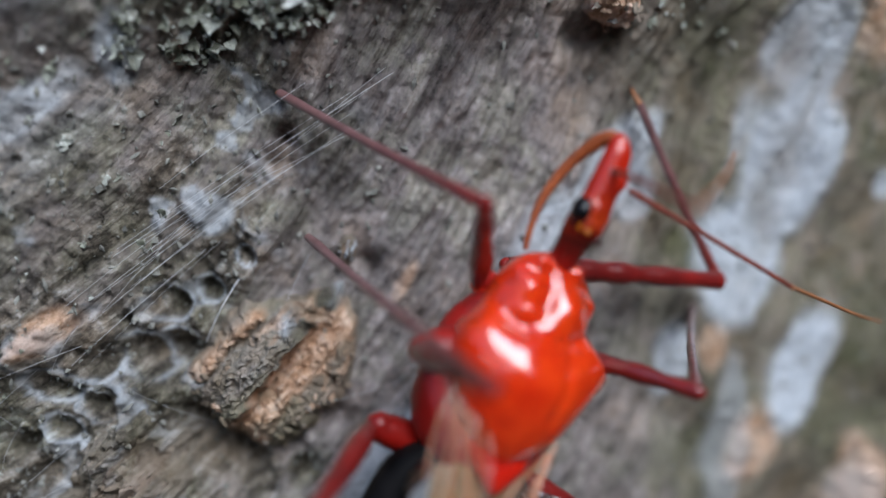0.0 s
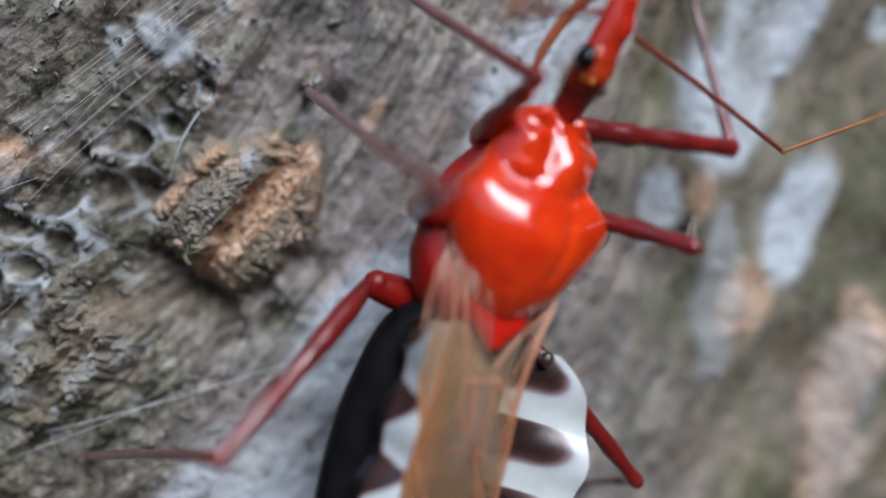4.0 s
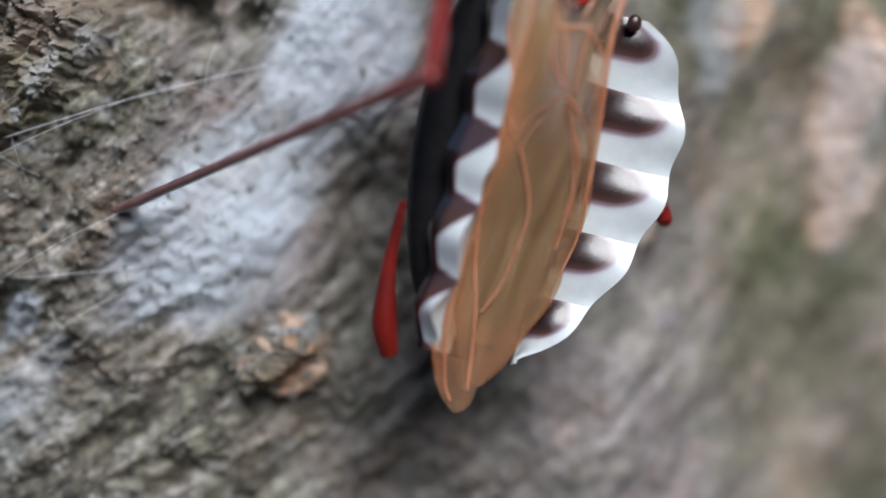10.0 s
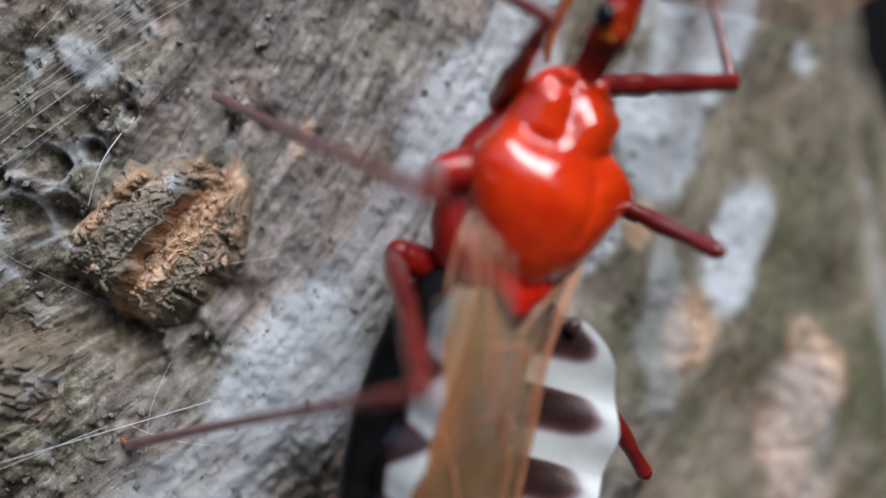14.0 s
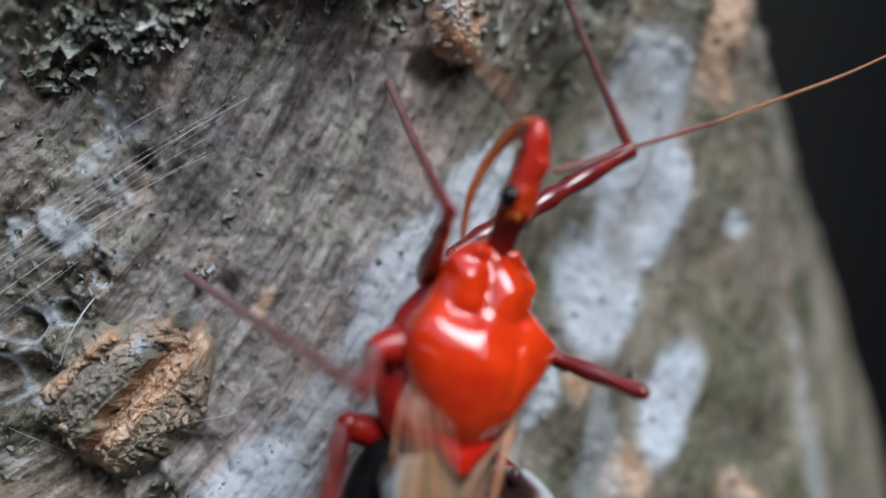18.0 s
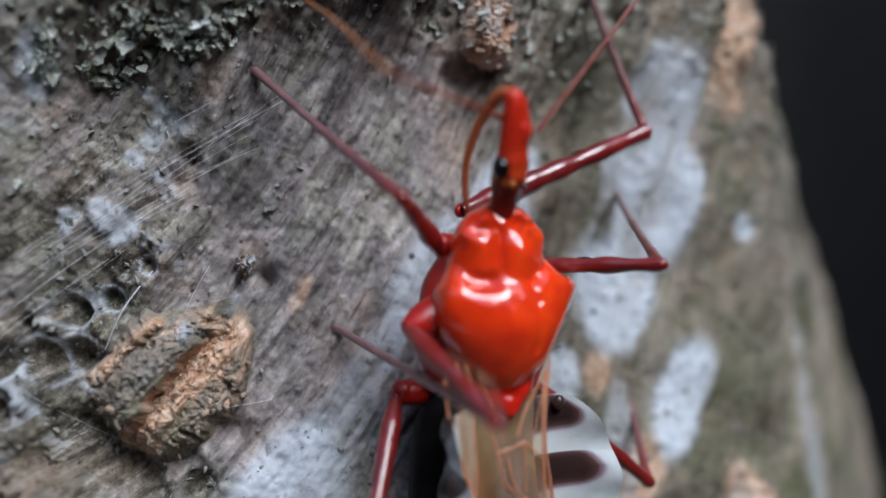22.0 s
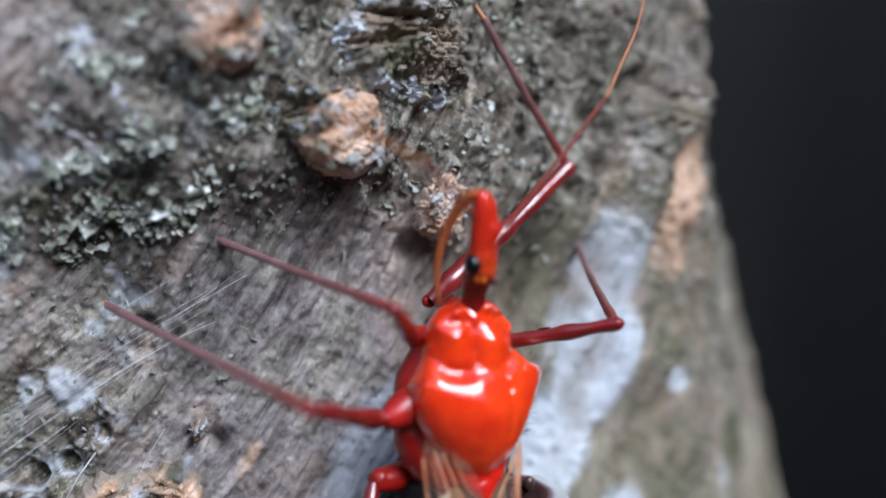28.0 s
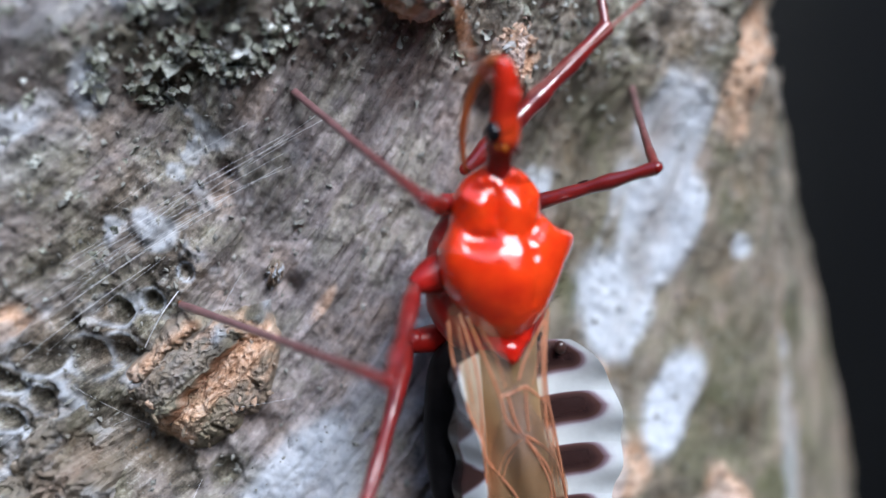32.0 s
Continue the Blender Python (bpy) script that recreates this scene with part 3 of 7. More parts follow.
def bark_point(a, z, lift=0.0):
    """A point on the bark, and the way out from it."""
    a_, z_ = np.array([float(a)]), np.array([float(z)])
    r = bark_radius(a_, z_)[0] + lift
    x0, y0 = axis(z)
    th = a / SHEET
    return Vector((x0 + r * math.sin(th), y0 - r * math.cos(th), z)), Vector((math.sin(th), -math.cos(th), 0))


def build_trunk():
    def lines(lo, f0, f1, hi, fine, coarse):
        k = int((f1 - f0) / fine)
        return np.concatenate([np.linspace(lo, f0, coarse)[:-1], np.linspace(f0, f1, k), np.linspace(f1, hi, coarse)[1:]])
    aa = lines(-math.pi * SHEET, -27, 45, math.pi * SHEET, 0.09, 26)[:-1]
    zz = lines(-900, -31, 25, 700, 0.09, 40)
    A, Zg = np.meshgrid(aa, zz)
    fields = bark_fields(A, Zg)
    r = bark_radius(A, Zg, fields)
    # the far side and the far ends run out into a plain round pole
    far = np.clip(ramp(50, 80, np.abs(A)), 0, 1)
    r = r * (1 - far) + far * (31 + 0.5 * fbm(np.sin(A / SHEET) * 3, Zg / 9, 5, 3))
    x0, y0 = axis(Zg)
    P = np.stack([x0 + r * np.sin(A / SHEET), y0 - r * np.cos(A / SHEET), Zg], -1).reshape(-1, 3) * MM
    nz, na = A.shape
    idx = np.arange(nz * na).reshape(nz, na)
    q = np.stack([idx[:-1], np.roll(idx, -1, 1)[:-1], np.roll(idx, -1, 1)[1:], idx[1:]], -1).reshape(-1, 4)
    me = bpy.data.meshes.new("tree_trunk")
    me.vertices.add(len(P))
    me.vertices.foreach_set("co", P.astype(np.float32).ravel())
    me.loops.add(q.size)
    me.loops.foreach_set("vertex_index", q.astype(np.int32).ravel())
    me.polygons.add(len(q))
    me.polygons.foreach_set("loop_start", np.arange(0, q.size, 4, dtype=np.int32))
    me.update(calc_edges=True)
    me.shade_smooth()
    for key, val in zip(("crust", "pale", "rust", "olive"), fields):
        at = me.attributes.new(key, "FLOAT", "POINT")
        at.data.foreach_set("value", val.astype(np.float32).ravel())
    add_fibre(me, A, Zg)
    me.materials.append(BARK)
    return tagged(new("tree_trunk", me), "thin leaning tree trunk with weathered grey lichen-covered bark", "tree trunk", kind="structure")


trunk = build_trunk()


# ---- loose cork and crust on the bark ----
def add_flakes(ob, P, nr, ns, a, scale, rust, seed, count, grey=1.0):
    """Loose crumbs of cork towards the rim of a scab."""
    rng = random.Random(seed)
    for i in range(count):
        k = rng.randrange(int(nr * 0.55), nr - 9) * ns + rng.randrange(ns)
        out = Vector((math.sin(a / SHEET), -math.cos(a / SHEET), 0))
        mid = Vector(P[k]) + out * 0.05
        size = rng.uniform(0.09, 0.24) * scale
        v, f = ball((0, 0, 0), (size * rng.uniform(0.9, 1.6), size * rng.uniform(0.5, 0.9), size * rng.uniform(0.35, 0.6)), 8, 12)
        turn3 = Euler((rng.uniform(-0.5, 0.5), rng.uniform(-0.5, 0.5), rng.uniform(0, 6))).to_matrix()
        stand = out.to_track_quat("Z", "Y").to_matrix()
        pts = []
        for p in v:
            q = Vector(p)
            q = q * (1 + 1.1 * noise.noise(q * (1.8 / size) + Vector((seed, i, 0))) + 0.5 * noise.noise(q * (4.5 / size) + Vector((i, seed, 0))))
            pts.append(mid + stand @ (turn3 @ q))
        fl = link_mesh("cork_flake", pts, f, BARK, ob)
        tone = rng.random()
        add_fibre(fl.data, np.array([p[0] for p in pts]), np.array([p[2] for p in pts]))
        for key, val in (("crust", grey * (0.4 if tone > 0.7 else 0.05)), ("pale", grey * (0.4 if tone > 0.85 else 0.08)), ("rust", rust * (0.8 if tone < 0.3 else 0.05 + 0.3 * (1 - grey))), ("olive", 0.9)):
            at = fl.data.attributes.new(key, "FLOAT", "POINT")
            at.data.foreach_set("value", np.full(len(pts), val, np.float32))


def bark_lump(name, label, a, z, length, width, height, turn, seed, rust, crust, pale=0.2, flakes=9, steep=6.0, fill=0.0):
    """A rugged scab of cork that stands proud of the bark: rings from its middle to a ragged rim."""
    nr, ns = 80, 190
    rho = np.concatenate([np.linspace(0.02, 0.88, nr - 12), np.linspace(0.89, 1.06, 12)])
    ang = np.linspace(0, 2 * math.pi, ns, endpoint=False)
    Rg, Tg = np.meshgrid(rho, ang, indexing="ij")
    rim = 1 + (0.34 + 1.2 * max(0.0, fill - 0.6)) * fbm(np.cos(Tg) * 1.5 + seed, np.sin(Tg) * 1.5, seed, 3) + 0.16 * fbm(np.cos(Tg) * 5 + seed, np.sin(Tg) * 5, seed + 1, 5, 0.65)
    U, V = Rg * rim * np.cos(Tg), Rg * rim * np.sin(Tg)
    dome = np.clip(1 - Rg ** steep, -0.5, 1) ** 1.0 * (0.72 + 0.28 * np.sqrt(np.clip(1 - np.minimum(Rg, 1) ** 2, 0, 1)))
    lines = np.sin(V * 5.2 + 1.1 * U + 1.2 + 2.6 * fbm(U * 1.1, V * 1.1, seed + 2, 4) + 0.6 * fbm(U * 4, V * 4, seed + 4, 3))
    groove = np.exp(-((lines - 0.75) / 0.22) ** 2) * ramp(0.1, 0.6, dome)
    h = height * (dome * (0.85 + (0.6 - 0.3 * fill) * fbm(U * 1.5, V * 1.5, seed + 5, 4) + 0.28 * fill * fbm(U * 1.2, V * 5, seed + 25, 4, 0.6)) - 0.38 * (1 - 0.8 * fill) * groove)
    h = h + ((0.30 - 0.14 * fill) * fbm(U * length * 1.3, V * width * 1.3, seed + 7, 5, 0.6) + 0.20 * (1 - 0.75 * fill) * np.abs(fbm(U * length * 3.4, V * width * 3.4, seed + 17, 3, 0.6)) + (0.10 - 0.07 * fill) * fbm(U * length * 7, V * width * 7, seed + 19, 2)) * ramp(-0.1, 0.4, dome)
    c, s = math.cos(radians(turn)), math.sin(radians(turn))
    Ag, Zg = a + U * length * c - V * width * s, z + U * length * s + V * width * c
    base = bark_radius(Ag, Zg)
    r = np.where(Rg > 1.0, base - 0.4, base + h)
    x0, y0 = axis(Zg)
    P = np.stack([x0 + r * np.sin(Ag / SHEET), y0 - r * np.cos(Ag / SHEET), Zg], -1).reshape(-1, 3)
    faces = [(i * ns + j, (i + 1) * ns + j, (i + 1) * ns + (j + 1) % ns, i * ns + (j + 1) % ns) for i in range(nr - 1) for j in range(ns)]
    faces.append(tuple(range(ns)))
    ob = link_mesh(name, P, faces, BARK)
    crown = Vector(P[0])
    rf = rust * np.clip((0.95 * ramp(-0.25, 0.45, lines + 0.7 * fbm(U * 5, V * 5, seed + 8, 3)) + 0.5 * ramp(0.2, 0.45, fbm(U * 1.3 + 4, V * 2.2, seed + 9, 4))) * (1 - 0.8 * ramp(0.72, 0.92, Rg)), 0, 1)
    rf = np.maximum(rf, np.clip(2.2 * fill - 0.8 + 1.2 * fbm(U * 2.2, V * 3.4, seed + 21, 4), 0, 1) * min(1.0, fill * 1.8) * (1 - ramp(0.86, 1.0, Rg)))
    cf = crust * np.clip(0.30 + 1.1 * fbm(U * 3, V * 3, seed + 11, 4) + 0.5 * ramp(0.85, 1.0, Rg), 0, 1)
    pf = pale * np.clip(ramp(0.05, 0.4, fbm(U * 3, V * 3, seed + 13, 4)) * (1 - 0.5 * fill) + (0.26 if fill > 0.6 else 0.0) * (0.8 + 1.2 * fbm(U * 1.6, V * 1.6, seed + 31, 3)), 0, 1)
    for key, val in (("crust", cf), ("pale", pf), ("rust", rf), ("olive", 0.85 + 0 * U)):
        at = ob.data.attributes.new(key, "FLOAT", "POINT")
        at.data.foreach_set("value", val.astype(np.float32).ravel())
    add_fibre(ob.data, Ag, Zg)
    add_flakes(ob, P, nr, ns, a, min(1.0, width / 1.4), rust, seed, flakes)
    # the scab's origin lies on its crown
    shift = Matrix.Translation(-crown * MM)
    for o in (ob, *ob.children):
        o.data.transform(shift)
    ob.location = crown * MM
    return tagged(ob, label, "bark scab", "cork scabs on the bark")


def strips(U, V, seed):
    """The large slab, strip by strip across its length: height, raw cork, white, dark and thin crust."""
    wander = 0.42 * fbm(U / 1.5, V / 1.3, seed + 2, 5, 0.6) + 0.22 * fbm(U / 0.45, V / 0.35, seed + 3, 4)
    W = V + wander + 0.06 * (U - 0.5)
    X = U + 0.9 * fbm(U / 0.7, V / 0.7, seed + 4, 4)
    band = lambda lo, hi, soft=0.10: ramp(lo - soft, lo + soft, W) * (1 - ramp(hi - soft, hi + soft, W))
    rim = 1 - ramp(-1.0, -0.45, W)
    tan = band(-0.66, 0.34, 0.2)
    plate = band(0.42, 1.72, 0.14) * ramp(-3.0, -2.6, X) * (1 - ramp(1.9, 2.3, X))
    wall = band(1.90, 3.2, 0.12) * ramp(-2.7, -2.4, X) * (1 - ramp(1.3, 1.7, X))
    horn = np.exp(-((X - 3.9) / 0.55) ** 2 - ((V - 0.45) / 0.30) ** 2)
    end = ramp(2.0, 2.5, X) * ramp(0.25, 0.5, W)
    notch = ramp(0.10, 0.32, fbm(U / 0.55, V / 2.0, seed + 6, 4)) * rim
    h = 0.16 + rim * (0.62 - 0.35 * notch) + tan * (0.40 - 0.34 * ramp(-0.5, 0.3, W)) + plate * (0.86 - 0.28 * ramp(0.5, 1.7, W)) + wall * (0.48 + 0.2 * ramp(1.9, 2.4, W)) + 0.55 * horn + 0.22 * end
    layer = fbm(U / 2.4, W / 0.22, seed + 5, 4, 0.62)
    h = h + 0.17 * layer * (0.5 + tan + plate) + 0.10 * fbm(U / 0.9, V / 0.45, seed + 14, 4, 0.6) + 0.10 * fbm(U / 0.8, V / 0.8, seed + 7, 5, 0.62) + 0.09 * np.abs(fbm(U / 0.22, V / 0.22, seed + 8, 4, 0.65)) + 0.04 * fbm(U / 0.1, V / 0.1, seed + 9, 3)
    h = h + end * 0.30 * fbm(U / 0.35, V / 0.35, seed + 10, 4)
    patch = fbm(U / 0.9, V / 0.6, seed + 11, 4)
    raw = np.clip(tan * (0.82 + 0.9 * patch + 0.4 * layer) + 0.9 * wall * (0.7 + 1.2 * patch) * (1 - ramp(2.1, 2.5, W)) + 0.8 * band(0.30, 0.46) + rim * (0.10 + 0.5 * ramp(0.15, 0.4, patch)) + plate * 0.5 * ramp(0.2, 0.45, patch) * ramp(0.4, 1.2, U) + 0.5 * end * ramp(0.0, 0.3, patch), 0, 0.84)
    spot = lambda u, v, s: np.exp(-((U - u) ** 2 + (V - v) ** 2) / (s * s))
    white = np.clip(1.2 * spot(-2.3, 2.75, 0.32) + 0.9 * spot(1.75, 1.0, 0.34) * ramp(-0.2, 0.2, patch + 0.1) + 0.55 * horn + 0.12 * plate * ramp(0.15, 0.4, layer), 0, 0.9) * (1 - 0.7 * raw)
    dark = np.clip(0.2 * plate * ramp(0.1, 0.4, -layer) + 0.6 * end * ramp(-0.15, 0.15, -patch) + 0.85 * band(1.66, 1.88, 0.08) + 0.25 * notch + 0.4 * tan * ramp(0.1, 0.35, -layer) + 0.5 * band(0.2, 0.42), 0, 1) * (1 - 0.45 * raw)
    return h, raw, white, dark


def cork_slab(label, a, z, turn, height, outline, seed, torn=0.0, split=False):
    """A slab of cork: outline is (degrees, millimetres) round its middle; long layers, a raw orange cleft between two of them."""
    nr, ns = 120, 300
    rho = np.concatenate([np.linspace(0.01, 0.9, nr - 16), np.linspace(0.91, 1.05, 16)])
    ang = np.linspace(0, 2 * math.pi, ns, endpoint=False)
    Rg, Tg = np.meshgrid(rho, ang, indexing="ij")
    deg = [o[0] for o in outline]
    rim = np.interp(np.degrees(Tg), [deg[-1] - 360] + deg + [deg[0] + 360], [outline[-1][1]] + [o[1] for o in outline] + [outline[0][1]])
    rim = rim * (1 + 0.10 * fbm(np.cos(Tg) * 4 + seed, np.sin(Tg) * 4, seed, 3) + 0.03 * fbm(np.cos(Tg) * 11 + seed, np.sin(Tg) * 11, seed + 1, 4, 0.65))
    even = np.interp(np.degrees(Tg), [deg[-1] - 360] + deg + [deg[0] + 360], [outline[-1][1]] + [o[1] for o in outline] + [outline[0][1]])
    rim = even + (rim - even) * ramp(0.55, 1.0, Rg)
    U, V = Rg * rim * np.cos(Tg), Rg * rim * np.sin(Tg)
    W = 0.98 * V + 0.16 * U + 0.32 * fbm(U / 1.6, V / 1.6, seed + 2, 4) + 0.14 * fbm(U / 0.4, V / 0.4, seed + 3, 3)
    fall = np.clip(1 - Rg ** 5, -0.5, 1)
    cleft = np.exp(-((W + 0.40) / 0.27) ** 2) * (1 - 0.4 * ramp(1.5, 3.0, U))
    cut = np.exp(-((W - 1.25) / 0.20) ** 2) * (1 - ramp(-0.4, 0.8, U))
    low = np.exp(-((W + 1.35) / 0.16) ** 2) * ramp(-2.5, -1, U)
    cleft, cut, low = cleft * (1 - 0.9 * torn), cut * (1 - torn), low * (1 - torn)
    slabs = 0.80 + 0.25 * ramp(-0.35, 0.0, W) - 0.30 * ramp(1.15, 1.35, W) - 0.22 * ramp(-1.3, -1.5, W) + 0.20 * ramp(0.8, 2.4, U)
    layer = fbm(U / 2.6, W / 0.30, seed + 5, 4, 0.62)
    h = height * (fall * slabs - 0.72 * cleft - 0.5 * cut - 0.3 * low) + 0.09 * layer * fall
    h = h + 0.34 * fbm(U / 0.9, V / 0.9, seed + 7, 5, 0.62) + 0.16 * np.abs(fbm(U / 0.3, V / 0.3, seed + 8, 4, 0.65)) + 0.06 * fbm(U / 0.12, V / 0.12, seed + 9, 3)
    if split:
        h, raw, white, dark = strips(U, V, seed)
        h = height * h * fall
        raw = raw * (1 - 0.7 * ramp(0.9, 0.98, Rg))
    c, s = math.cos(radians(turn)), math.sin(radians(turn))
    Ag, Zg = a + U * c - V * s, z + U * s + V * c
    base = bark_radius(Ag, Zg)
    smooth = bark_radius(Ag * 0 + a, Zg * 0 + z)
    flat = 0.35 + 0.65 * torn
    r = np.where(Rg > 1.0, base - 0.5, np.maximum(base * (1 - flat) + smooth * flat + h, base - 0.3))
    x0, y0 = axis(Zg)
    P = np.stack([x0 + r * np.sin(Ag / SHEET), y0 - r * np.cos(Ag / SHEET), Zg], -1).reshape(-1, 3)
    crown = Vector(P[0])
    P = P - np.array(crown)
    faces = [(i * ns + j, (i + 1) * ns + j, (i + 1) * ns + (j + 1) % ns, i * ns + (j + 1) % ns) for i in range(nr - 1) for j in range(ns)]
    faces.append(tuple(range(ns)))
    ob = link_mesh("cork_scab", P, faces, BARK)
    ob.location = crown * MM
    if not split:
        patch = fbm(U / 1.1, V / 0.8, seed + 11, 4)
        raw = np.clip(1.25 * np.exp(-((W + 0.55) / 0.42) ** 2) * ramp(-3.8, -2.6, U) + 0.9 * np.exp(-((W - 1.35) / 0.30) ** 2) * (1 - ramp(-0.9, 0.6, U)) + 0.9 * low + 0.95 * ramp(1.3, 2.2, U) * ramp(0.3, -0.4, W) * ramp(-1.9, -1.2, W)
                      + 0.7 * ramp(0.25, 0.5, patch) + 0.25 * patch, 0, 1) * (1 - 0.6 * ramp(0.93, 1.0, Rg))
        raw = np.maximum(raw, torn * np.clip(0.85 + 0.5 * patch, 0, 1))
        white = np.clip(0.5 * np.exp(-(((U - 1.9) / 0.7) ** 2 + ((V - 0.5) / 0.35) ** 2)) + 0.8 * np.exp(-(((U + 1.5) / 0.3) ** 2 + ((V - 2.45) / 0.3) ** 2)) + 0.22 * ramp(0.15, 0.4, fbm(U / 0.6, V / 0.6, seed + 13, 4)), 0, 0.9) * (1 - 0.8 * raw)
        white = np.maximum(white, 0.45 * torn * ramp(-0.2, 0.4, fbm(U / 1.1, V / 0.5, seed + 19, 4)))
        dark = np.clip(0.45 * ramp(0.05, 0.4, fbm(U / 0.7, V / 0.5, seed + 15, 4)) * (1 - raw) + 0.8 * (1 - torn) * ramp(0.95, 1.0, Rg), 0, 1)
    for key, val in (("crust", dark), ("pale", white), ("rust", raw), ("olive", (0.85 if split else 1.0) + 0 * U)):
        at = ob.data.attributes.new(key, "FLOAT", "POINT")
        at.data.foreach_set("value", val.astype(np.float32).ravel())
    add_fibre(ob.data, U * 0.4, V)
    add_flakes(ob, P, nr, ns, a, 0.7 if split else 1.0, 0.9, seed, 34, 0.3 if split else 1.0)
    return tagged(ob, label, "bark scab", "cork scabs on the bark")


cork_slab("large split orange and grey-green cork slab on the bark", -0.4, -4.9, 46, 1.35,
          [(6, 4.4), (15, 3.5), (25, 2.9), (55, 2.6), (61, 2.85), (106, 2.55), (127, 3.6), (137, 3.35), (153, 3.1), (165, 3.4), (172, 3.5), (185, 3.2), (204, 2.7), (231, 1.95), (261, 1.6), (315, 2.1), (341, 3.1), (351, 3.8), (358, 4.05)], 31, split=True)


def cork_shred(label, a, z, length, width, height, turn, seed, count=260):
    """A torn tuft of cork: a core, and many short blunt fibres that hang from it."""
    core = cork_slab(label, a, z, turn, height, [(0, length), (50, 0.85 * (length + width) / 2), (95, width), (150, 0.95 * length), (200, 0.9 * length), (265, 1.1 * width), (320, (length + width) / 2)], seed, 1.0)
    rng = random.Random(seed)
    pieces = []
    here = core.location / MM
    c, s = math.cos(radians(turn)), math.sin(radians(turn))
    for i in range(count):
        t, q = rng.uniform(0, 2 * math.pi), math.sqrt(rng.random())
        u, v = length * q * math.cos(t), width * q * math.sin(t)
        p, out = bark_point(a + u * c - v * s, z + u * s + v * c, height * (1.0 - 0.75 * q * q) * rng.uniform(0.6, 1.1))
        way = Vector((rng.gauss(-0.25, 0.35), 0, rng.gauss(-0.75, 0.4))) + out * rng.uniform(0.1, 0.9)
        way = way.normalized() * rng.uniform(0.10, 0.28)
        side = Vector((rng.gauss(0, 0.08), rng.gauss(0, 0.08), rng.gauss(0, 0.08)))
        k = rng.uniform(0.012, 0.04)
        pieces.append(tube([p - way * 0.4, p + way * 0.3 + side, p + way], [k * 1.1, k, k * 0.55], 6, 2, rng.uniform(0.4, 0.9), knobs=0.3))
    verts, faces = joined(pieces)
    ob = link_mesh("fibre_tuft", [Vector(v) - here for v in verts], faces, SHRED, core)
    ob["kind"] = "stuff"
    return core


# the lens stays focused on the chip's origin, in front of the bark below its crown
chip = cork_shred("small pale orange cork chip beside a dark hollow", 13.6, 8.7, 1.5, 0.9, 0.85, 74, 47, 70)
for o in (chip, *chip.children):
    o.data.transform(Matrix.Translation((0, 1.0 * MM, 6.0 * MM)))
chip.location.y -= 1.0 * MM
chip.location.z -= 6.0 * MM
cam.data.dof.focus_object = chip
cork_shred("ragged salmon cork shred under dark crust", 9.3, 10.9, 1.8, 1.25, 0.95, 50, 53, 120)
bark_lump("cork_scab", "dark mossy crust lump with grey lichen", 12.6, 14.6, 3.4, 2.4, 1.4, 20, 59, 0.15, 0.8, 0.9, 20, 3.0)
cork_shred("salmon cork shred in dark mossy crust", 5.6, 13.7, 1.6, 1.1, 0.9, 40, 61, 100)
bark_lump("cork_scab", "grey lichen-covered knob above an orange cork shred", 8.0, 11.6, 1.3, 0.9, 1.1, 40, 83, 0.1, 0.1, 0.9, 8, 3.0)
bark_lump("cork_scab", "small pale stub beside a dark hole in the bark", 2.55, -0.5, 0.65, 0.32, 0.6, 70, 87, 0.3, 0.0, 1.0, 0, 3.0)
cork_slab("cream and orange cork knob in dark crust", -2.2, -19.5, 40, 1.0, [(10, 1.7), (60, 1.3), (120, 1.25), (175, 1.8), (230, 1.2), (300, 1.2)], 67)
bark_lump("cork_scab", "dark crust knob at the edge of the trunk", 24.6, 14.2, 2.6, 1.8, 1.0, 75, 71, 0.1, 1.0, 0.1)
bark_lump("cork_scab", "grey crust scab under spider silk", -6.5, -9.2, 3.2, 1.6, 0.8, 55, 73, 0.1, 0.9, 0.3)


def build_crumbs():
    rng = random.Random(5)
    base = [(1, 0, 0), (-1, 0, 0), (0, 1, 0), (0, -1, 0), (0, 0, 1), (0, 0, -1)]
    tri = [(0, 2, 4), (2, 1, 4), (1, 3, 4), (3, 0, 4), (2, 0, 5), (1, 2, 5), (3, 1, 5), (0, 3, 5)]
    n = 26000
    aa = np.array([rng.uniform(-26, 32) for _ in range(n)])
    zz = np.array([rng.uniform(-30, 22) for _ in range(n)])
    cr, pa, ru, ol = bark_fields(aa, zz)
    r = bark_radius(aa, zz, (cr, pa, ru, ol))
    verts, faces = [], []
    for a, z, c, rr in zip(aa, zz, cr, r):
        if rng.random() > 0.10 + 0.75 * c:
            continue
        s = rng.choice((0.025, 0.035, 0.045, 0.06, 0.06, 0.08, 0.11, 0.15))
        x0, y0 = axis(z)
        th = a / SHEET
        mid = Vector((x0 + (rr + s * 0.3) * math.sin(th), y0 - (rr + s * 0.3) * math.cos(th), z))
        turn = Euler((rng.uniform(0, 6), rng.uniform(0, 6), rng.uniform(0, 6))).to_matrix()
        o = len(verts)
        k = (rng.uniform(0.6, 1.9), rng.uniform(0.5, 1.1), rng.uniform(0.4, 0.9))
        verts += [mid + turn @ Vector((v[0] * s * k[0], v[1] * s * k[1], v[2] * s * k[2])) for v in base]
        faces += [tuple(i + o for i in f) for f in tri]
    ob = link_mesh("lichen_crumbs", verts, faces, CRUMB, smooth=False)
    return tagged(ob, "scattered grey lichen crumbs and bark granules", "lichen", kind="stuff")


build_crumbs()


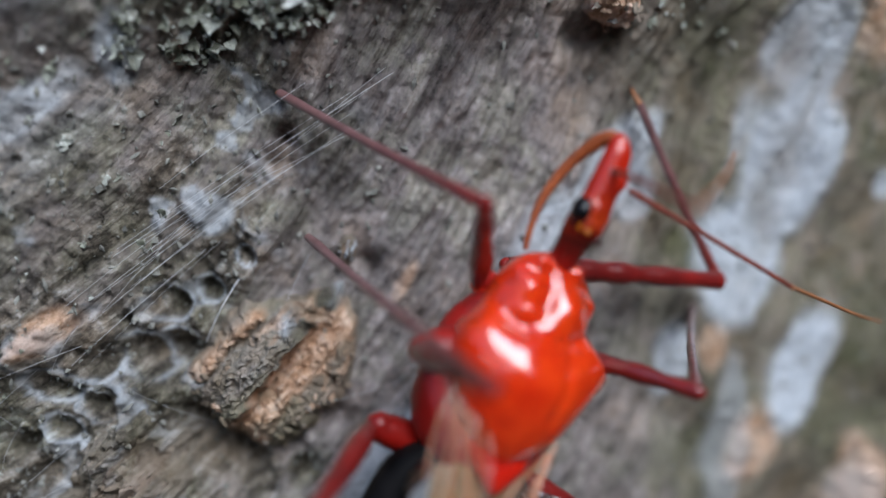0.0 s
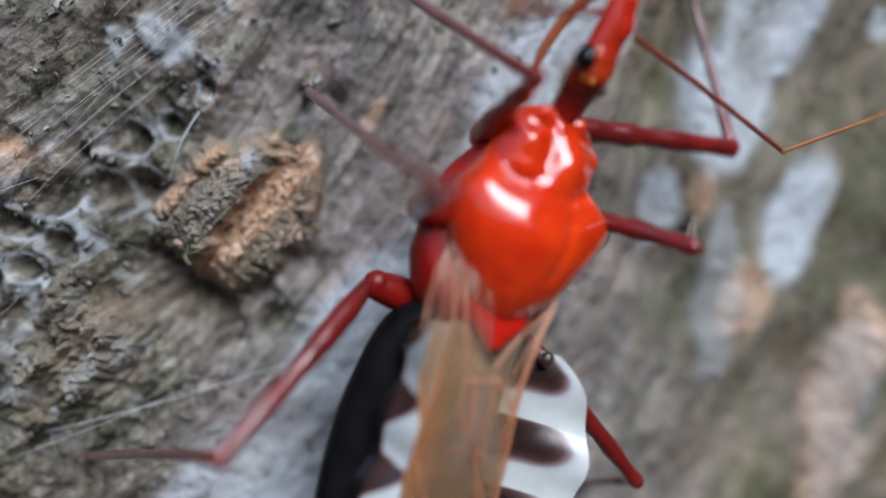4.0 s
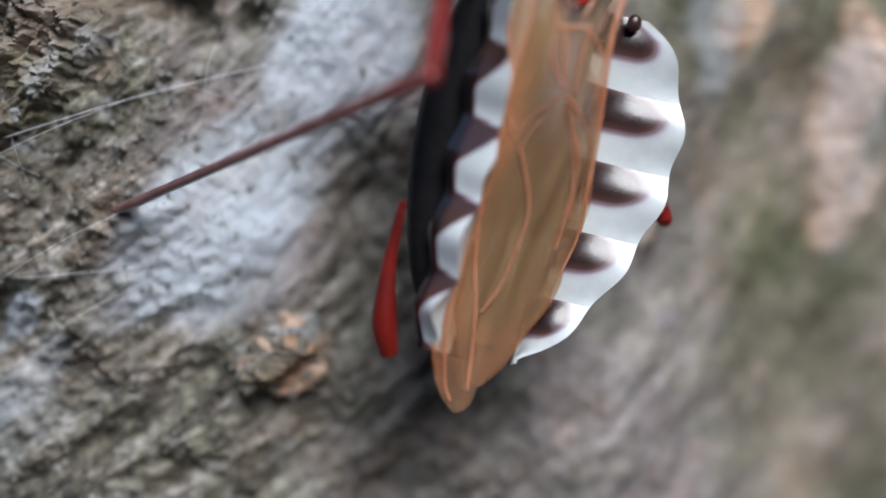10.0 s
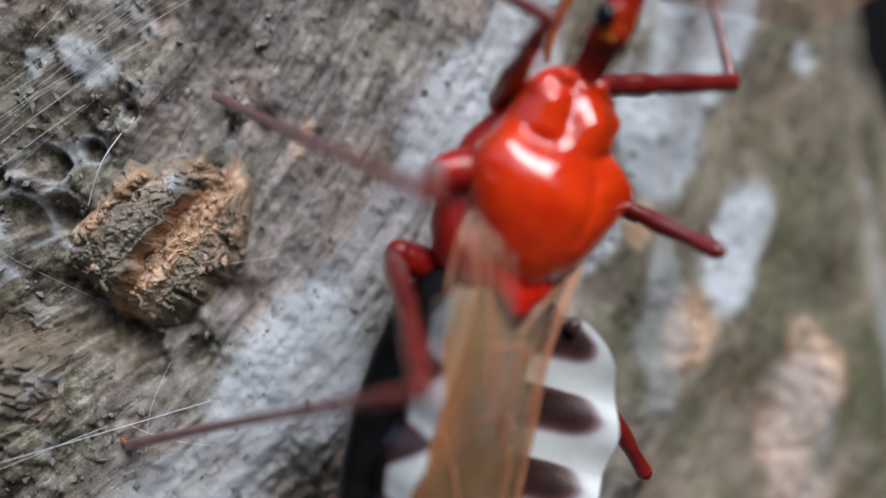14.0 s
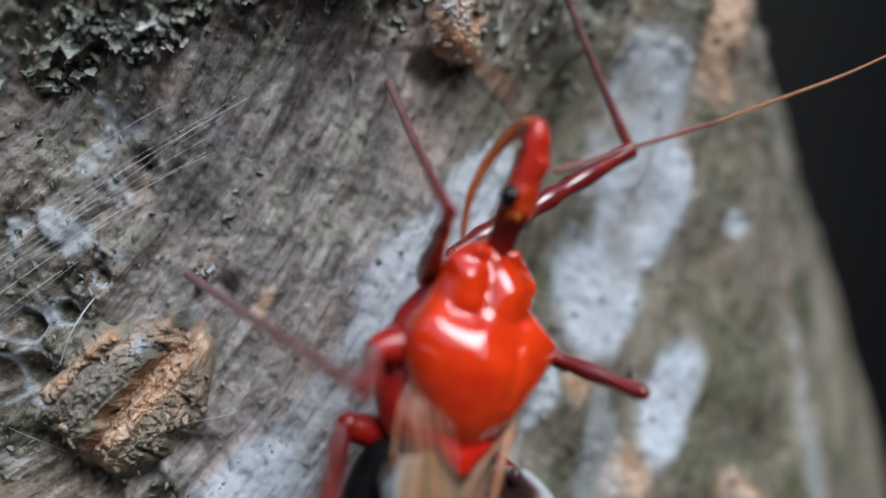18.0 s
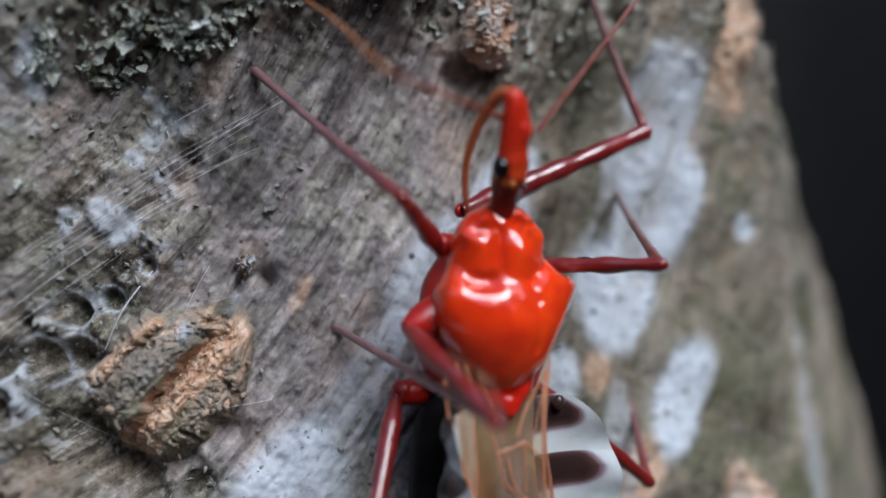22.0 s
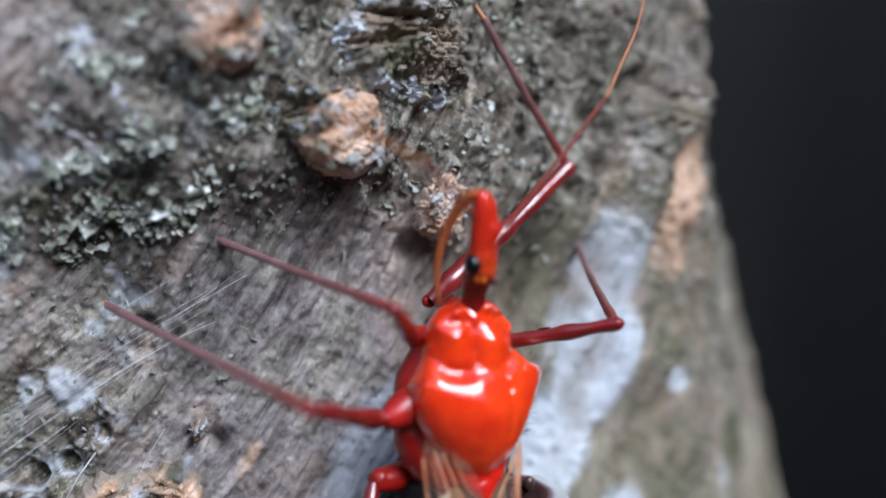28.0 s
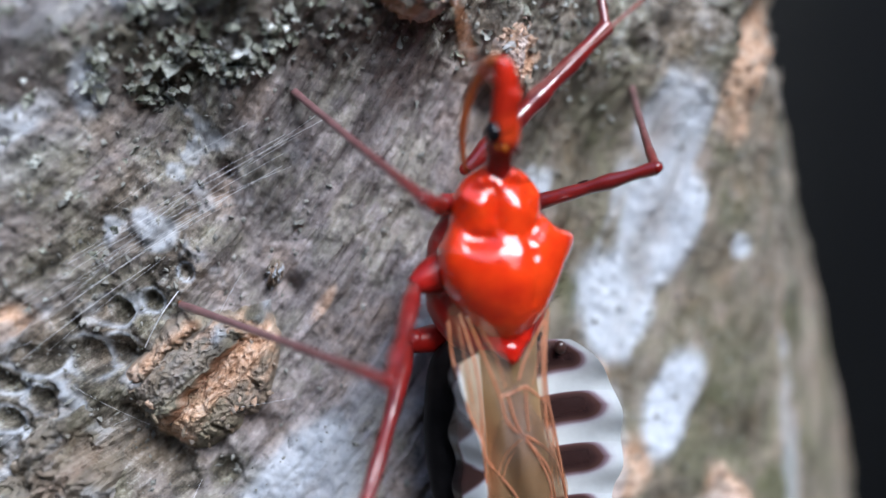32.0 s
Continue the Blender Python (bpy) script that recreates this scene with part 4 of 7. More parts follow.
def build_flakes():
    """Leafy lichen: small wavy lobes that stand off the crust."""
    rng = random.Random(21)
    verts, faces = [], []
    n = 11
    spots = []
    while len(spots) < 1000:
        a, z = rng.uniform(-22, 19), rng.uniform(-24, 18)
        here = 1.0 if z > 8.5 - 0.02 * (a - 8) ** 2 and a > -6 else (0.35 if a < -3 + 0.45 * (z + 6) - 3 else 0.0)
        if rng.random() < here:
            spots.append((a, z))
    for ca, cz, la, lz, turn, count in ((-2.5, 6.5, 0.9, 0.25, 62, 30), (0.6, 9.0, 1.5, 0.35, 20, 46), (2.9, 9.9, 0.8, 0.45, 30, 40), (0.6, 7.4, 1.5, 0.55, 12, 60), (2.4, 7.0, 0.9, 0.4, 30, 36), (4.2, 8.3, 0.9, 0.5, 40, 40), (-1.0, 6.1, 0.9, 0.35, 5, 30), (5.6, 11.2, 1.0, 0.6, 30, 40), (1.6, 12.2, 1.3, 0.5, 15, 40)):
        c, s = math.cos(radians(turn)), math.sin(radians(turn))
        for i in range(count):
            u, v = rng.gauss(0, 0.6) * la, rng.gauss(0, 0.6) * lz
            spots.append((ca + u * c - v * s, cz + u * s + v * c))
    radii = bark_radius(np.array([q[0] for q in spots]), np.array([q[1] for q in spots]))
    for i, ((a, z), r) in enumerate(zip(spots, radii)):
        x0, y0 = axis(z)
        out = Vector((math.sin(a / SHEET), -math.cos(a / SHEET), 0))
        p = Vector((x0, y0, z)) + out * (r + (0.05 if i < 1000 else rng.uniform(0.02, 0.30)))
        size = rng.choice((0.08, 0.10, 0.13, 0.16, 0.2, 0.27)) * ((0.9 if a > -6 else 0.5) if i < 1000 else 1.2)
        stand = (out.to_track_quat("Z", "Y").to_matrix() @ Euler((rng.gauss(0, 0.5), rng.gauss(0, 0.5), rng.uniform(0, 6))).to_matrix())
        ph, cup = rng.uniform(0, 6), rng.uniform(-0.3, 0.5)
        top = [Vector((0, 0, 0))]
        for ring in (0.55, 1.0):
            for k in range(n):
                b = 2 * math.pi * k / n
                w = size * ring * (1 + 0.28 * math.sin(3 * b + ph) + 0.18 * math.sin(5 * b + 2 * ph))
                top.append(Vector((w * math.cos(b), 0.75 * w * math.sin(b), size * (cup * ring * ring + 0.14 * ring * math.sin(4 * b + ph)))))
        o, m = len(verts), len(top)
        verts += [p + stand @ v for v in top] + [p + stand @ (v - Vector((0, 0, 0.10 * size + 0.02))) for v in top]
        for k in range(n):
            j = (k + 1) % n
            faces += [(o, o + 1 + k, o + 1 + j), (o + 1 + k, o + 1 + n + k, o + 1 + n + j, o + 1 + j), (o + m, o + m + 1 + j, o + m + 1 + k),
                      (o + m + 1 + j, o + m + 1 + n + j, o + m + 1 + n + k, o + m + 1 + k), (o + 1 + n + k, o + m + 1 + n + k, o + m + 1 + n + j, o + 1 + n + j)]
    ob = link_mesh("lichen_flakes", verts, faces, FLAKE)
    return tagged(ob, "small wavy grey-green lichen lobes on the bark", "lichen", kind="stuff")


build_flakes()


def build_silk():
    rng = random.Random(11)
    pieces = []

    def thread(a0, z0, a1, z1, lift, thick):
        p, _ = bark_point(a0, z0, 0.15)
        q, _ = bark_point(a1, z1, 0.15)
        m, out = bark_point((a0 + a1) / 2, (z0 + z1) / 2, 0)
        k = (p + q) / 2
        mid = k + out * max(lift, (m - k).dot(out) + 0.15)
        pieces.append(tube([p, (p + mid) / 2 + out * 0.1, mid, (q + mid) / 2 + out * 0.1, q], [thick] * 5, 4, 3))
    for a, z, lean, count in ((0.4, 2.3, 31, 9), (-3.0, 0.2, 37, 6), (-4.5, -2.2, 42, 3)):
        for i in range(count):
            l, t = rng.uniform(6, 12), radians(lean + rng.gauss(0, 2.6))
            da, dz = rng.gauss(0, 0.5), rng.gauss(0, 0.4)
            thread(a + da - l / 2 * math.cos(t), z + dz - l / 2 * math.sin(t), a + da + l / 2 * math.cos(t), z + dz + l / 2 * math.sin(t), rng.uniform(0.25, 0.6), rng.uniform(0.004, 0.009))
    for i in range(17):
        a, z = rng.gauss(-7.5, 3.0), rng.gauss(-5.5, 5.0)
        l, t = rng.uniform(1.5, 5), radians(rng.uniform(-50, 100))
        thread(a, z, a + l * math.cos(t), z + l * math.sin(t), rng.uniform(0.2, 0.7), rng.uniform(0.004, 0.007))
    for i in range(8):
        a, z = rng.gauss(-9, 3), rng.gauss(-15, 3)
        l, t = rng.uniform(5, 10), radians(rng.gauss(25, 12))
        thread(a, z, a + l * math.cos(t), z + l * math.sin(t), rng.uniform(0.3, 0.8), rng.uniform(0.008, 0.015))
    thread(-0.8, -0.8, -2.9, -3.6, 0.6, 0.022)
    v, f = joined(pieces)
    return tagged(link_mesh("spider_silk", v, f, SILK), "fine white spider silk threads over the bark", "spider silk", kind="stuff")


build_silk()

# ---- distance ----
def build_distance():
    n = 72
    verts, faces = [], []
    # unseen sides added: high on the right to block sky, low behind the camera
    for ring, (rad, z) in enumerate(((2600, -900), (2700, 300), (2900, 1500))):
        for k in range(n):
            a = 2 * math.pi * k / n
            j = 1 + 0.08 * math.sin(7 * a + ring) + 0.05 * math.sin(17 * a)
            verts.append((rad * math.cos(a) * j, rad * math.sin(a) * j, z * (0.65 if ring == 2 and math.sin(a) < -0.35 else 1.0) * (1 + ((0.15 * math.sin(9 * a) + 1.9 * float(ramp(0.45, 0.95, math.cos(a)))) if ring == 2 else 0))))
    for i in range(2):
        for k in range(n):
            faces.append((i * n + k, i * n + (k + 1) % n, (i + 1) * n + (k + 1) % n, (i + 1) * n + k))
    tagged(link_mesh("backdrop", verts, faces, SHADE_THICKET), "near-black thicket backdrop, shade put into its colour, unseen sides added", "backdrop", kind="structure")
    s = 900000
    tagged(link_mesh("ground", [(-s, -s, -900), (s, -s, -900), (s, s, -900), (-s, s, -900)], [(0, 1, 2, 3)], SOIL), "dark leaf litter on the ground", "ground", kind="structure")


build_distance()

# ---- the bug ----
bug = new("assassin_bug")
tagged(bug, "scarlet assassin bug with white-banded abdomen clinging to bark", "insect")


def part(name, geometry, mat, parent=None, label=""):
    return link_mesh(name, geometry[0], geometry[1], mat, bug if parent is None else parent, label)


def loft(sections, sides=40, shape=None):
    """Rings along y: (y, middle x, middle z, half width, height above, depth below, squareness)."""
    rows = catmull(sections, 5)
    verts, faces = [], []
    for y, cx, cz, w, up, down, p in rows:
        for k in range(sides):
            a = 2 * math.pi * k / sides
            c, s = math.cos(a), math.sin(a)
            v = np.array([cx + w * math.copysign(abs(c) ** p, c), y, cz + (up if s > 0 else down) * math.copysign(abs(s) ** p, s)])
            if shape:
                v = v + shape(v)
            verts.append(v)
    n = len(rows)
    for i in range(n - 1):
        for k in range(sides):
            a, b = i * sides + k, i * sides + (k + 1) % sides
            faces.append((b, a, a + sides, b + sides))
    faces.append(tuple(range(sides)))
    faces.append(tuple(reversed(range((n - 1) * sides, n * sides))))
    return verts, faces


def bumps(v, spots):
    out = np.zeros(3)
    for (x, y, z), w, d in spots:
        g = math.exp(-((v[0] - x) ** 2 + (v[1] - y) ** 2 + (v[2] - z) ** 2) / (w * w))
        out += np.array(d) * g
    return out


def creases(v, lines):
    """Grooves and ridges along lines seen from above: start, end, width, rise."""
    out = 0.0
    for (x0, y0), (x1, y1), w, d in lines:
        dx, dy = x1 - x0, y1 - y0
        t = ((v[0] - x0) * dx + (v[1] - y0) * dy) / (dx * dx + dy * dy)
        t = min(max(t, 0), 1)
        q = (v[0] - x0 - t * dx) ** 2 + (v[1] - y0 - t * dy) ** 2
        out += d * math.exp(-q / (w * w))
    return np.array([0, 0, out * float(ramp(-0.5, 0.3, v[2]))])


def rumple(v, size, amount):
    """Small uneven swellings of the shell."""
    p = Vector(v) / size
    k = amount * (noise.noise(p) + 0.5 * noise.noise(p * 2.3))
    return np.array([0.3 * k, 0, k])


def build_thorax():
    spots = [((0.42, -1.25, 0.7), 0.58, (0.04, 0, 0.32)), ((-0.95, -1.0, 0.7), 0.42, (-0.08, 0, 0.20)), ((-0.75, -0.15, 0.5), 0.24, (-0.08, 0.1, 0.22)), ((0.5, -0.1, 0.5), 0.22, (0.06, 0.1, 0.20)), ((-0.2, -0.45, 0.7), 0.18, (0, 0.05, 0.10)),
             ((1.3, -0.9, 0.3), 0.3, (0.10, 0, 0.1)), ((-1.3, -0.6, 0.3), 0.28, (-0.12, 0.05, 0.14)), ((2.5, -2.85, -0.1), 0.62, (0.62, 0.15, -0.25)), ((-2.5, -2.85, -0.3), 0.6, (0.15, 0.1, -0.3)),
             ((-0.45, -2.55, 1.0), 0.30, (0, 0, 0.05)), ((1.9, -2.5, 0.4), 0.6, (0.05, 0.05, 0.20)), ((-1.9, -2.6, 0.4), 0.6, (-0.05, 0.05, 0.12)), ((0, -3.7, 1.2), 1.25, (0, 0, 0.24))]
    folds = [((-1.3, -2.2), (-0.75, -2.18), 0.28, -0.19), ((-0.6, -2.18), (0.85, -2.18), 0.30, -0.13), ((0.6, -2.25), (0.78, -2.9), 0.14, -0.10), ((0.78, -2.9), (0.72, -4.5), 0.11, -0.11), ((0.95, -2.1), (1.9, -1.5), 0.22, -0.20), ((-0.95, -2.18), (-1.9, -1.55), 0.26, -0.14),
             ((-0.28, -0.6), (-0.34, -1.8), 0.20, -0.11), ((-1.2, -0.55), (-0.35, -0.45), 0.14, -0.10), ((1.2, -0.55), (0.35, -0.4), 0.14, -0.09)]
    part("pronotum", loft([(0.25, 0, -0.1, 0.42, 0.4, 0.6, 1), (0.0, 0, -0.13, 0.95, 0.62, 0.85, 1), (-0.35, 0, -0.16, 1.32, 0.78, 1.1, 1), (-0.8, 0, -0.18, 1.56, 0.90, 1.3, 0.95), (-1.3, 0, -0.18, 1.66, 0.98, 1.5, 0.95), (-1.75, 0, -0.16, 1.78, 1.12, 1.5, 0.95),
                           (-2.2, 0, -0.12, 2.02, 1.26, 1.6, 0.95), (-2.6, 0, -0.1, 2.30, 1.36, 1.7, 0.95), (-3.1, 0, -0.06, 2.42, 1.44, 1.75, 0.95), (-3.7, 0, -0.03, 2.28, 1.46, 1.75, 0.95), (-4.3, 0, 0.0, 2.02, 1.36, 1.65, 0.97), (-4.9, 0, 0.05, 1.66, 1.18, 1.5, 1.0),
                           (-5.4, 0, 0.08, 1.24, 0.92, 1.3, 1.0), (-5.8, 0, 0.12, 0.8, 0.62, 1.0, 1.0), (-6.05, 0, 0.15, 0.35, 0.3, 0.6, 1)], 112,
                          lambda v: bumps(v, spots) + creases(v, folds) + rumple(v, 0.8, 0.03) + rumple(v, 0.2, 0.002)), RED, label="glossy scarlet two-lobed pronotum with pointed shoulders")
    part("scutellum", loft([(-5.3, 0.05, 0.05, 1.2, 0.45, 0.6, 1), (-5.9, 0.05, 0.1, 1.05, 0.5, 0.6, 1), (-6.4, 0.05, 0.2, 0.7, 0.48, 0.5, 1), (-6.8, 0.05, 0.32, 0.3, 0.34, 0.35, 1), (-7.0, 0.05, 0.4, 0.08, 0.12, 0.1, 1)], 28,
                           lambda v: bumps(v, [((0, -6.0, 0.8), 0.3, (0, 0, -0.15)), ((0.6, -6.0, 0.6), 0.25, (0.03, 0, 0.1))]) + rumple(v, 0.35, 0.05)), COLLAR_RED)
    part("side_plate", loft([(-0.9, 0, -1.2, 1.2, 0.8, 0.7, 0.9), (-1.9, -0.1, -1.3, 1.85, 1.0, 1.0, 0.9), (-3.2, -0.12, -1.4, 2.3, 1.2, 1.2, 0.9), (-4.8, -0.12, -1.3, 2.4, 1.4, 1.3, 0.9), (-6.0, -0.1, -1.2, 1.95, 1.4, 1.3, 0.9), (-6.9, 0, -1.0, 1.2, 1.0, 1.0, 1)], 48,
                            lambda v: rumple(v, 0.8, 0.14)), RED_DIM_SIDE, label="crimson underside of the thorax, its weaker light put into the colour")


def build_head():
    head = part("head", loft([(-0.25, 0, 0.15, 0.42, 0.42, 0.42, 1), (0.3, 0.0, 0.4, 0.46, 0.42, 0.45, 1), (0.9, 0, 0.75, 0.58, 0.5, 0.5, 1), (1.5, 0.0, 1.0, 0.60, 0.5, 0.55, 1), (2.1, 0.02, 1.15, 0.50, 0.42, 0.5, 1),
                              (2.9, 0.05, 1.3, 0.46, 0.38, 0.45, 1), (3.5, 0.03, 1.4, 0.38, 0.32, 0.38, 1), (3.85, -0.02, 1.42, 0.28, 0.22, 0.26, 1), (4.0, -0.05, 1.4, 0.1, 0.1, 0.1, 1)], 26,
                             lambda v: bumps(v, [((0.2, 1.0, 1.3), 0.25, (0.05, 0, 0.16)), ((-0.2, 1.15, 1.3), 0.22, (-0.05, 0, 0.1)), ((0.35, 2.6, 1.6), 0.3, (0.12, 0, 0.14))]) + rumple(v, 0.3, 0.035)), HEAD_RED, label="long narrow scarlet head")
    part("eye", ball((-0.50, 1.5, 1.30), (0.27, 0.40, 0.38), 12, 18), EYE, head, "round shiny black eye")
    part("eye", ball((0.46, 1.5, 0.88), (0.22, 0.34, 0.32), 12, 18), EYE, head, "round shiny black eye")
    part("ocellus", ball((-0.12, 0.98, 1.36), (0.1, 0.12, 0.1), 8, 12), AMBER, head, "small amber ocellus")
    part("cheek", ball((-0.30, 1.12, 1.22), (0.15, 0.22, 0.13), 8, 12), AMBER, head, "amber streak behind the eye")
    part("ocellus", ball((0.38, 0.86, 1.22), (0.13, 0.15, 0.13), 6, 8), DARK, head)
    part("beak", tube([(-0.02, 3.8, 1.4), (-0.3, 3.82, 1.05), (-0.62, 3.3, 0.55), (-0.9, 2.5, 0.1), (-1.1, 1.5, -0.15), (-1.1, 0.5, -0.2), (-1.0, 0.1, -0.3)], [0.25, 0.235, 0.19, 0.16, 0.13, 0.10, 0.07], 12, 5, knobs=0.12), BEAK, head, "arched amber beak")


LEGS = {
    "fore_left": (3.53, 8.98, (-1.72, -1.19, -1.20)),
    "mid_left": (5.40, 11.12, (-3.15, -3.75, -0.60)),
    "hind_left": (6.62, 12.40, (-3.18, -6.29, -1.94)),
    "fore_right": (8.46, 7.03, (-0.03, -0.13, -3.05)),
    "mid_right": (7.35, 9.86, (0.36, -2.22, -3.74)),
    "hind_right": (6.85, 4.48, (1.57, -6.22, -1.45)),
}
made_legs = {}


def build_leg(name, thigh, shin, hip):
    """A leg in two moving bars, both lying along their own y from the joint."""
    side = -1 if name.endswith("left") else 1
    g = 1.0 if name.startswith("hind") else 0.9
    part("coxa", tube([(side * 1.0, hip[1] - 0.1, hip[2] - 0.3), (hip[0] * 0.75, hip[1], hip[2] - 0.15), hip], [k * g * (0.55 if side > 0 else 1) for k in (0.56, 0.52, 0.38)], 14, 5), RED if name == "fore_left" else RED_DIM_SIDE)
    if side < 0:
        socket = (hip[0] * 0.92, hip[1] + 0.1, hip[2])
        part("trochanter", tube([(-1.3, -3.3, -0.9), (-2.3, -3.5, -0.75), (-2.9, -3.68, -0.62), (-3.25, -3.76, -0.55)], [0.80, 0.68, 0.48, 0.28], 18, 5) if name == "mid_left" else ball(socket, (0.40, 0.40, 0.38), 12, 16), RED_DIM_SIDE)
    n = 9
    big = 1.3 if name == "fore_right" else 1.0
    f = part("femur", tube([(0, thigh * i / (n - 1), 0.06 * thigh * math.sin(math.pi * i / (n - 1)) * 0.3) for i in range(n)],
                           [big * k for k in (0.22, 0.31, 0.35, 0.33, 0.30, 0.25, 0.30, 0.235, 0.28)], 16, 5, knobs=0.2 if name == "fore_right" else 0.12), LEG_RED, label="glossy wine-red femur")
    part("band", tube([(0, thigh * 0.60, 0.0), (0, thigh * 0.63, 0.0), (0, thigh * 0.66, 0.0)], [big * k for k in (0.275, 0.295, 0.275)], 12, 3), LEG_BAND, f)
    part("knee", ball((0, thigh, 0), (0.25, 0.30, 0.25), 10, 14), KNEE, f)
    s = part("tibia", tube([(0, shin * k, -0.012 * shin * math.sin(math.pi * k)) for k in (0, 0.06, 0.2, 0.5, 0.8, 0.92, 1.0)], [0.2, 0.2, 0.165, 0.15, 0.145, 0.165, 0.15], 12, 6, knobs=0.16), SHIN_RED, label="slender purple-brown tibia")
    part("tarsus", tube([(0, shin * 0.99, 0), (0.04, shin + 0.25, -0.1), (0.12, shin + 0.55, -0.26)], [0.12, 0.09, 0.07], 8, 3), FEELER_TIP, s)
    part("claw", tube([(0.12, shin + 0.53, -0.25), (0.22, shin + 0.68, -0.36), (0.2, shin + 0.74, -0.48)], [0.05, 0.035, 0.012], 6, 3), DARK, s)
    made_legs[name] = (f, s, Vector(hip))


def margin(y):
    """Outer edge of the right side of the abdomen: how far out, and how high it is turned up."""
    t = (-y - 6.2) / 10.7
    out = math.sin(math.pi * min(max(t, 0.004), 0.996) ** 0.72) ** 0.6
    wave = math.sin(2 * math.pi * (-y - 6.75) / 2.15)
    return 1.2 + 3.05 * out + 0.018 * wave, -0.35 + 1.0 * out + 0.15 * wave


def brim(y):
    """The left side's edge, turned straight up, and the foot of its outer face."""
    t = min(max((-y - 6.2) / 10.9, 0.02), 0.98)
    out = math.sin(math.pi * t ** 0.8) ** 0.5
    wave = math.sin(2 * math.pi * (-y - 6.75) / 2.15)
    late = math.exp(-((y + 14.8) / 1.5) ** 2)
    side = float(np.interp(-y, (5.1, 6.7, 8.2, 9.7, 10.7, 13.0, 14.7, 16.0, 17.3), (-2.4, -2.31, -1.95, -1.55, -1.4, -1.55, -1.78, -1.74, -1.45)))
    return (side - 0.04 - 0.24 * wave * float(ramp(0.45, 0.8, t)) + 0.03 * math.sin(5.3 * y), 1.05 - 0.95 * t ** 2 + 0.35 * late + 0.14 * wave), (-1.86 - 0.42 * out - 0.12 * wave, -0.30)


def sheet_part(name, rows, band, label, flip):
    """A plate from rows of points, with a second skin just under it."""
    ny, nx = len(rows), len(rows[0])
    verts = [p for r in rows for p in r]
    m = ny * nx
    verts += [(v[0] + (0.05 if flip else -0.02), v[1], v[2] - 0.07) for v in verts]
    faces = []
    for i in range(ny - 1):
        for j in range(nx - 1):
            a = i * nx + j
            quad = (a, a + 1, a + nx + 1, a + nx)
            faces.append(quad if flip else quad[::-1])
            faces.append(tuple(m + c for c in (quad[::-1] if flip else quad)))
    edge = list(range(nx)) + [i * nx + nx - 1 for i in range(1, ny)] + [(ny - 1) * nx + j for j in range(nx - 2, -1, -1)] + [i * nx for i in range(ny - 2, 0, -1)]
    for p, q in zip(edge, edge[1:] + edge[:1]):
        faces.append((p, q, q + m, p + m) if not flip else (q, p, p + m, q + m))
    ob = part(name, (verts, faces), PLATE, label=label)
    at = ob.data.attributes.new("band", "FLOAT", "POINT")
    flat = [b for r in band for b in r]
    at.data.foreach_set("value", np.array(flat + flat, np.float32))
    return ob


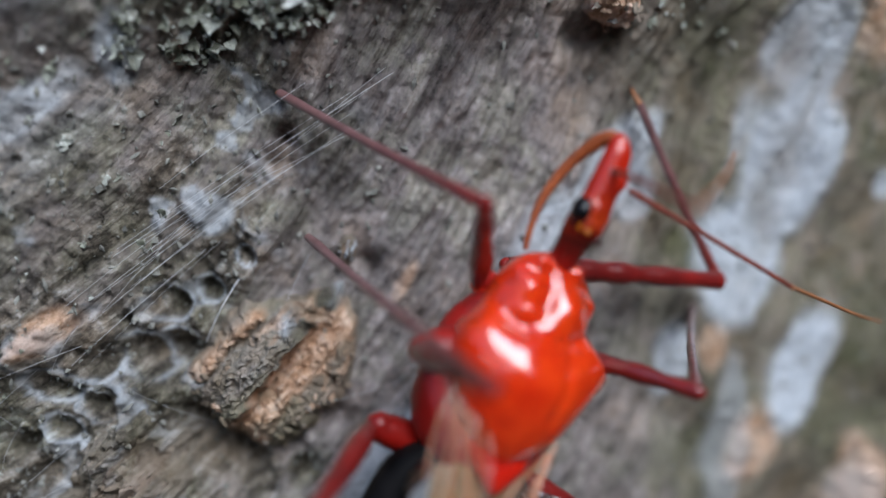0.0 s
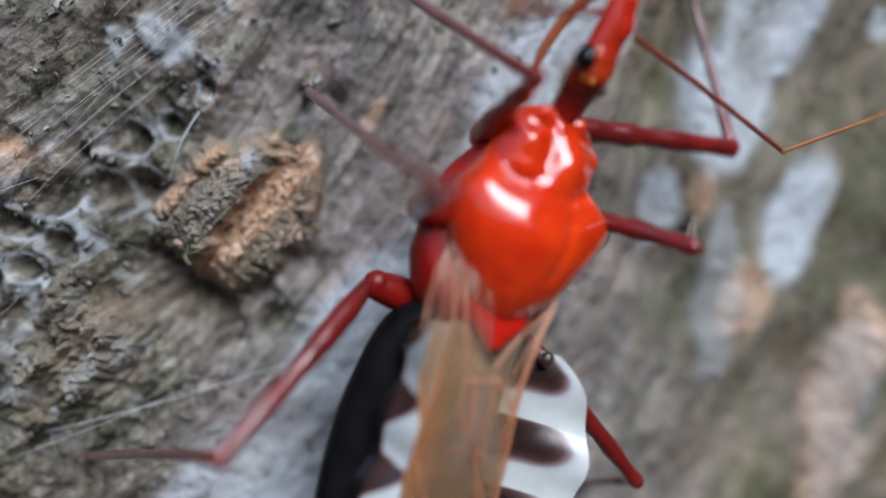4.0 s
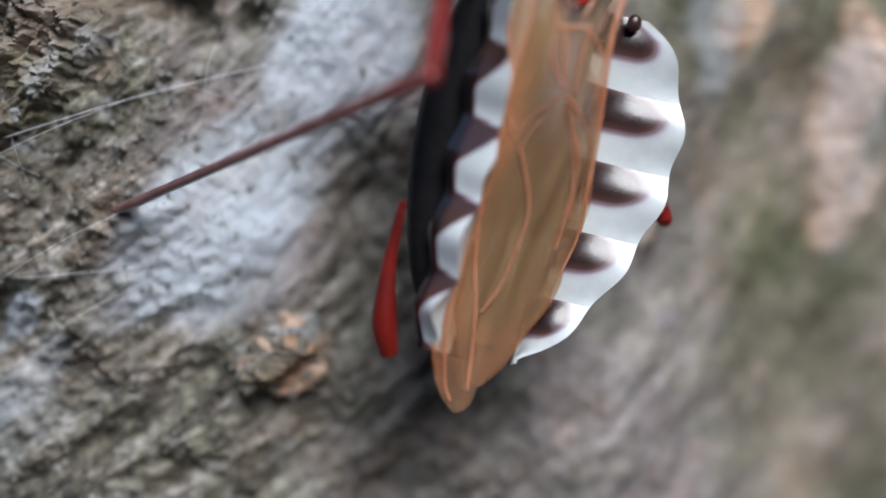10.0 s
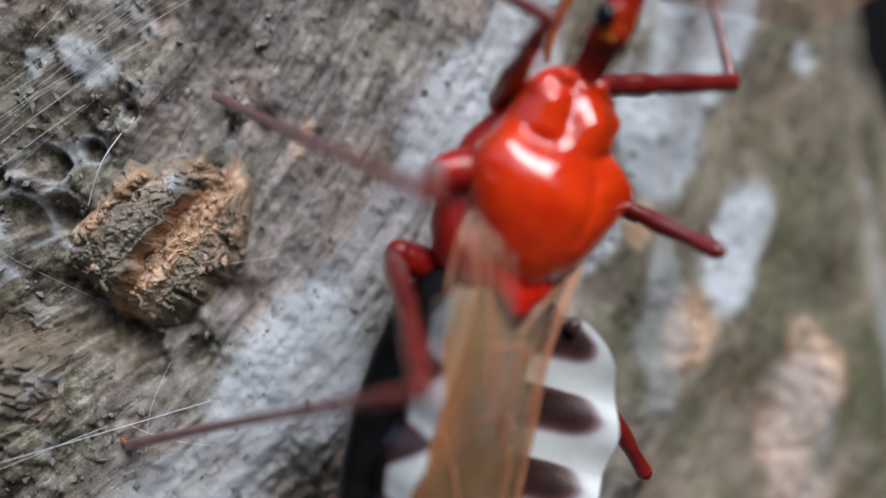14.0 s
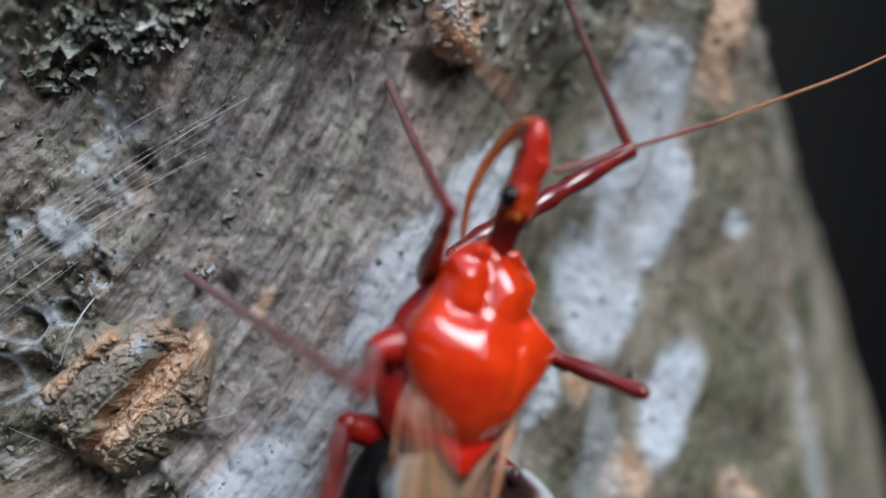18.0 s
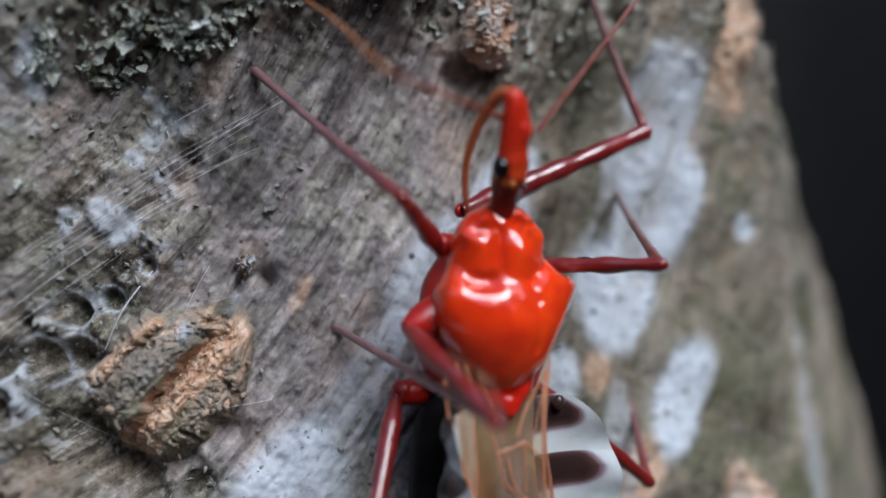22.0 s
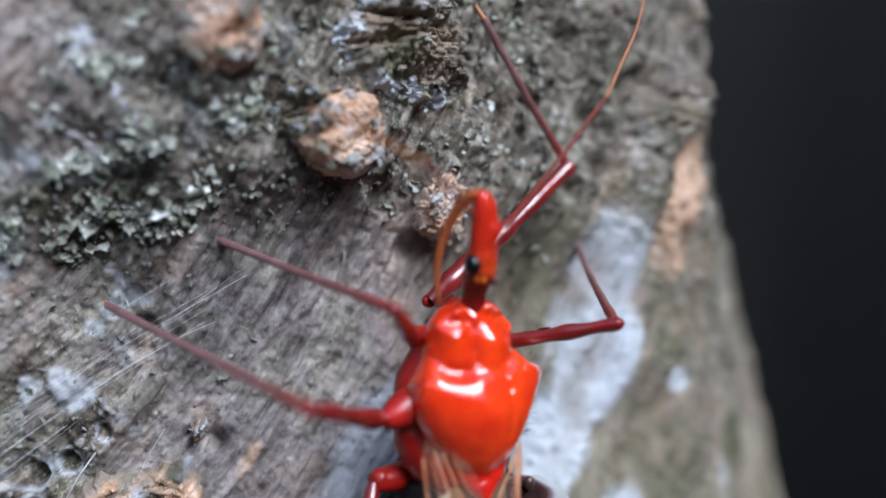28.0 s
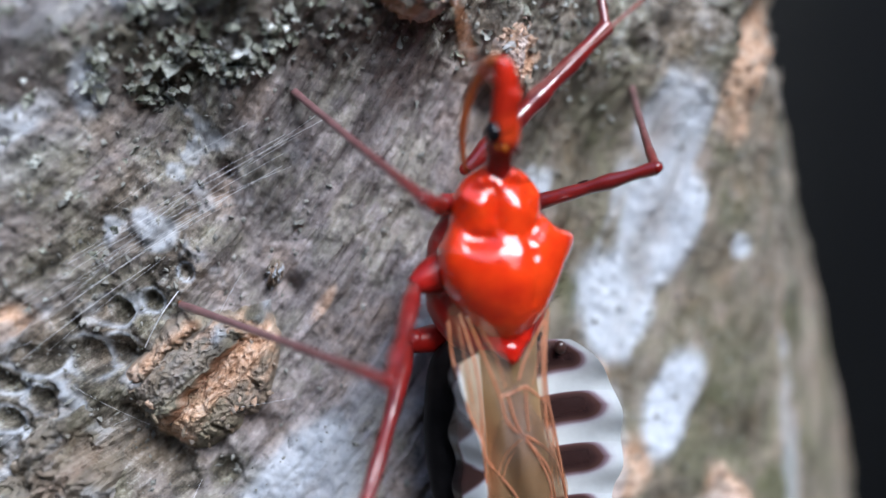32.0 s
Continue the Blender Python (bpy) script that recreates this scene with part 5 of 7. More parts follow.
def build_abdomen():
    part("belly", loft([(-5.9, 0.0, -1.0, 1.4, 0.7, 1.3, 1), (-7, -0.1, -1.3, 2.4, 0.9, 1.6, 0.9), (-9, 0.05, -1.4, 2.95, 0.9, 1.8, 0.9), (-11, 0.1, -1.4, 3.05, 0.85, 1.85, 0.9), (-13, 0.1, -1.3, 2.85, 0.8, 1.7, 0.9),
                        (-15, 0.0, -0.95, 2.3, 0.55, 1.4, 0.9), (-16.4, -0.2, -0.85, 1.3, 0.4, 1.0, 1), (-17.2, -0.3, -0.8, 0.5, 0.2, 0.5, 1)], 36), BLACK, label="glossy black underside of the abdomen")
    part("back_plate", loft([(-6.2, 0.1, -0.2, 1.2, 0.35, 0.3, 1), (-8, 0.0, -0.3, 1.3, 0.35, 0.3, 1), (-11, 0.1, -0.3, 1.45, 0.35, 0.3, 1), (-14, 0.2, -0.3, 1.5, 0.3, 0.3, 1), (-16.6, 0, -0.35, 0.8, 0.2, 0.2, 1)], 24), BACK, label="olive-brown back under the wings")
    n = 17
    for k in range(5):
        y0, y1 = -6.55 - 2.1 * k, -6.55 - 2.1 * (k + 1)
        rows, band, rows2, band2 = [], [], [], []
        for i in range(n):
            f = i / (n - 1)
            y = y0 + (y1 - y0) * f
            mx, mz = margin(y)
            (ex, ez), (fx, fz) = brim(y)
            r, b, r2, b2 = [], [], [], []
            for j in range(n):
                q = j / (n - 1)
                r.append((1.1 + (mx - 1.1) * q, y, -0.15 + (mz + 0.15) * q ** 1.5 - 0.25 * math.sin(math.pi * q) + 0.09 * math.sin(math.pi * f) * math.sin(math.pi * q)))
                reach = 1 - ramp(0.66, 1.0, q + 0.4 * abs(f - 0.26))
                b.append(float(0.74 * reach * ramp(-0.10, 0.10, f) * (1 - ramp(0.42 - 0.06 * q, 0.76 - 0.10 * q, f))))
                p = q / 0.25 if q < 0.25 else (q - 0.25) / 0.75
                if q < 0.25:
                    r2.append((-0.9 + (ex + 0.9) * p, y, -0.15 + (ez + 0.15) * p ** 1.4))
                else:
                    r2.append((ex + (fx - ex) * p ** 0.9, y, ez + (fz - ez) * p))
                if q < 0.25:
                    b2.append(0.04)
                else:
                    white = float(ramp(0.06, 0.18, f - 0.55 * p) * (1 - ramp(0.94, 1.04, f + 0.16 * p)) * (1 - ramp(0.66, 0.82, p)))
                    b2.append((1 - white) * (0.60 + 0.38 * float(ramp(0.62, 0.86, p))))
            rows.append(r)
            band.append(b)
            rows2.append(r2)
            band2.append(b2)
        sheet_part("margin_plate", rows, band, "porcelain white margin plate with a dark brown band", False)
        sheet_part("margin_plate", rows2, band2, "upturned white and brown margin plate of the abdomen", True)
    part("hinge_knob", ball((2.1, -6.75, 0.1), (0.22, 0.26, 0.2), 10, 14), DARK, label="dark round knob in front of the margin")
    part("tail_plate", tube([(-3.1, -13.2, -0.7), (-3.0, -15.0, -0.9), (-2.7, -16.6, -1.0), (-2.3, -17.5, -1.1)], [0.12, 0.2, 0.36, 0.28], 12, 5), TAIL_RED, label="dull red plate beside the abdomen tip")


def wing_sheet(outline, height, thick=0.03, nx=64):
    """A thin curved film between a left and a right edge, given along y."""
    verts, faces = [], []
    rows = catmull(outline, 9)
    for y, xl, xr in rows:
        for j in range(nx):
            q = j / (nx - 1)
            x = xl + (xr - xl) * q
            verts.append((x, y, height(x, y)))
    n = len(rows)
    m = n * nx
    verts += [(v[0], v[1], v[2] - thick) for v in verts]
    for i in range(n - 1):
        for j in range(nx - 1):
            a = i * nx + j
            faces.append((a, a + nx, a + nx + 1, a + 1))
            faces.append((m + a, m + a + 1, m + a + nx + 1, m + a + nx))
    edge = [j for j in range(nx)] + [i * nx + nx - 1 for i in range(1, n)] + [(n - 1) * nx + j for j in range(nx - 2, -1, -1)] + [i * nx for i in range(n - 2, 0, -1)]
    for p, q in zip(edge, edge[1:] + edge[:1]):
        faces.append((p, q, q + m, p + m))
    return verts, faces


def wing_height(x, y):
    t = (-y - 4.4) / 14.2
    slow = 0.95 + 0.55 * math.sin(math.pi * min(t * 1.6, 1)) - 0.95 * t - 0.10 * (x - 0.1) ** 2 - 0.3 * (1 - float(ramp(4.2, 6.0, -y)))
    fold = 0.10 * math.sin(x * 2.2 + y * 0.5) * t + 0.08 * math.sin(x * 4.4 + y * 1.6) + 0.045 * math.sin(x * 8.5 - y * 0.8 + 1)
    fold = fold * float(ramp(5.5, 10, -y)) + 0.05 * math.sin(x * 7 + 1.5 * y * 0.3)
    return slow + fold + 0.010 * math.sin(x * 24 + 2.5 * math.sin(y * 0.6)) + 0.03 * noise.noise(Vector((x * 1.3, y * 0.6, 3)))


def build_wings():
    for which in ("right", "left"):
        lift = 0.0 if which == "right" else 0.10
        if which == "left":
            rows = [(-4.2, -2.0, -1.75), (-4.9, -2.3, -1.0), (-5.8, -2.4, -0.6), (-6.85, -2.3, -0.4), (-7.7, -2.1, -0.1), (-9.5, -1.55, 1.0), (-11.5, -1.4, 1.55), (-13.3, -1.55, 1.9), (-15.0, -1.78, 1.5), (-16.5, -1.65, 0.9), (-17.7, -1.25, 0.2), (-18.3, -0.85, -0.1), (-18.6, -0.5, -0.4)]
        else:
            rows = [(-4.5, 1.2, 1.5), (-5.2, 1.1, 1.42), (-6.4, 0.2, 1.2), (-7.3, -0.2, 1.12), (-8.5, -0.8, 1.2), (-9.8, -1.1, 1.45), (-11.3, -1.3, 1.75), (-13.0, -1.4, 2.15), (-14.5, -1.3, 2.0), (-15.6, -1.2, 1.4), (-16.6, -0.9, 1.0), (-17.8, -0.5, 0.3)]
        film_of = wing_sheet(rows, lambda x, y: wing_height(x, y) + lift)
        w = part("wing", film_of, WING, label="folded amber see-through wing with orange veins")
        xy = np.array([(v[0], v[1]) for v in film_of[0]])
        side = np.interp(-xy[:, 1], (5, 8, 11, 13, 16), (1.3, 1.0, 1.5, 2.0, 1.1) if which == "right" else (-2.1, -1.7, -1.3, -1.4, -1.6))
        tint = np.clip(np.exp(-((xy[:, 0] - side) / 0.5) ** 2) + ramp(13.5, 17.5, -xy[:, 1]) * 0.6 + 0.25 * fbm(xy[:, 0], xy[:, 1] / 3, 91, 3), 0, 1) * ramp(6.0, 9.5, -xy[:, 1])
        tint = np.maximum(tint, 0.5 * (1 - ramp(4.7, 6.2, -xy[:, 1])))
        tint = np.maximum(tint, 0.25 * ramp(8.5, 11.5, -xy[:, 1]))
        at = w.data.attributes.new("tint", "FLOAT", "POINT")
        at.data.foreach_set("value", tint.astype(np.float32))
        at = w.data.attributes.new("film", "FLOAT", "POINT")
        at.data.foreach_set("value", (0.045 + 0.20 * ramp(5.5, 9.5, -xy[:, 1])).astype(np.float32))
        if which == "left":
            lines = [[(-1.86, -4.8), (-1.6, -6.5), (-1.48, -8.1), (-1.52, -9.4)], [(-1.62, -4.9), (-1.11, -6.9), (-0.85, -7.8), (-0.61, -8.8), (0.13, -9.7), (0.75, -10.8), (1.17, -12.0), (1.2, -13.5)],
                     [(-0.9, -7.8), (-0.44, -7.74), (0.13, -7.54)], [(0.13, -7.54), (0.11, -8.4), (0.2, -9.3)], [(-1.5, -9.4), (-1.31, -10.3), (-0.7, -11.2), (-0.12, -12.2), (0.1, -12.9), (0.05, -13.8), (-0.1, -14.9), (-0.4, -15.7)],
                     [(-0.57, -7.7), (-0.26, -9.0), (0.33, -9.95), (1.0, -11.0), (1.5, -12.6)], [(-1.54, -11.6), (-1.19, -13.2), (-0.91, -14.5), (-0.63, -15.7), (-0.4, -17.0), (-0.3, -17.9)],
                     [(-1.46, -13.6), (-1.41, -15.25), (-1.29, -16.5), (-0.94, -17.8), (-0.65, -18.3)], [(-2.3, -5.0), (-2.28, -6.6), (-1.95, -8.2), (-1.52, -9.6), (-1.38, -11.2)]]
            fine = [[(-2.0, -5.0), (-1.9, -6.6), (-1.75, -8.0)], [(-1.3, -5.2), (-0.85, -6.4), (-0.6, -7.5)], [(-0.82, -11.2), (-0.53, -10.3), (0.11, -9.6)], [(-1.0, -10.9), (-0.7, -10.1), (-0.2, -9.5)], [(-1.2, -12.8), (-1.4, -15.0), (-1.45, -16.6)]]
        else:
            lines = [[(1.2, -5.3), (0.9, -7.1), (0.92, -8.5), (1.0, -9.9), (1.43, -10.9), (1.95, -12.8), (1.85, -14.2)], [(1.4, -5.0), (1.1, -6.4), (1.03, -7.8), (1.3, -9.5), (1.6, -11.0), (2.05, -12.9)],
                     [(1.15, -5.4), (0.3, -6.5), (-0.1, -7.3)], [(0.03, -9.4), (0.84, -10.1), (1.43, -10.9)], [(0.9, -8.3), (0.5, -7.9), (0.13, -7.54)]]
            fine = [[(1.25, -5.4), (0.75, -6.6), (0.45, -7.6)], [(1.15, -8.6), (1.3, -10.5), (1.6, -12.0)], [(1.3, -9.5), (1.2, -11.5), (1.0, -14.0)]]
        for line in lines + fine:
            thin = 0.020 if line in fine else 0.042
            part("vein", tube([(x, y, wing_height(x, y) + lift + 0.02) for x, y in line], [thin] * len(line), 6, 5, 0.8), VEIN, w)


def build_hairs():
    rng = random.Random(8)
    pieces = []
    for i in range(420):
        a = rng.uniform(0, math.pi)
        y = rng.uniform(-4.9, -0.2)
        w = (1.0 + 0.6 * ramp(0.2, 1.2, -y)) if y > -2 else 2.45 - 0.5 * max(0, -y - 4)
        x, z = w * math.cos(a), -0.15 + (1.0 if y > -2 else 1.25) * math.sin(a)
        d = np.array([math.cos(a), rng.uniform(-0.2, 0.5), 0.6 * math.sin(a)])
        d = d / np.linalg.norm(d) * rng.uniform(0.18, 0.36)
        p = np.array([x * 0.97, y, z])
        pieces.append(tube([p, p + d * 0.6, p + d], [0.010, 0.007, 0.004], 3, 1))
    part("hairs", joined(pieces), HAIR, label="short fine brown hairs")["kind"] = "stuff"


feelers = {}


def build_feelers():
    for name, inner, outer in (("right", 5.90, 7.32), ("left", 5.14, 5.89)):
        s = part("antenna", tube([(0, 0, 0), (0, inner * 0.5, 0.05), (0, inner, 0)], [0.10, 0.08, 0.07], 8, 4), FEELER, label="thin dark red inner part of an antenna")
        part("joint", ball((0, inner, 0), (0.09, 0.11, 0.09), 6, 8), FEELER_TIP, s)
        t = part("antenna", tube([(0, 0, 0), (0.05, outer * 0.33, 0.05), (0.1, outer * 0.66, 0.08), (0.0, outer, 0.0)], [0.065, 0.06, 0.055, 0.04], 8, 4), FEELER_TIP, label="thin pale brown outer part of an antenna")
        feelers[name] = (s, t)


build_thorax()
build_head()
for leg, (thigh, shin, hip) in LEGS.items():
    build_leg(leg, thigh, shin, hip)
build_abdomen()
build_wings()
build_hairs()
build_feelers()


# ---- what moves ----
def along(p, q):
    """A pose at p whose y points to q and whose z leans outwards from the body."""
    p, q = Vector(p), Vector(q)
    y = (q - p).normalized()
    z = Vector((0, 0, 1)) - y * y.z
    if z.length < 0.15:
        z = Vector((1, 0, 0)) - y * y.x
    z.normalize()
    x = y.cross(z)
    m = Matrix((x, y, z)).transposed().to_4x4()
    m.translation = p * MM
    return m


def stride(leg, rows):
    """Rows: seconds, knee and foot in the bug's own millimetres."""
    femur, tibia, hip = made_legs[leg]
    walk(femur, [(t, along(hip, knee)) for t, knee, foot in rows])
    walk(tibia, [(t, along(knee, foot)) for t, knee, foot in rows])


def wave(name, base, rows):
    """Rows: seconds, an antenna's bend and tip in the bug's own millimetres."""
    inner, outer = feelers[name]
    walk(inner, [(t, along(base, bend)) for t, bend, tip in rows])
    walk(outer, [(t, along(bend, tip)) for t, bend, tip in rows])


def motions():
    walk(bug, [
        (0.0, pose(0.00335, -0.00047, -0.00013, 82.45, 21.89, 21.60)),
        (0.5, pose(0.00355, -0.00043, -0.00026, 83.00, 21.36, 22.11)),
        (1.0, pose(0.00356, -0.00042, -0.00021, 82.79, 20.77, 22.43)),
        (1.5, pose(0.00385, -0.00038, -0.00024, 83.35, 20.40, 23.77)),
        (2.0, pose(0.00399, -0.00030, -0.00033, 83.28, 18.84, 25.38)),
        (2.5, pose(0.00408, -0.00042, -0.00057, 84.30, 19.38, 25.47)),
        (3.0, pose(0.00415, -0.00047, -0.00064, 85.24, 19.17, 26.19)),
        (3.5, pose(0.00450, -0.00046, -0.00104, 87.91, 20.53, 25.72)),
        (5.5, pose(0.00440, -0.00009, -0.00299, 95.17, 17.44, 24.42)),
        (6.0, pose(0.00474, 0.00001, -0.00314, 96.62, 16.18, 24.09)),
        (6.5, pose(0.00493, -0.00011, -0.00336, 97.22, 16.17, 23.72)),
        (7.0, pose(0.00530, -0.00023, -0.00310, 97.72, 15.93, 23.35)),
        (7.5, pose(0.00571, -0.00029, -0.00320, 96.39, 15.60, 22.52)),
        (8.0, pose(0.00596, -0.00035, -0.00319, 95.20, 15.46, 21.72)),
        (8.5, pose(0.00618, -0.00029, -0.00313, 94.80, 16.56, 21.82)),
        (9.0, pose(0.00644, -0.00024, -0.00306, 94.27, 17.59, 21.84)),
        (9.5, pose(0.00659, -0.00008, -0.00288, 93.93, 17.11, 22.30)),
        (10.0, pose(0.00673, 0.00008, -0.00259, 93.45, 16.65, 22.72)),
        (10.5, pose(0.00690, 0.00033, -0.00236, 93.52, 16.44, 23.30)),
        (11.0, pose(0.00693, 0.00062, -0.00230, 93.60, 16.40, 23.96)),
        (11.5, pose(0.00710, 0.00030, -0.00202, 94.97, 15.59, 22.63)),
        (12.0, pose(0.00723, 0.00002, -0.00147, 96.37, 14.81, 21.32)),
        (12.5, pose(0.00736, -0.00009, -0.00139, 96.87, 14.85, 22.09)),
        (13.0, pose(0.00737, -0.00019, -0.00120, 97.52, 15.06, 22.87)),
        (13.5, pose(0.00727, -0.00030, -0.00091, 97.72, 15.98, 23.36)),
        (14.0, pose(0.00714, -0.00042, -0.00064, 97.99, 16.92, 23.89)),
        (14.5, pose(0.00700, -0.00047, -0.00074, 96.21, 16.42, 24.66)),
        (15.0, pose(0.00692, -0.00055, -0.00018, 94.42, 15.83, 25.53)),
        (15.5, pose(0.00700, -0.00048, -0.00016, 94.07, 14.77, 24.93)),
        (17.5, pose(0.00654, -0.00029, -0.00020, 93.25, 11.38, 23.35)),
        (18.0, pose(0.00652, -0.00026, 0.00015, 92.97, 10.50, 23.02)),
        (18.5, pose(0.00638, -0.00029, 0.00064, 92.58, 8.97, 20.50)),
        (19.0, pose(0.00554, -0.00032, 0.00114, 92.17, 7.18, 17.63)),
        (19.5, pose(0.00453, -0.00025, 0.00104, 92.07, 3.07, 16.29)),
        (20.0, pose(0.00456, -0.00019, 0.00125, 92.28, -0.82, 15.11)),
        (20.5, pose(0.00453, -0.00018, 0.00121, 93.96, -2.14, 13.84)),
        (21.0, pose(0.00470, -0.00011, 0.00121, 95.29, -3.50, 15.69)),
        (21.5, pose(0.00520, 0.00005, 0.00119, 97.54, -4.93, 17.51)),
        (22.0, pose(0.00548, 0.00024, 0.00114, 100.07, -6.40, 19.01)),
        (22.5, pose(0.00591, 0.00022, 0.00095, 99.41, -7.32, 21.64)),
        (23.0, pose(0.00626, 0.00022, 0.00106, 99.09, -8.22, 24.24)),
        (23.5, pose(0.00641, 0.00018, 0.00132, 98.43, -8.52, 24.70)),
        (24.0, pose(0.00659, 0.00016, 0.00176, 98.21, -8.80, 25.33)),
        (24.5, pose(0.00658, 0.00014, 0.00164, 98.02, -8.37, 24.85)),
        (25.0, pose(0.00639, 0.00014, 0.00212, 98.15, -7.99, 24.50)),
        (25.5, pose(0.00627, 0.00007, 0.00248, 96.78, -8.03, 24.15)),
        (27.5, pose(0.00681, -0.00013, 0.00487, 92.83, -7.94, 23.70)),
        (28.0, pose(0.00634, -0.00017, 0.00499, 92.09, -8.06, 23.40)),
        (28.5, pose(0.00587, -0.00027, 0.00505, 92.05, -8.45, 21.72)),
        (29.0, pose(0.00558, -0.00038, 0.00512, 92.27, -8.79, 20.07)),
        (29.5, pose(0.00529, -0.00042, 0.00495, 93.40, -7.96, 18.91)),
        (30.0, pose(0.00500, -0.00048, 0.00466, 94.79, -7.14, 17.56)),
        (30.5, pose(0.00496, -0.00048, 0.00447, 95.54, -7.73, 16.89)),
        (31.0, pose(0.00490, -0.00049, 0.00421, 96.67, -8.34, 15.90)),
        (31.5, pose(0.00477, -0.00046, 0.00406, 97.33, -9.48, 15.66)),
        (32.0, pose(0.00466, -0.00045, 0.00367, 98.51, -10.64, 15.03)),
    ])
    stride("fore_left", [
        (0.0, (-3.42, 0.52, 1.38), (-8.50, 2.68, -5.70)),
        (0.5, (-3.51, 0.62, 1.25), (-8.76, 2.81, -5.71)),
        (1.0, (-3.59, 0.71, 1.12), (-8.71, 3.01, -5.89)),
        (1.5, (-3.64, 0.54, 1.20), (-8.62, 2.96, -5.88)),
        (2.0, (-3.69, 0.37, 1.28), (-8.34, 3.29, -5.83)),
        (2.5, (-2.79, 0.25, 1.84), (-6.90, 3.13, -5.61)),
        (3.0, (-1.60, -0.16, 2.18), (-5.56, 2.92, -5.28)),
        (3.5, (-1.83, 0.11, 2.08), (-5.66, 2.84, -5.57)),
        (5.5, (-2.20, 0.46, 1.89), (-5.39, 4.52, -5.46)),
        (6.0, (-2.30, 0.56, 1.81), (-5.45, 4.59, -5.58)),
        (6.5, (-2.42, 0.69, 1.71), (-5.41, 4.71, -5.75)),
        (7.0, (-2.47, 0.73, 1.67), (-5.44, 4.42, -5.96)),
        (7.5, (-2.56, 0.82, 1.58), (-5.63, 4.62, -5.96)),
        (8.0, (-2.60, 0.86, 1.54), (-5.70, 4.77, -5.93)),
        (8.5, (-2.61, 0.86, 1.54), (-5.84, 4.73, -5.90)),
        (9.0, (-2.62, 0.86, 1.53), (-6.01, 4.68, -5.86)),
        (9.5, (-2.58, 0.81, 1.58), (-5.96, 4.75, -5.75)),
        (10.0, (-2.51, 0.73, 1.66), (-5.91, 4.75, -5.62)),
        (10.5, (-2.44, 0.66, 1.73), (-5.94, 4.73, -5.48)),
        (11.0, (-2.37, 0.59, 1.78), (-5.92, 4.88, -5.27)),
        (11.5, (-2.39, 0.66, 1.74), (-5.74, 4.64, -5.59)),
        (12.0, (-2.35, 0.65, 1.75), (-5.53, 4.18, -5.88)),
        (12.5, (-2.38, 0.73, 1.69), (-5.34, 4.15, -6.08)),
        (13.0, (-2.37, 0.76, 1.67), (-5.06, 4.06, -6.24)),
        (13.5, (-2.31, 0.72, 1.71), (-4.77, 3.94, -6.31)),
        (14.0, (-2.24, 0.66, 1.76), (-4.47, 3.86, -6.33)),
        (14.5, (-2.35, 0.77, 1.67), (-4.29, 4.66, -6.19)),
        (15.0, (-2.28, 0.47, 1.85), (-4.16, 5.09, -5.63)),
        (15.5, (-2.19, 1.10, 1.45), (-3.78, 5.65, -6.13)),
        (17.5, (-2.13, 0.97, 1.58), (-2.83, 5.47, -6.16)),
        (18.0, (-2.47, 0.57, 1.77), (-2.72, 5.65, -5.64)),
        (18.5, (-3.13, 0.33, 1.66), (-5.90, 4.92, -5.55)),
        (19.0, (-3.75, 0.04, 1.41), (-8.45, 4.48, -4.85)),
        (19.5, (-3.60, -0.16, 1.61), (-7.17, 5.05, -4.78)),
        (20.0, (-3.43, -0.38, 1.78), (-6.94, 5.09, -4.43)),
        (20.5, (-3.39, -0.43, 1.81), (-6.88, 5.13, -4.33)),
        (21.0, (-3.46, -0.27, 1.73), (-6.69, 5.29, -4.56)),
        (21.5, (-3.67, 0.28, 1.35), (-6.86, 5.27, -5.41)),
        (22.0, (-3.74, 0.67, 1.02), (-6.98, 5.35, -5.92)),
        (22.5, (-3.84, 0.95, 0.64), (-6.98, 5.62, -6.37)),
        (23.0, (-3.87, 1.14, 0.35), (-7.00, 5.66, -6.76)),
        (23.5, (-3.85, 1.16, 0.35), (-7.00, 5.48, -6.87)),
        (24.0, (-3.80, 1.16, 0.40), (-7.13, 5.12, -6.95)),
        (24.5, (-3.80, 1.06, 0.56), (-7.07, 5.03, -6.81)),
        (25.0, (-3.66, 0.79, 0.98), (-7.18, 4.49, -6.41)),
        (25.5, (-3.66, 0.72, 1.04), (-7.01, 4.33, -6.47)),
        (27.5, (-3.63, 0.44, 1.29), (-7.71, 2.69, -6.39)),
        (28.0, (-3.49, 0.29, 1.47), (-7.40, 2.74, -6.23)),
        (28.5, (-3.44, -0.01, 1.65), (-7.30, 2.72, -5.99)),
        (29.0, (-3.49, -0.23, 1.71), (-7.18, 2.62, -5.97)),
        (29.5, (-3.37, -0.47, 1.84), (-7.04, 2.60, -5.76)),
        (30.0, (-3.54, -0.50, 1.76), (-6.51, 2.51, -6.16)),
        (30.5, (-3.27, -0.57, 1.92), (-6.75, 2.85, -5.63)),
        (31.0, (-3.37, -0.35, 1.81), (-6.50, 2.94, -5.93)),
        (31.5, (-3.18, -0.48, 1.94), (-6.54, 3.29, -5.50)),
        (32.0, (-3.25, -0.37, 1.88), (-6.26, 3.58, -5.61)),
    ])
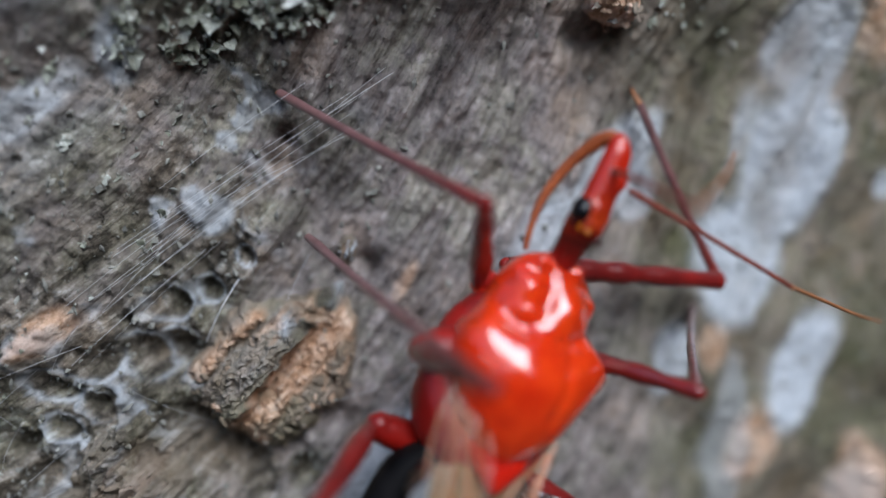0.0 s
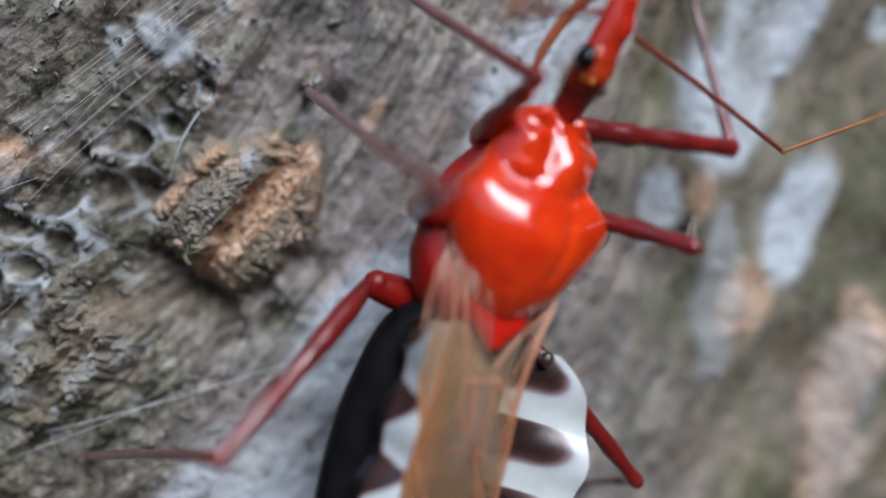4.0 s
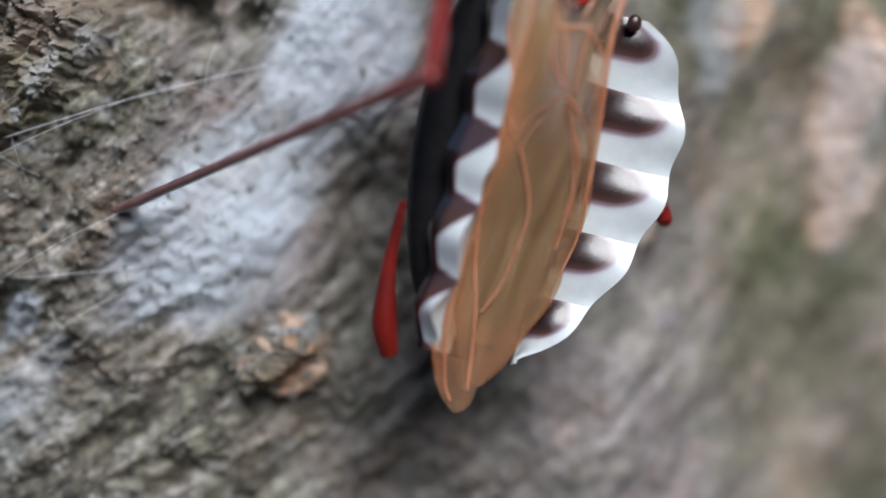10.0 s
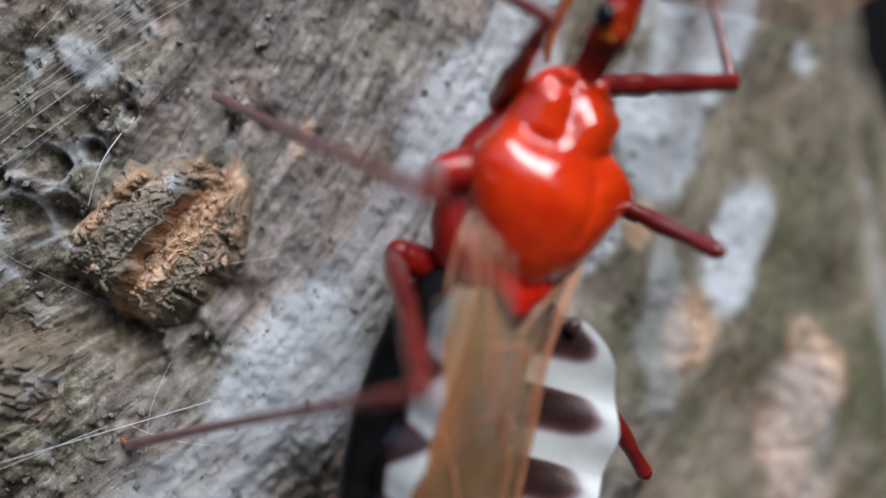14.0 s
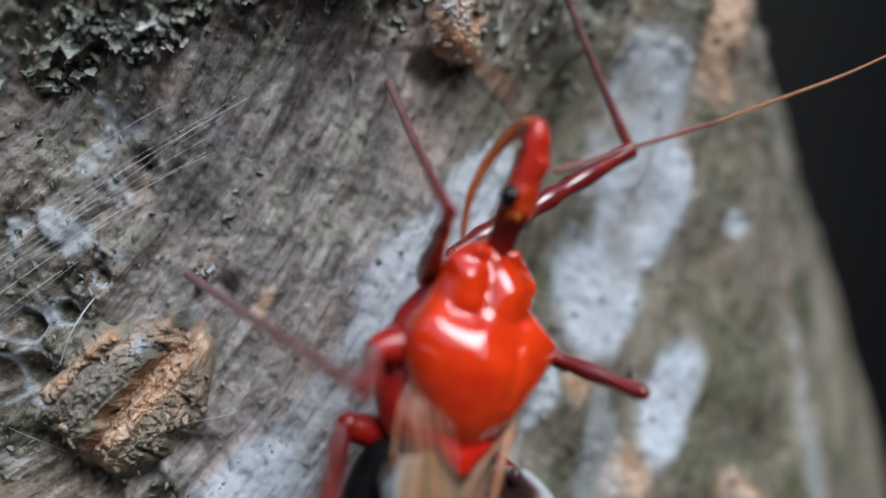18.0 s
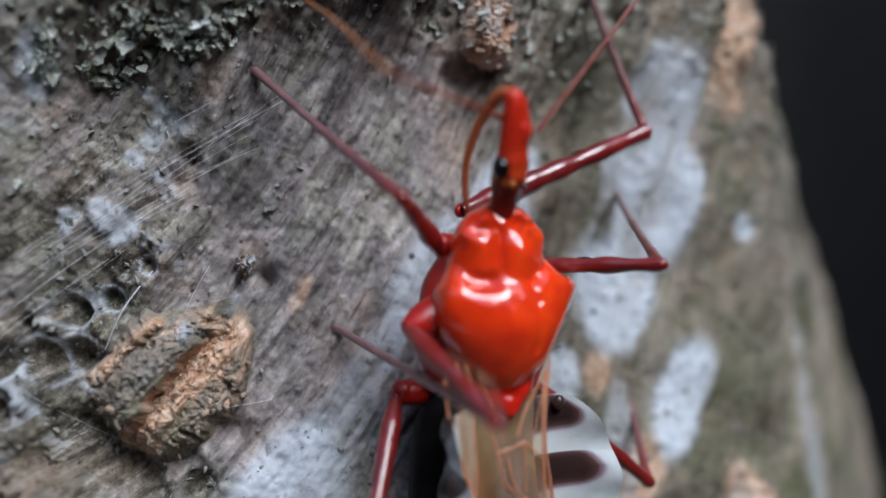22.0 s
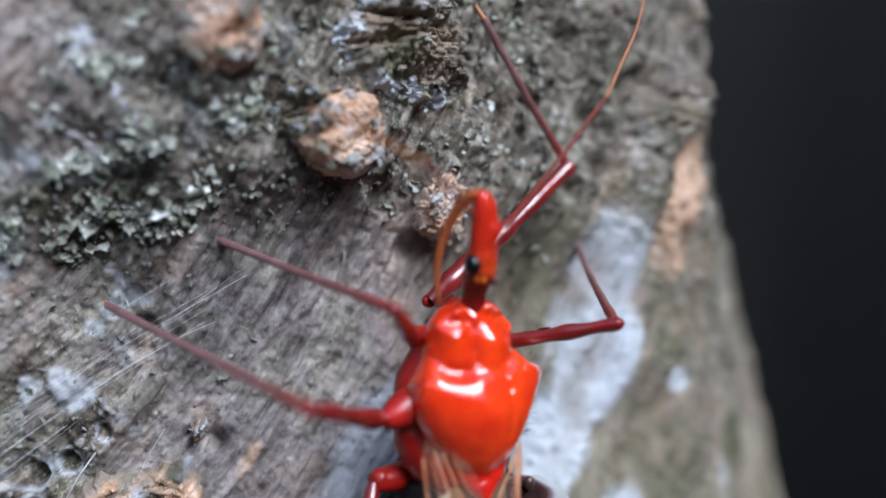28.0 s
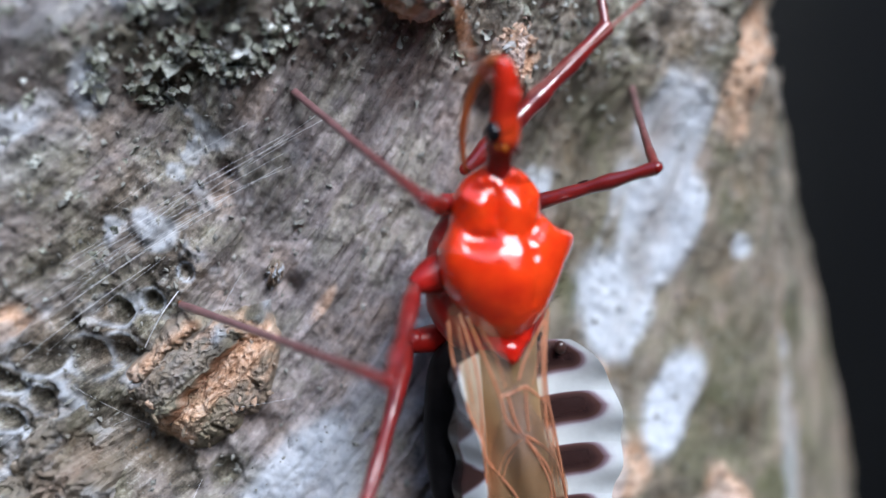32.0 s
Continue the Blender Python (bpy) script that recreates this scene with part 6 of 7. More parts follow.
    stride("mid_left", [
        (0.0, (-3.26, -4.10, 4.79), (-6.00, -1.37, -5.64)),
        (0.5, (-3.63, -3.76, 4.78), (-5.65, -1.19, -5.85)),
        (1.0, (-3.40, -3.94, 4.79), (-5.89, -1.34, -5.73)),
        (1.5, (-3.80, -3.65, 4.76), (-5.51, -1.23, -5.96)),
        (2.0, (-3.58, -3.89, 4.78), (-5.90, -1.14, -5.74)),
        (2.5, (-4.15, -3.50, 4.70), (-5.51, -0.96, -6.04)),
        (3.0, (-4.01, -3.77, 4.73), (-6.01, -1.19, -5.90)),
        (3.5, (-4.49, -3.41, 4.62), (-5.60, -1.28, -6.24)),
        (5.5, (-4.25, -3.74, 4.69), (-5.68, -0.40, -5.82)),
        (6.0, (-4.08, -3.92, 4.72), (-6.05, -0.46, -5.67)),
        (6.5, (-4.40, -3.71, 4.65), (-5.88, -0.47, -5.88)),
        (7.0, (-4.54, -3.65, 4.62), (-5.90, -0.86, -6.06)),
        (7.5, (-4.71, -3.56, 4.57), (-6.13, -0.74, -6.10)),
        (8.0, (-4.81, -3.54, 4.53), (-6.24, -0.68, -6.12)),
        (8.5, (-4.81, -3.60, 4.54), (-6.30, -0.82, -6.13)),
        (9.0, (-4.82, -3.64, 4.53), (-6.41, -0.96, -6.14)),
        (9.5, (-4.76, -3.73, 4.56), (-6.44, -1.00, -6.09)),
        (10.0, (-4.65, -3.84, 4.59), (-6.45, -1.10, -6.04)),
        (10.5, (-4.51, -3.98, 4.62), (-6.56, -1.22, -5.96)),
        (11.0, (-4.34, -4.12, 4.65), (-6.59, -1.16, -5.83)),
        (11.5, (-4.36, -4.18, 4.64), (-6.55, -1.49, -5.92)),
        (12.0, (-4.33, -4.26, 4.64), (-6.45, -2.07, -6.05)),
        (12.5, (-4.54, -4.22, 4.60), (-6.12, -2.25, -6.23)),
        (13.0, (-4.97, -4.09, 4.47), (-5.44, -2.64, -6.54)),
        (13.5, (-5.00, -4.37, 4.44), (-6.96, -2.96, -6.42)),
        (14.0, (-4.84, -4.70, 4.44), (-8.71, -3.31, -5.89)),
        (14.5, (-5.53, -4.59, 4.17), (-7.81, -2.96, -6.59)),
        (15.0, (-4.92, -4.75, 4.40), (-8.19, -3.21, -6.11)),
        (15.5, (-5.76, -4.53, 4.06), (-7.48, -3.02, -6.82)),
        (17.5, (-5.50, -4.42, 4.22), (-7.56, -2.37, -6.52)),
        (18.0, (-4.87, -4.57, 4.45), (-8.18, -2.53, -5.96)),
        (18.5, (-4.96, -4.41, 4.44), (-7.88, -2.72, -6.16)),
        (19.0, (-4.35, -4.46, 4.62), (-7.65, -2.76, -5.86)),
        (19.5, (-4.21, -4.74, 4.60), (-7.32, -2.10, -5.74)),
        (20.0, (-4.73, -4.76, 4.46), (-7.34, -2.08, -6.01)),
        (20.5, (-3.24, -5.26, 4.58), (-6.70, -3.37, -5.81)),
        (21.0, (-2.36, -5.34, 4.50), (-5.61, -4.56, -6.11)),
        (21.5, (-1.90, -5.55, 4.33), (-6.07, -4.05, -5.86)),
        (22.0, (-2.24, -5.75, 4.33), (-4.85, -4.05, -6.34)),
        (22.5, (-1.83, -5.63, 4.29), (-5.46, -3.96, -6.09)),
        (23.0, (-2.12, -5.52, 4.40), (-4.60, -4.89, -6.42)),
        (23.5, (-1.87, -5.47, 4.35), (-4.98, -4.53, -6.28)),
        (24.0, (-2.06, -5.54, 4.38), (-4.13, -4.85, -6.53)),
        (24.5, (-2.24, -5.41, 4.46), (-4.55, -3.79, -6.30)),
        (25.0, (-2.89, -5.29, 4.57), (-3.77, -4.02, -6.44)),
        (25.5, (-3.43, -4.84, 4.68), (-5.44, -2.85, -6.07)),
        (27.5, (-6.70, -2.49, 3.27), (-10.41, -0.56, -7.03)),
        (28.0, (-7.05, -2.16, 2.78), (-11.14, 0.45, -7.23)),
        (28.5, (-7.66, -2.76, 2.20), (-12.53, -0.81, -7.60)),
        (29.0, (-8.15, -3.37, 1.41), (-13.96, -2.10, -7.98)),
        (29.5, (-7.96, -3.73, 1.85), (-13.62, -2.31, -7.62)),
        (30.0, (-7.73, -4.08, 2.24), (-13.20, -2.42, -7.29)),
        (30.5, (-7.48, -4.27, 2.58), (-12.97, -2.46, -6.91)),
        (31.0, (-7.15, -4.44, 2.97), (-12.82, -2.42, -6.38)),
        (31.5, (-6.44, -5.05, 3.48), (-11.80, -3.53, -6.15)),
        (32.0, (-5.40, -5.68, 3.91), (-11.11, -4.42, -5.55)),
    ])
    stride("hind_left", [
        (0.0, (-6.19, -9.79, 2.79), (-8.28, -12.88, -9.03)),
        (0.5, (-6.63, -9.80, 2.48), (-8.24, -13.42, -9.27)),
        (1.0, (-6.43, -9.64, 2.74), (-8.43, -12.80, -9.08)),
        (1.5, (-6.87, -9.58, 2.45), (-7.71, -12.98, -9.45)),
        (2.0, (-6.56, -9.31, 2.86), (-6.67, -12.19, -9.20)),
        (2.5, (-7.03, -10.44, 1.49), (-6.63, -13.36, -10.55)),
        (3.0, (-6.90, -11.01, 0.81), (-6.98, -14.11, -11.20)),
        (3.5, (-6.30, -11.49, 0.67), (-7.31, -15.23, -11.11)),
        (5.5, (-7.14, -11.16, 0.14), (-11.29, -18.15, -9.22)),
        (6.0, (-7.31, -11.21, -0.34), (-12.33, -18.80, -8.76)),
        (6.5, (-6.64, -10.97, 1.18), (-11.68, -18.35, -7.42)),
        (7.0, (-6.50, -10.93, 1.34), (-11.74, -18.79, -6.69)),
        (7.5, (-6.14, -10.67, 2.03), (-11.19, -17.90, -6.69)),
        (8.0, (-5.57, -10.28, 2.73), (-10.67, -17.02, -6.35)),
        (8.5, (-5.17, -10.41, 2.82), (-10.68, -16.04, -6.76)),
        (9.0, (-4.86, -10.43, 2.93), (-10.40, -16.00, -6.66)),
        (9.5, (-4.42, -10.84, 2.71), (-10.58, -15.98, -6.74)),
        (10.0, (-4.52, -10.27, 3.17), (-9.96, -15.57, -6.63)),
        (10.5, (-3.98, -10.45, 3.15), (-9.99, -15.36, -6.52)),
        (11.0, (-4.12, -9.76, 3.62), (-9.48, -14.79, -6.37)),
        (11.5, (-3.47, -9.73, 3.71), (-9.23, -14.63, -6.12)),
        (12.0, (-3.68, -9.06, 4.05), (-8.84, -14.58, -5.78)),
        (12.5, (-2.95, -8.86, 4.15), (-8.52, -14.23, -5.54)),
        (13.0, (-3.18, -8.10, 4.43), (-7.47, -13.57, -5.84)),
        (13.5, (-2.85, -8.90, 4.13), (-8.26, -14.17, -5.70)),
        (14.0, (-3.52, -8.99, 4.09), (-8.10, -14.38, -6.10)),
        (14.5, (-4.20, -10.22, 3.29), (-9.03, -14.98, -7.09)),
        (15.0, (-4.94, -9.39, 3.63), (-7.68, -14.60, -7.28)),
        (15.5, (-4.43, -10.21, 3.24), (-8.71, -14.83, -7.44)),
        (17.5, (-4.73, -9.49, 3.64), (-9.50, -13.78, -6.97)),
        (18.0, (-5.16, -8.42, 3.99), (-9.23, -13.52, -6.55)),
        (18.5, (-5.49, -9.26, 3.51), (-10.58, -14.17, -6.67)),
        (19.0, (-5.57, -9.22, 3.49), (-11.43, -14.45, -6.11)),
        (19.5, (-5.45, -8.57, 3.84), (-11.70, -13.52, -5.66)),
        (20.0, (-5.31, -7.67, 4.16), (-11.99, -12.57, -5.06)),
        (20.5, (-5.26, -9.67, 3.36), (-14.25, -12.88, -4.56)),
        (21.0, (-5.29, -10.83, 2.39), (-14.95, -13.10, -5.04)),
        (21.5, (-5.51, -11.26, 1.76), (-15.72, -13.13, -5.02)),
        (22.0, (-5.79, -11.25, 1.58), (-16.15, -13.28, -4.93)),
        (22.5, (-6.11, -11.44, 1.02), (-16.25, -13.14, -5.91)),
        (23.0, (-6.48, -11.42, 0.66), (-16.33, -13.19, -6.67)),
        (23.5, (-6.58, -11.17, 0.97), (-16.23, -13.21, -6.55)),
        (24.0, (-6.83, -10.54, 1.57), (-15.93, -13.45, -6.33)),
        (24.5, (-6.59, -10.86, 1.43), (-15.98, -13.66, -6.17)),
        (25.0, (-6.50, -10.67, 1.72), (-15.64, -14.23, -5.86)),
        (25.5, (-6.20, -11.31, 1.15), (-15.79, -14.59, -6.00)),
        (27.5, (-5.89, -12.08, -0.19), (-15.27, -16.50, -6.99)),
        (28.0, (-5.82, -12.13, 0.18), (-14.86, -16.83, -6.89)),
        (28.5, (-5.72, -12.24, -0.52), (-15.45, -17.19, -6.40)),
        (29.0, (-5.77, -12.31, -1.03), (-15.90, -17.50, -5.94)),
        (29.5, (-5.74, -12.24, -0.54), (-15.54, -18.07, -5.42)),
        (30.0, (-5.70, -12.12, 0.02), (-15.39, -18.34, -4.60)),
        (30.5, (-5.71, -12.05, 0.12), (-15.39, -18.36, -4.38)),
        (31.0, (-5.78, -12.11, 0.50), (-15.57, -18.24, -4.00)),
        (31.5, (-5.94, -11.27, 1.45), (-15.27, -17.67, -3.62)),
        (32.0, (-6.24, -10.16, 2.50), (-15.14, -16.75, -3.07)),
    ])
    stride("fore_right", [
        (0.0, (8.11, 2.20, -3.00), (2.92, 6.90, -3.24)),
        (0.5, (8.12, 2.14, -3.02), (2.76, 6.66, -3.55)),
        (1.0, (8.18, 1.97, -3.03), (2.76, 6.41, -3.24)),
        (1.5, (8.17, 1.94, -2.98), (2.76, 6.39, -3.56)),
        (2.0, (8.21, 1.85, -2.94), (2.94, 6.46, -3.18)),
        (2.5, (8.16, 1.97, -2.87), (3.05, 6.73, -3.69)),
        (3.0, (8.16, 2.01, -2.79), (3.25, 6.85, -3.97)),
        (3.5, (8.18, 1.88, -2.73), (3.94, 7.22, -4.45)),
        (5.5, (8.11, 2.14, -2.70), (7.61, 8.85, -4.71)),
        (6.0, (8.01, 2.45, -2.87), (7.07, 9.07, -5.03)),
        (6.5, (8.01, 2.50, -2.96), (8.18, 9.16, -5.22)),
        (7.0, (8.00, 2.51, -3.00), (7.40, 9.04, -5.53)),
        (7.5, (7.97, 2.61, -3.15), (6.81, 9.04, -5.74)),
        (8.0, (7.94, 2.70, -3.30), (6.37, 9.07, -5.83)),
        (8.5, (7.90, 2.78, -3.43), (5.70, 9.02, -5.83)),
        (9.0, (7.87, 2.86, -3.56), (5.16, 8.94, -5.84)),
        (9.5, (7.88, 2.82, -3.58), (5.19, 9.02, -5.51)),
        (10.0, (7.91, 2.75, -3.58), (5.27, 9.04, -5.27)),
        (10.5, (7.93, 2.68, -3.58), (5.19, 9.01, -4.98)),
        (11.0, (7.93, 2.67, -3.62), (5.45, 9.19, -4.55)),
        (11.5, (7.90, 2.73, -3.70), (5.07, 8.95, -5.36)),
        (12.0, (7.90, 2.72, -3.73), (4.82, 8.57, -6.12)),
        (12.5, (7.87, 2.78, -3.83), (4.94, 8.72, -6.19)),
        (13.0, (7.85, 2.81, -3.91), (4.92, 8.78, -6.21)),
        (13.5, (7.82, 2.86, -4.01), (4.98, 8.92, -6.17)),
        (14.0, (7.79, 2.91, -4.10), (5.15, 9.14, -6.04)),
        (14.5, (7.85, 2.79, -4.04), (5.70, 9.28, -5.66)),
        (15.0, (7.95, 2.54, -3.86), (5.90, 9.07, -5.43)),
        (15.5, (7.82, 2.77, -4.20), (5.65, 9.29, -5.63)),
        (17.5, (7.00, 4.52, -3.87), (4.33, 11.01, -4.73)),
        (18.0, (6.47, 5.25, -3.65), (2.53, 11.04, -4.35)),
        (18.5, (6.83, 4.75, -3.87), (1.96, 9.79, -3.20)),
        (19.0, (7.30, 4.00, -3.99), (3.22, 9.74, -3.24)),
        (19.5, (7.47, 3.70, -3.84), (4.78, 10.16, -4.51)),
        (20.0, (7.71, 3.24, -3.65), (5.80, 9.97, -4.41)),
        (20.5, (7.77, 3.10, -3.59), (6.18, 9.84, -4.81)),
        (21.0, (7.80, 3.06, -3.40), (6.63, 9.85, -4.82)),
        (21.5, (7.89, 2.83, -3.38), (6.23, 9.46, -5.02)),
        (22.0, (7.98, 2.56, -3.33), (6.29, 9.12, -5.21)),
        (22.5, (7.96, 2.66, -3.05), (6.19, 9.22, -4.85)),
        (23.0, (7.95, 2.65, -2.69), (6.18, 9.16, -4.67)),
        (23.5, (8.03, 2.42, -2.75), (6.29, 8.96, -4.65)),
        (24.0, (8.10, 2.17, -2.77), (6.01, 8.60, -4.66)),
        (24.5, (7.80, 3.07, -3.04), (6.18, 9.57, -5.17)),
        (25.0, (7.57, 3.60, -3.05), (6.83, 10.32, -5.04)),
        (25.5, (7.40, 3.92, -3.20), (5.41, 10.50, -4.66)),
        (27.5, (6.97, 4.60, -3.44), (3.08, 10.41, -4.09)),
        (28.0, (6.86, 4.76, -3.50), (3.10, 10.73, -3.44)),
        (28.5, (6.98, 4.58, -3.51), (3.29, 10.57, -3.52)),
        (29.0, (7.13, 4.35, -3.51), (4.27, 10.73, -4.44)),
        (29.5, (7.12, 4.38, -3.27), (4.79, 10.89, -4.57)),
        (30.0, (6.83, 4.79, -3.29), (4.79, 11.32, -4.87)),
        (30.5, (6.85, 4.78, -3.37), (6.37, 11.46, -5.51)),
        (31.0, (6.60, 5.01, -3.95), (4.98, 11.69, -5.39)),
        (31.5, (6.75, 4.88, -3.77), (7.65, 11.63, -5.50)),
        (32.0, (6.68, 4.87, -4.16), (7.02, 11.59, -6.17)),
    ])
    stride("mid_right", [
        (0.0, (4.21, -2.31, 2.53), (9.00, 1.44, -5.23)),
        (0.5, (4.05, -2.47, 2.61), (9.23, 1.09, -4.99)),
        (1.0, (4.24, -2.48, 2.51), (9.29, 0.59, -5.38)),
        (1.5, (4.40, -2.69, 2.38), (10.32, -0.06, -5.06)),
        (2.0, (4.87, -2.81, 2.08), (11.04, -0.85, -5.36)),
        (2.5, (4.17, -2.58, 2.53), (10.46, -0.74, -4.84)),
        (3.0, (3.51, -2.33, 2.89), (9.83, -0.91, -4.56)),
        (3.5, (3.59, -2.37, 2.86), (9.53, -0.57, -4.81)),
        (5.5, (3.81, -2.53, 2.74), (9.41, 0.35, -4.85)),
        (6.0, (3.94, -2.55, 2.68), (9.07, -0.01, -5.35)),
        (6.5, (3.97, -2.60, 2.65), (9.23, 0.13, -5.24)),
        (7.0, (4.01, -2.66, 2.62), (9.32, -0.33, -5.36)),
        (7.5, (4.36, -2.66, 2.41), (9.09, -0.20, -5.89)),
        (8.0, (4.67, -2.67, 2.20), (9.06, -0.07, -6.24)),
        (8.5, (4.89, -2.71, 2.02), (9.18, 0.21, -6.37)),
        (9.0, (5.11, -2.74, 1.84), (9.24, 0.48, -6.52)),
        (9.5, (5.23, -2.82, 1.73), (9.55, 0.49, -6.49)),
        (10.0, (5.33, -2.90, 1.63), (9.91, 0.42, -6.45)),
        (10.5, (5.40, -3.00, 1.55), (10.22, 0.40, -6.35)),
        (11.0, (5.49, -3.08, 1.46), (10.57, 0.58, -6.16)),
        (11.5, (5.41, -3.28, 1.50), (10.26, -0.24, -6.53)),
        (12.0, (5.21, -3.51, 1.61), (10.19, -1.19, -6.59)),
        (12.5, (5.14, -3.46, 1.70), (9.87, -1.47, -6.73)),
        (13.0, (4.88, -3.44, 1.91), (10.00, -1.58, -6.32)),
        (13.5, (4.80, -3.48, 1.98), (9.73, -1.84, -6.41)),
        (14.0, (4.45, -3.54, 2.19), (9.88, -1.80, -5.86)),
        (14.5, (4.65, -3.54, 2.08), (9.77, -1.77, -6.17)),
        (15.0, (4.55, -3.58, 2.13), (10.19, -2.14, -5.83)),
        (15.5, (4.69, -3.55, 2.05), (9.90, -2.32, -6.23)),
        (17.5, (4.84, -3.47, 1.95), (10.11, -2.25, -6.30)),
        (18.0, (4.83, -3.45, 1.95), (10.23, -2.57, -6.26)),
        (18.5, (4.97, -3.39, 1.86), (9.87, -3.12, -6.69)),
        (19.0, (5.14, -3.32, 1.73), (10.08, -3.60, -6.81)),
        (19.5, (4.91, -3.65, 1.85), (10.06, -3.88, -6.56)),
        (20.0, (4.54, -3.96, 2.03), (9.21, -4.48, -6.64)),
        (20.5, (5.71, -3.57, 1.14), (10.45, -3.57, -7.51)),
        (21.0, (5.92, -2.73, 1.08), (10.95, -2.47, -7.40)),
        (21.5, (5.35, -2.37, 1.66), (9.94, -0.91, -6.95)),
        (22.0, (5.08, -1.94, 1.90), (8.65, 0.53, -6.94)),
        (22.5, (4.75, -1.44, 2.10), (8.95, 1.41, -6.35)),
        (23.0, (4.36, -0.94, 2.27), (9.22, 1.94, -5.81)),
        (23.5, (4.35, -0.32, 2.13), (8.99, 2.53, -6.09)),
        (24.0, (4.02, 0.13, 2.15), (9.18, 3.18, -5.68)),
        (24.5, (4.47, 0.14, 1.88), (9.10, 3.10, -6.31)),
        (25.0, (4.57, -0.06, 1.87), (9.62, 2.67, -6.16)),
        (25.5, (4.74, -0.16, 1.79), (9.45, 2.63, -6.41)),
        (27.5, (4.84, -0.88, 1.93), (8.62, 2.00, -6.71)),
        (28.0, (4.93, -1.02, 1.89), (8.96, 2.17, -6.53)),
        (28.5, (5.20, -0.93, 1.63), (9.14, 2.55, -6.71)),
        (29.0, (5.48, -0.82, 1.35), (9.14, 2.91, -7.01)),
        (29.5, (5.43, -0.64, 1.34), (9.14, 2.99, -7.04)),
        (30.0, (5.38, -0.44, 1.31), (9.16, 3.15, -7.06)),
        (30.5, (5.45, -0.40, 1.23), (8.95, 3.28, -7.22)),
        (31.0, (5.44, -0.43, 1.23), (9.03, 3.53, -7.06)),
        (31.5, (5.77, -0.41, 0.89), (9.23, 3.37, -7.53)),
        (32.0, (6.05, -0.40, 0.56), (9.60, 3.40, -7.82)),
    ])
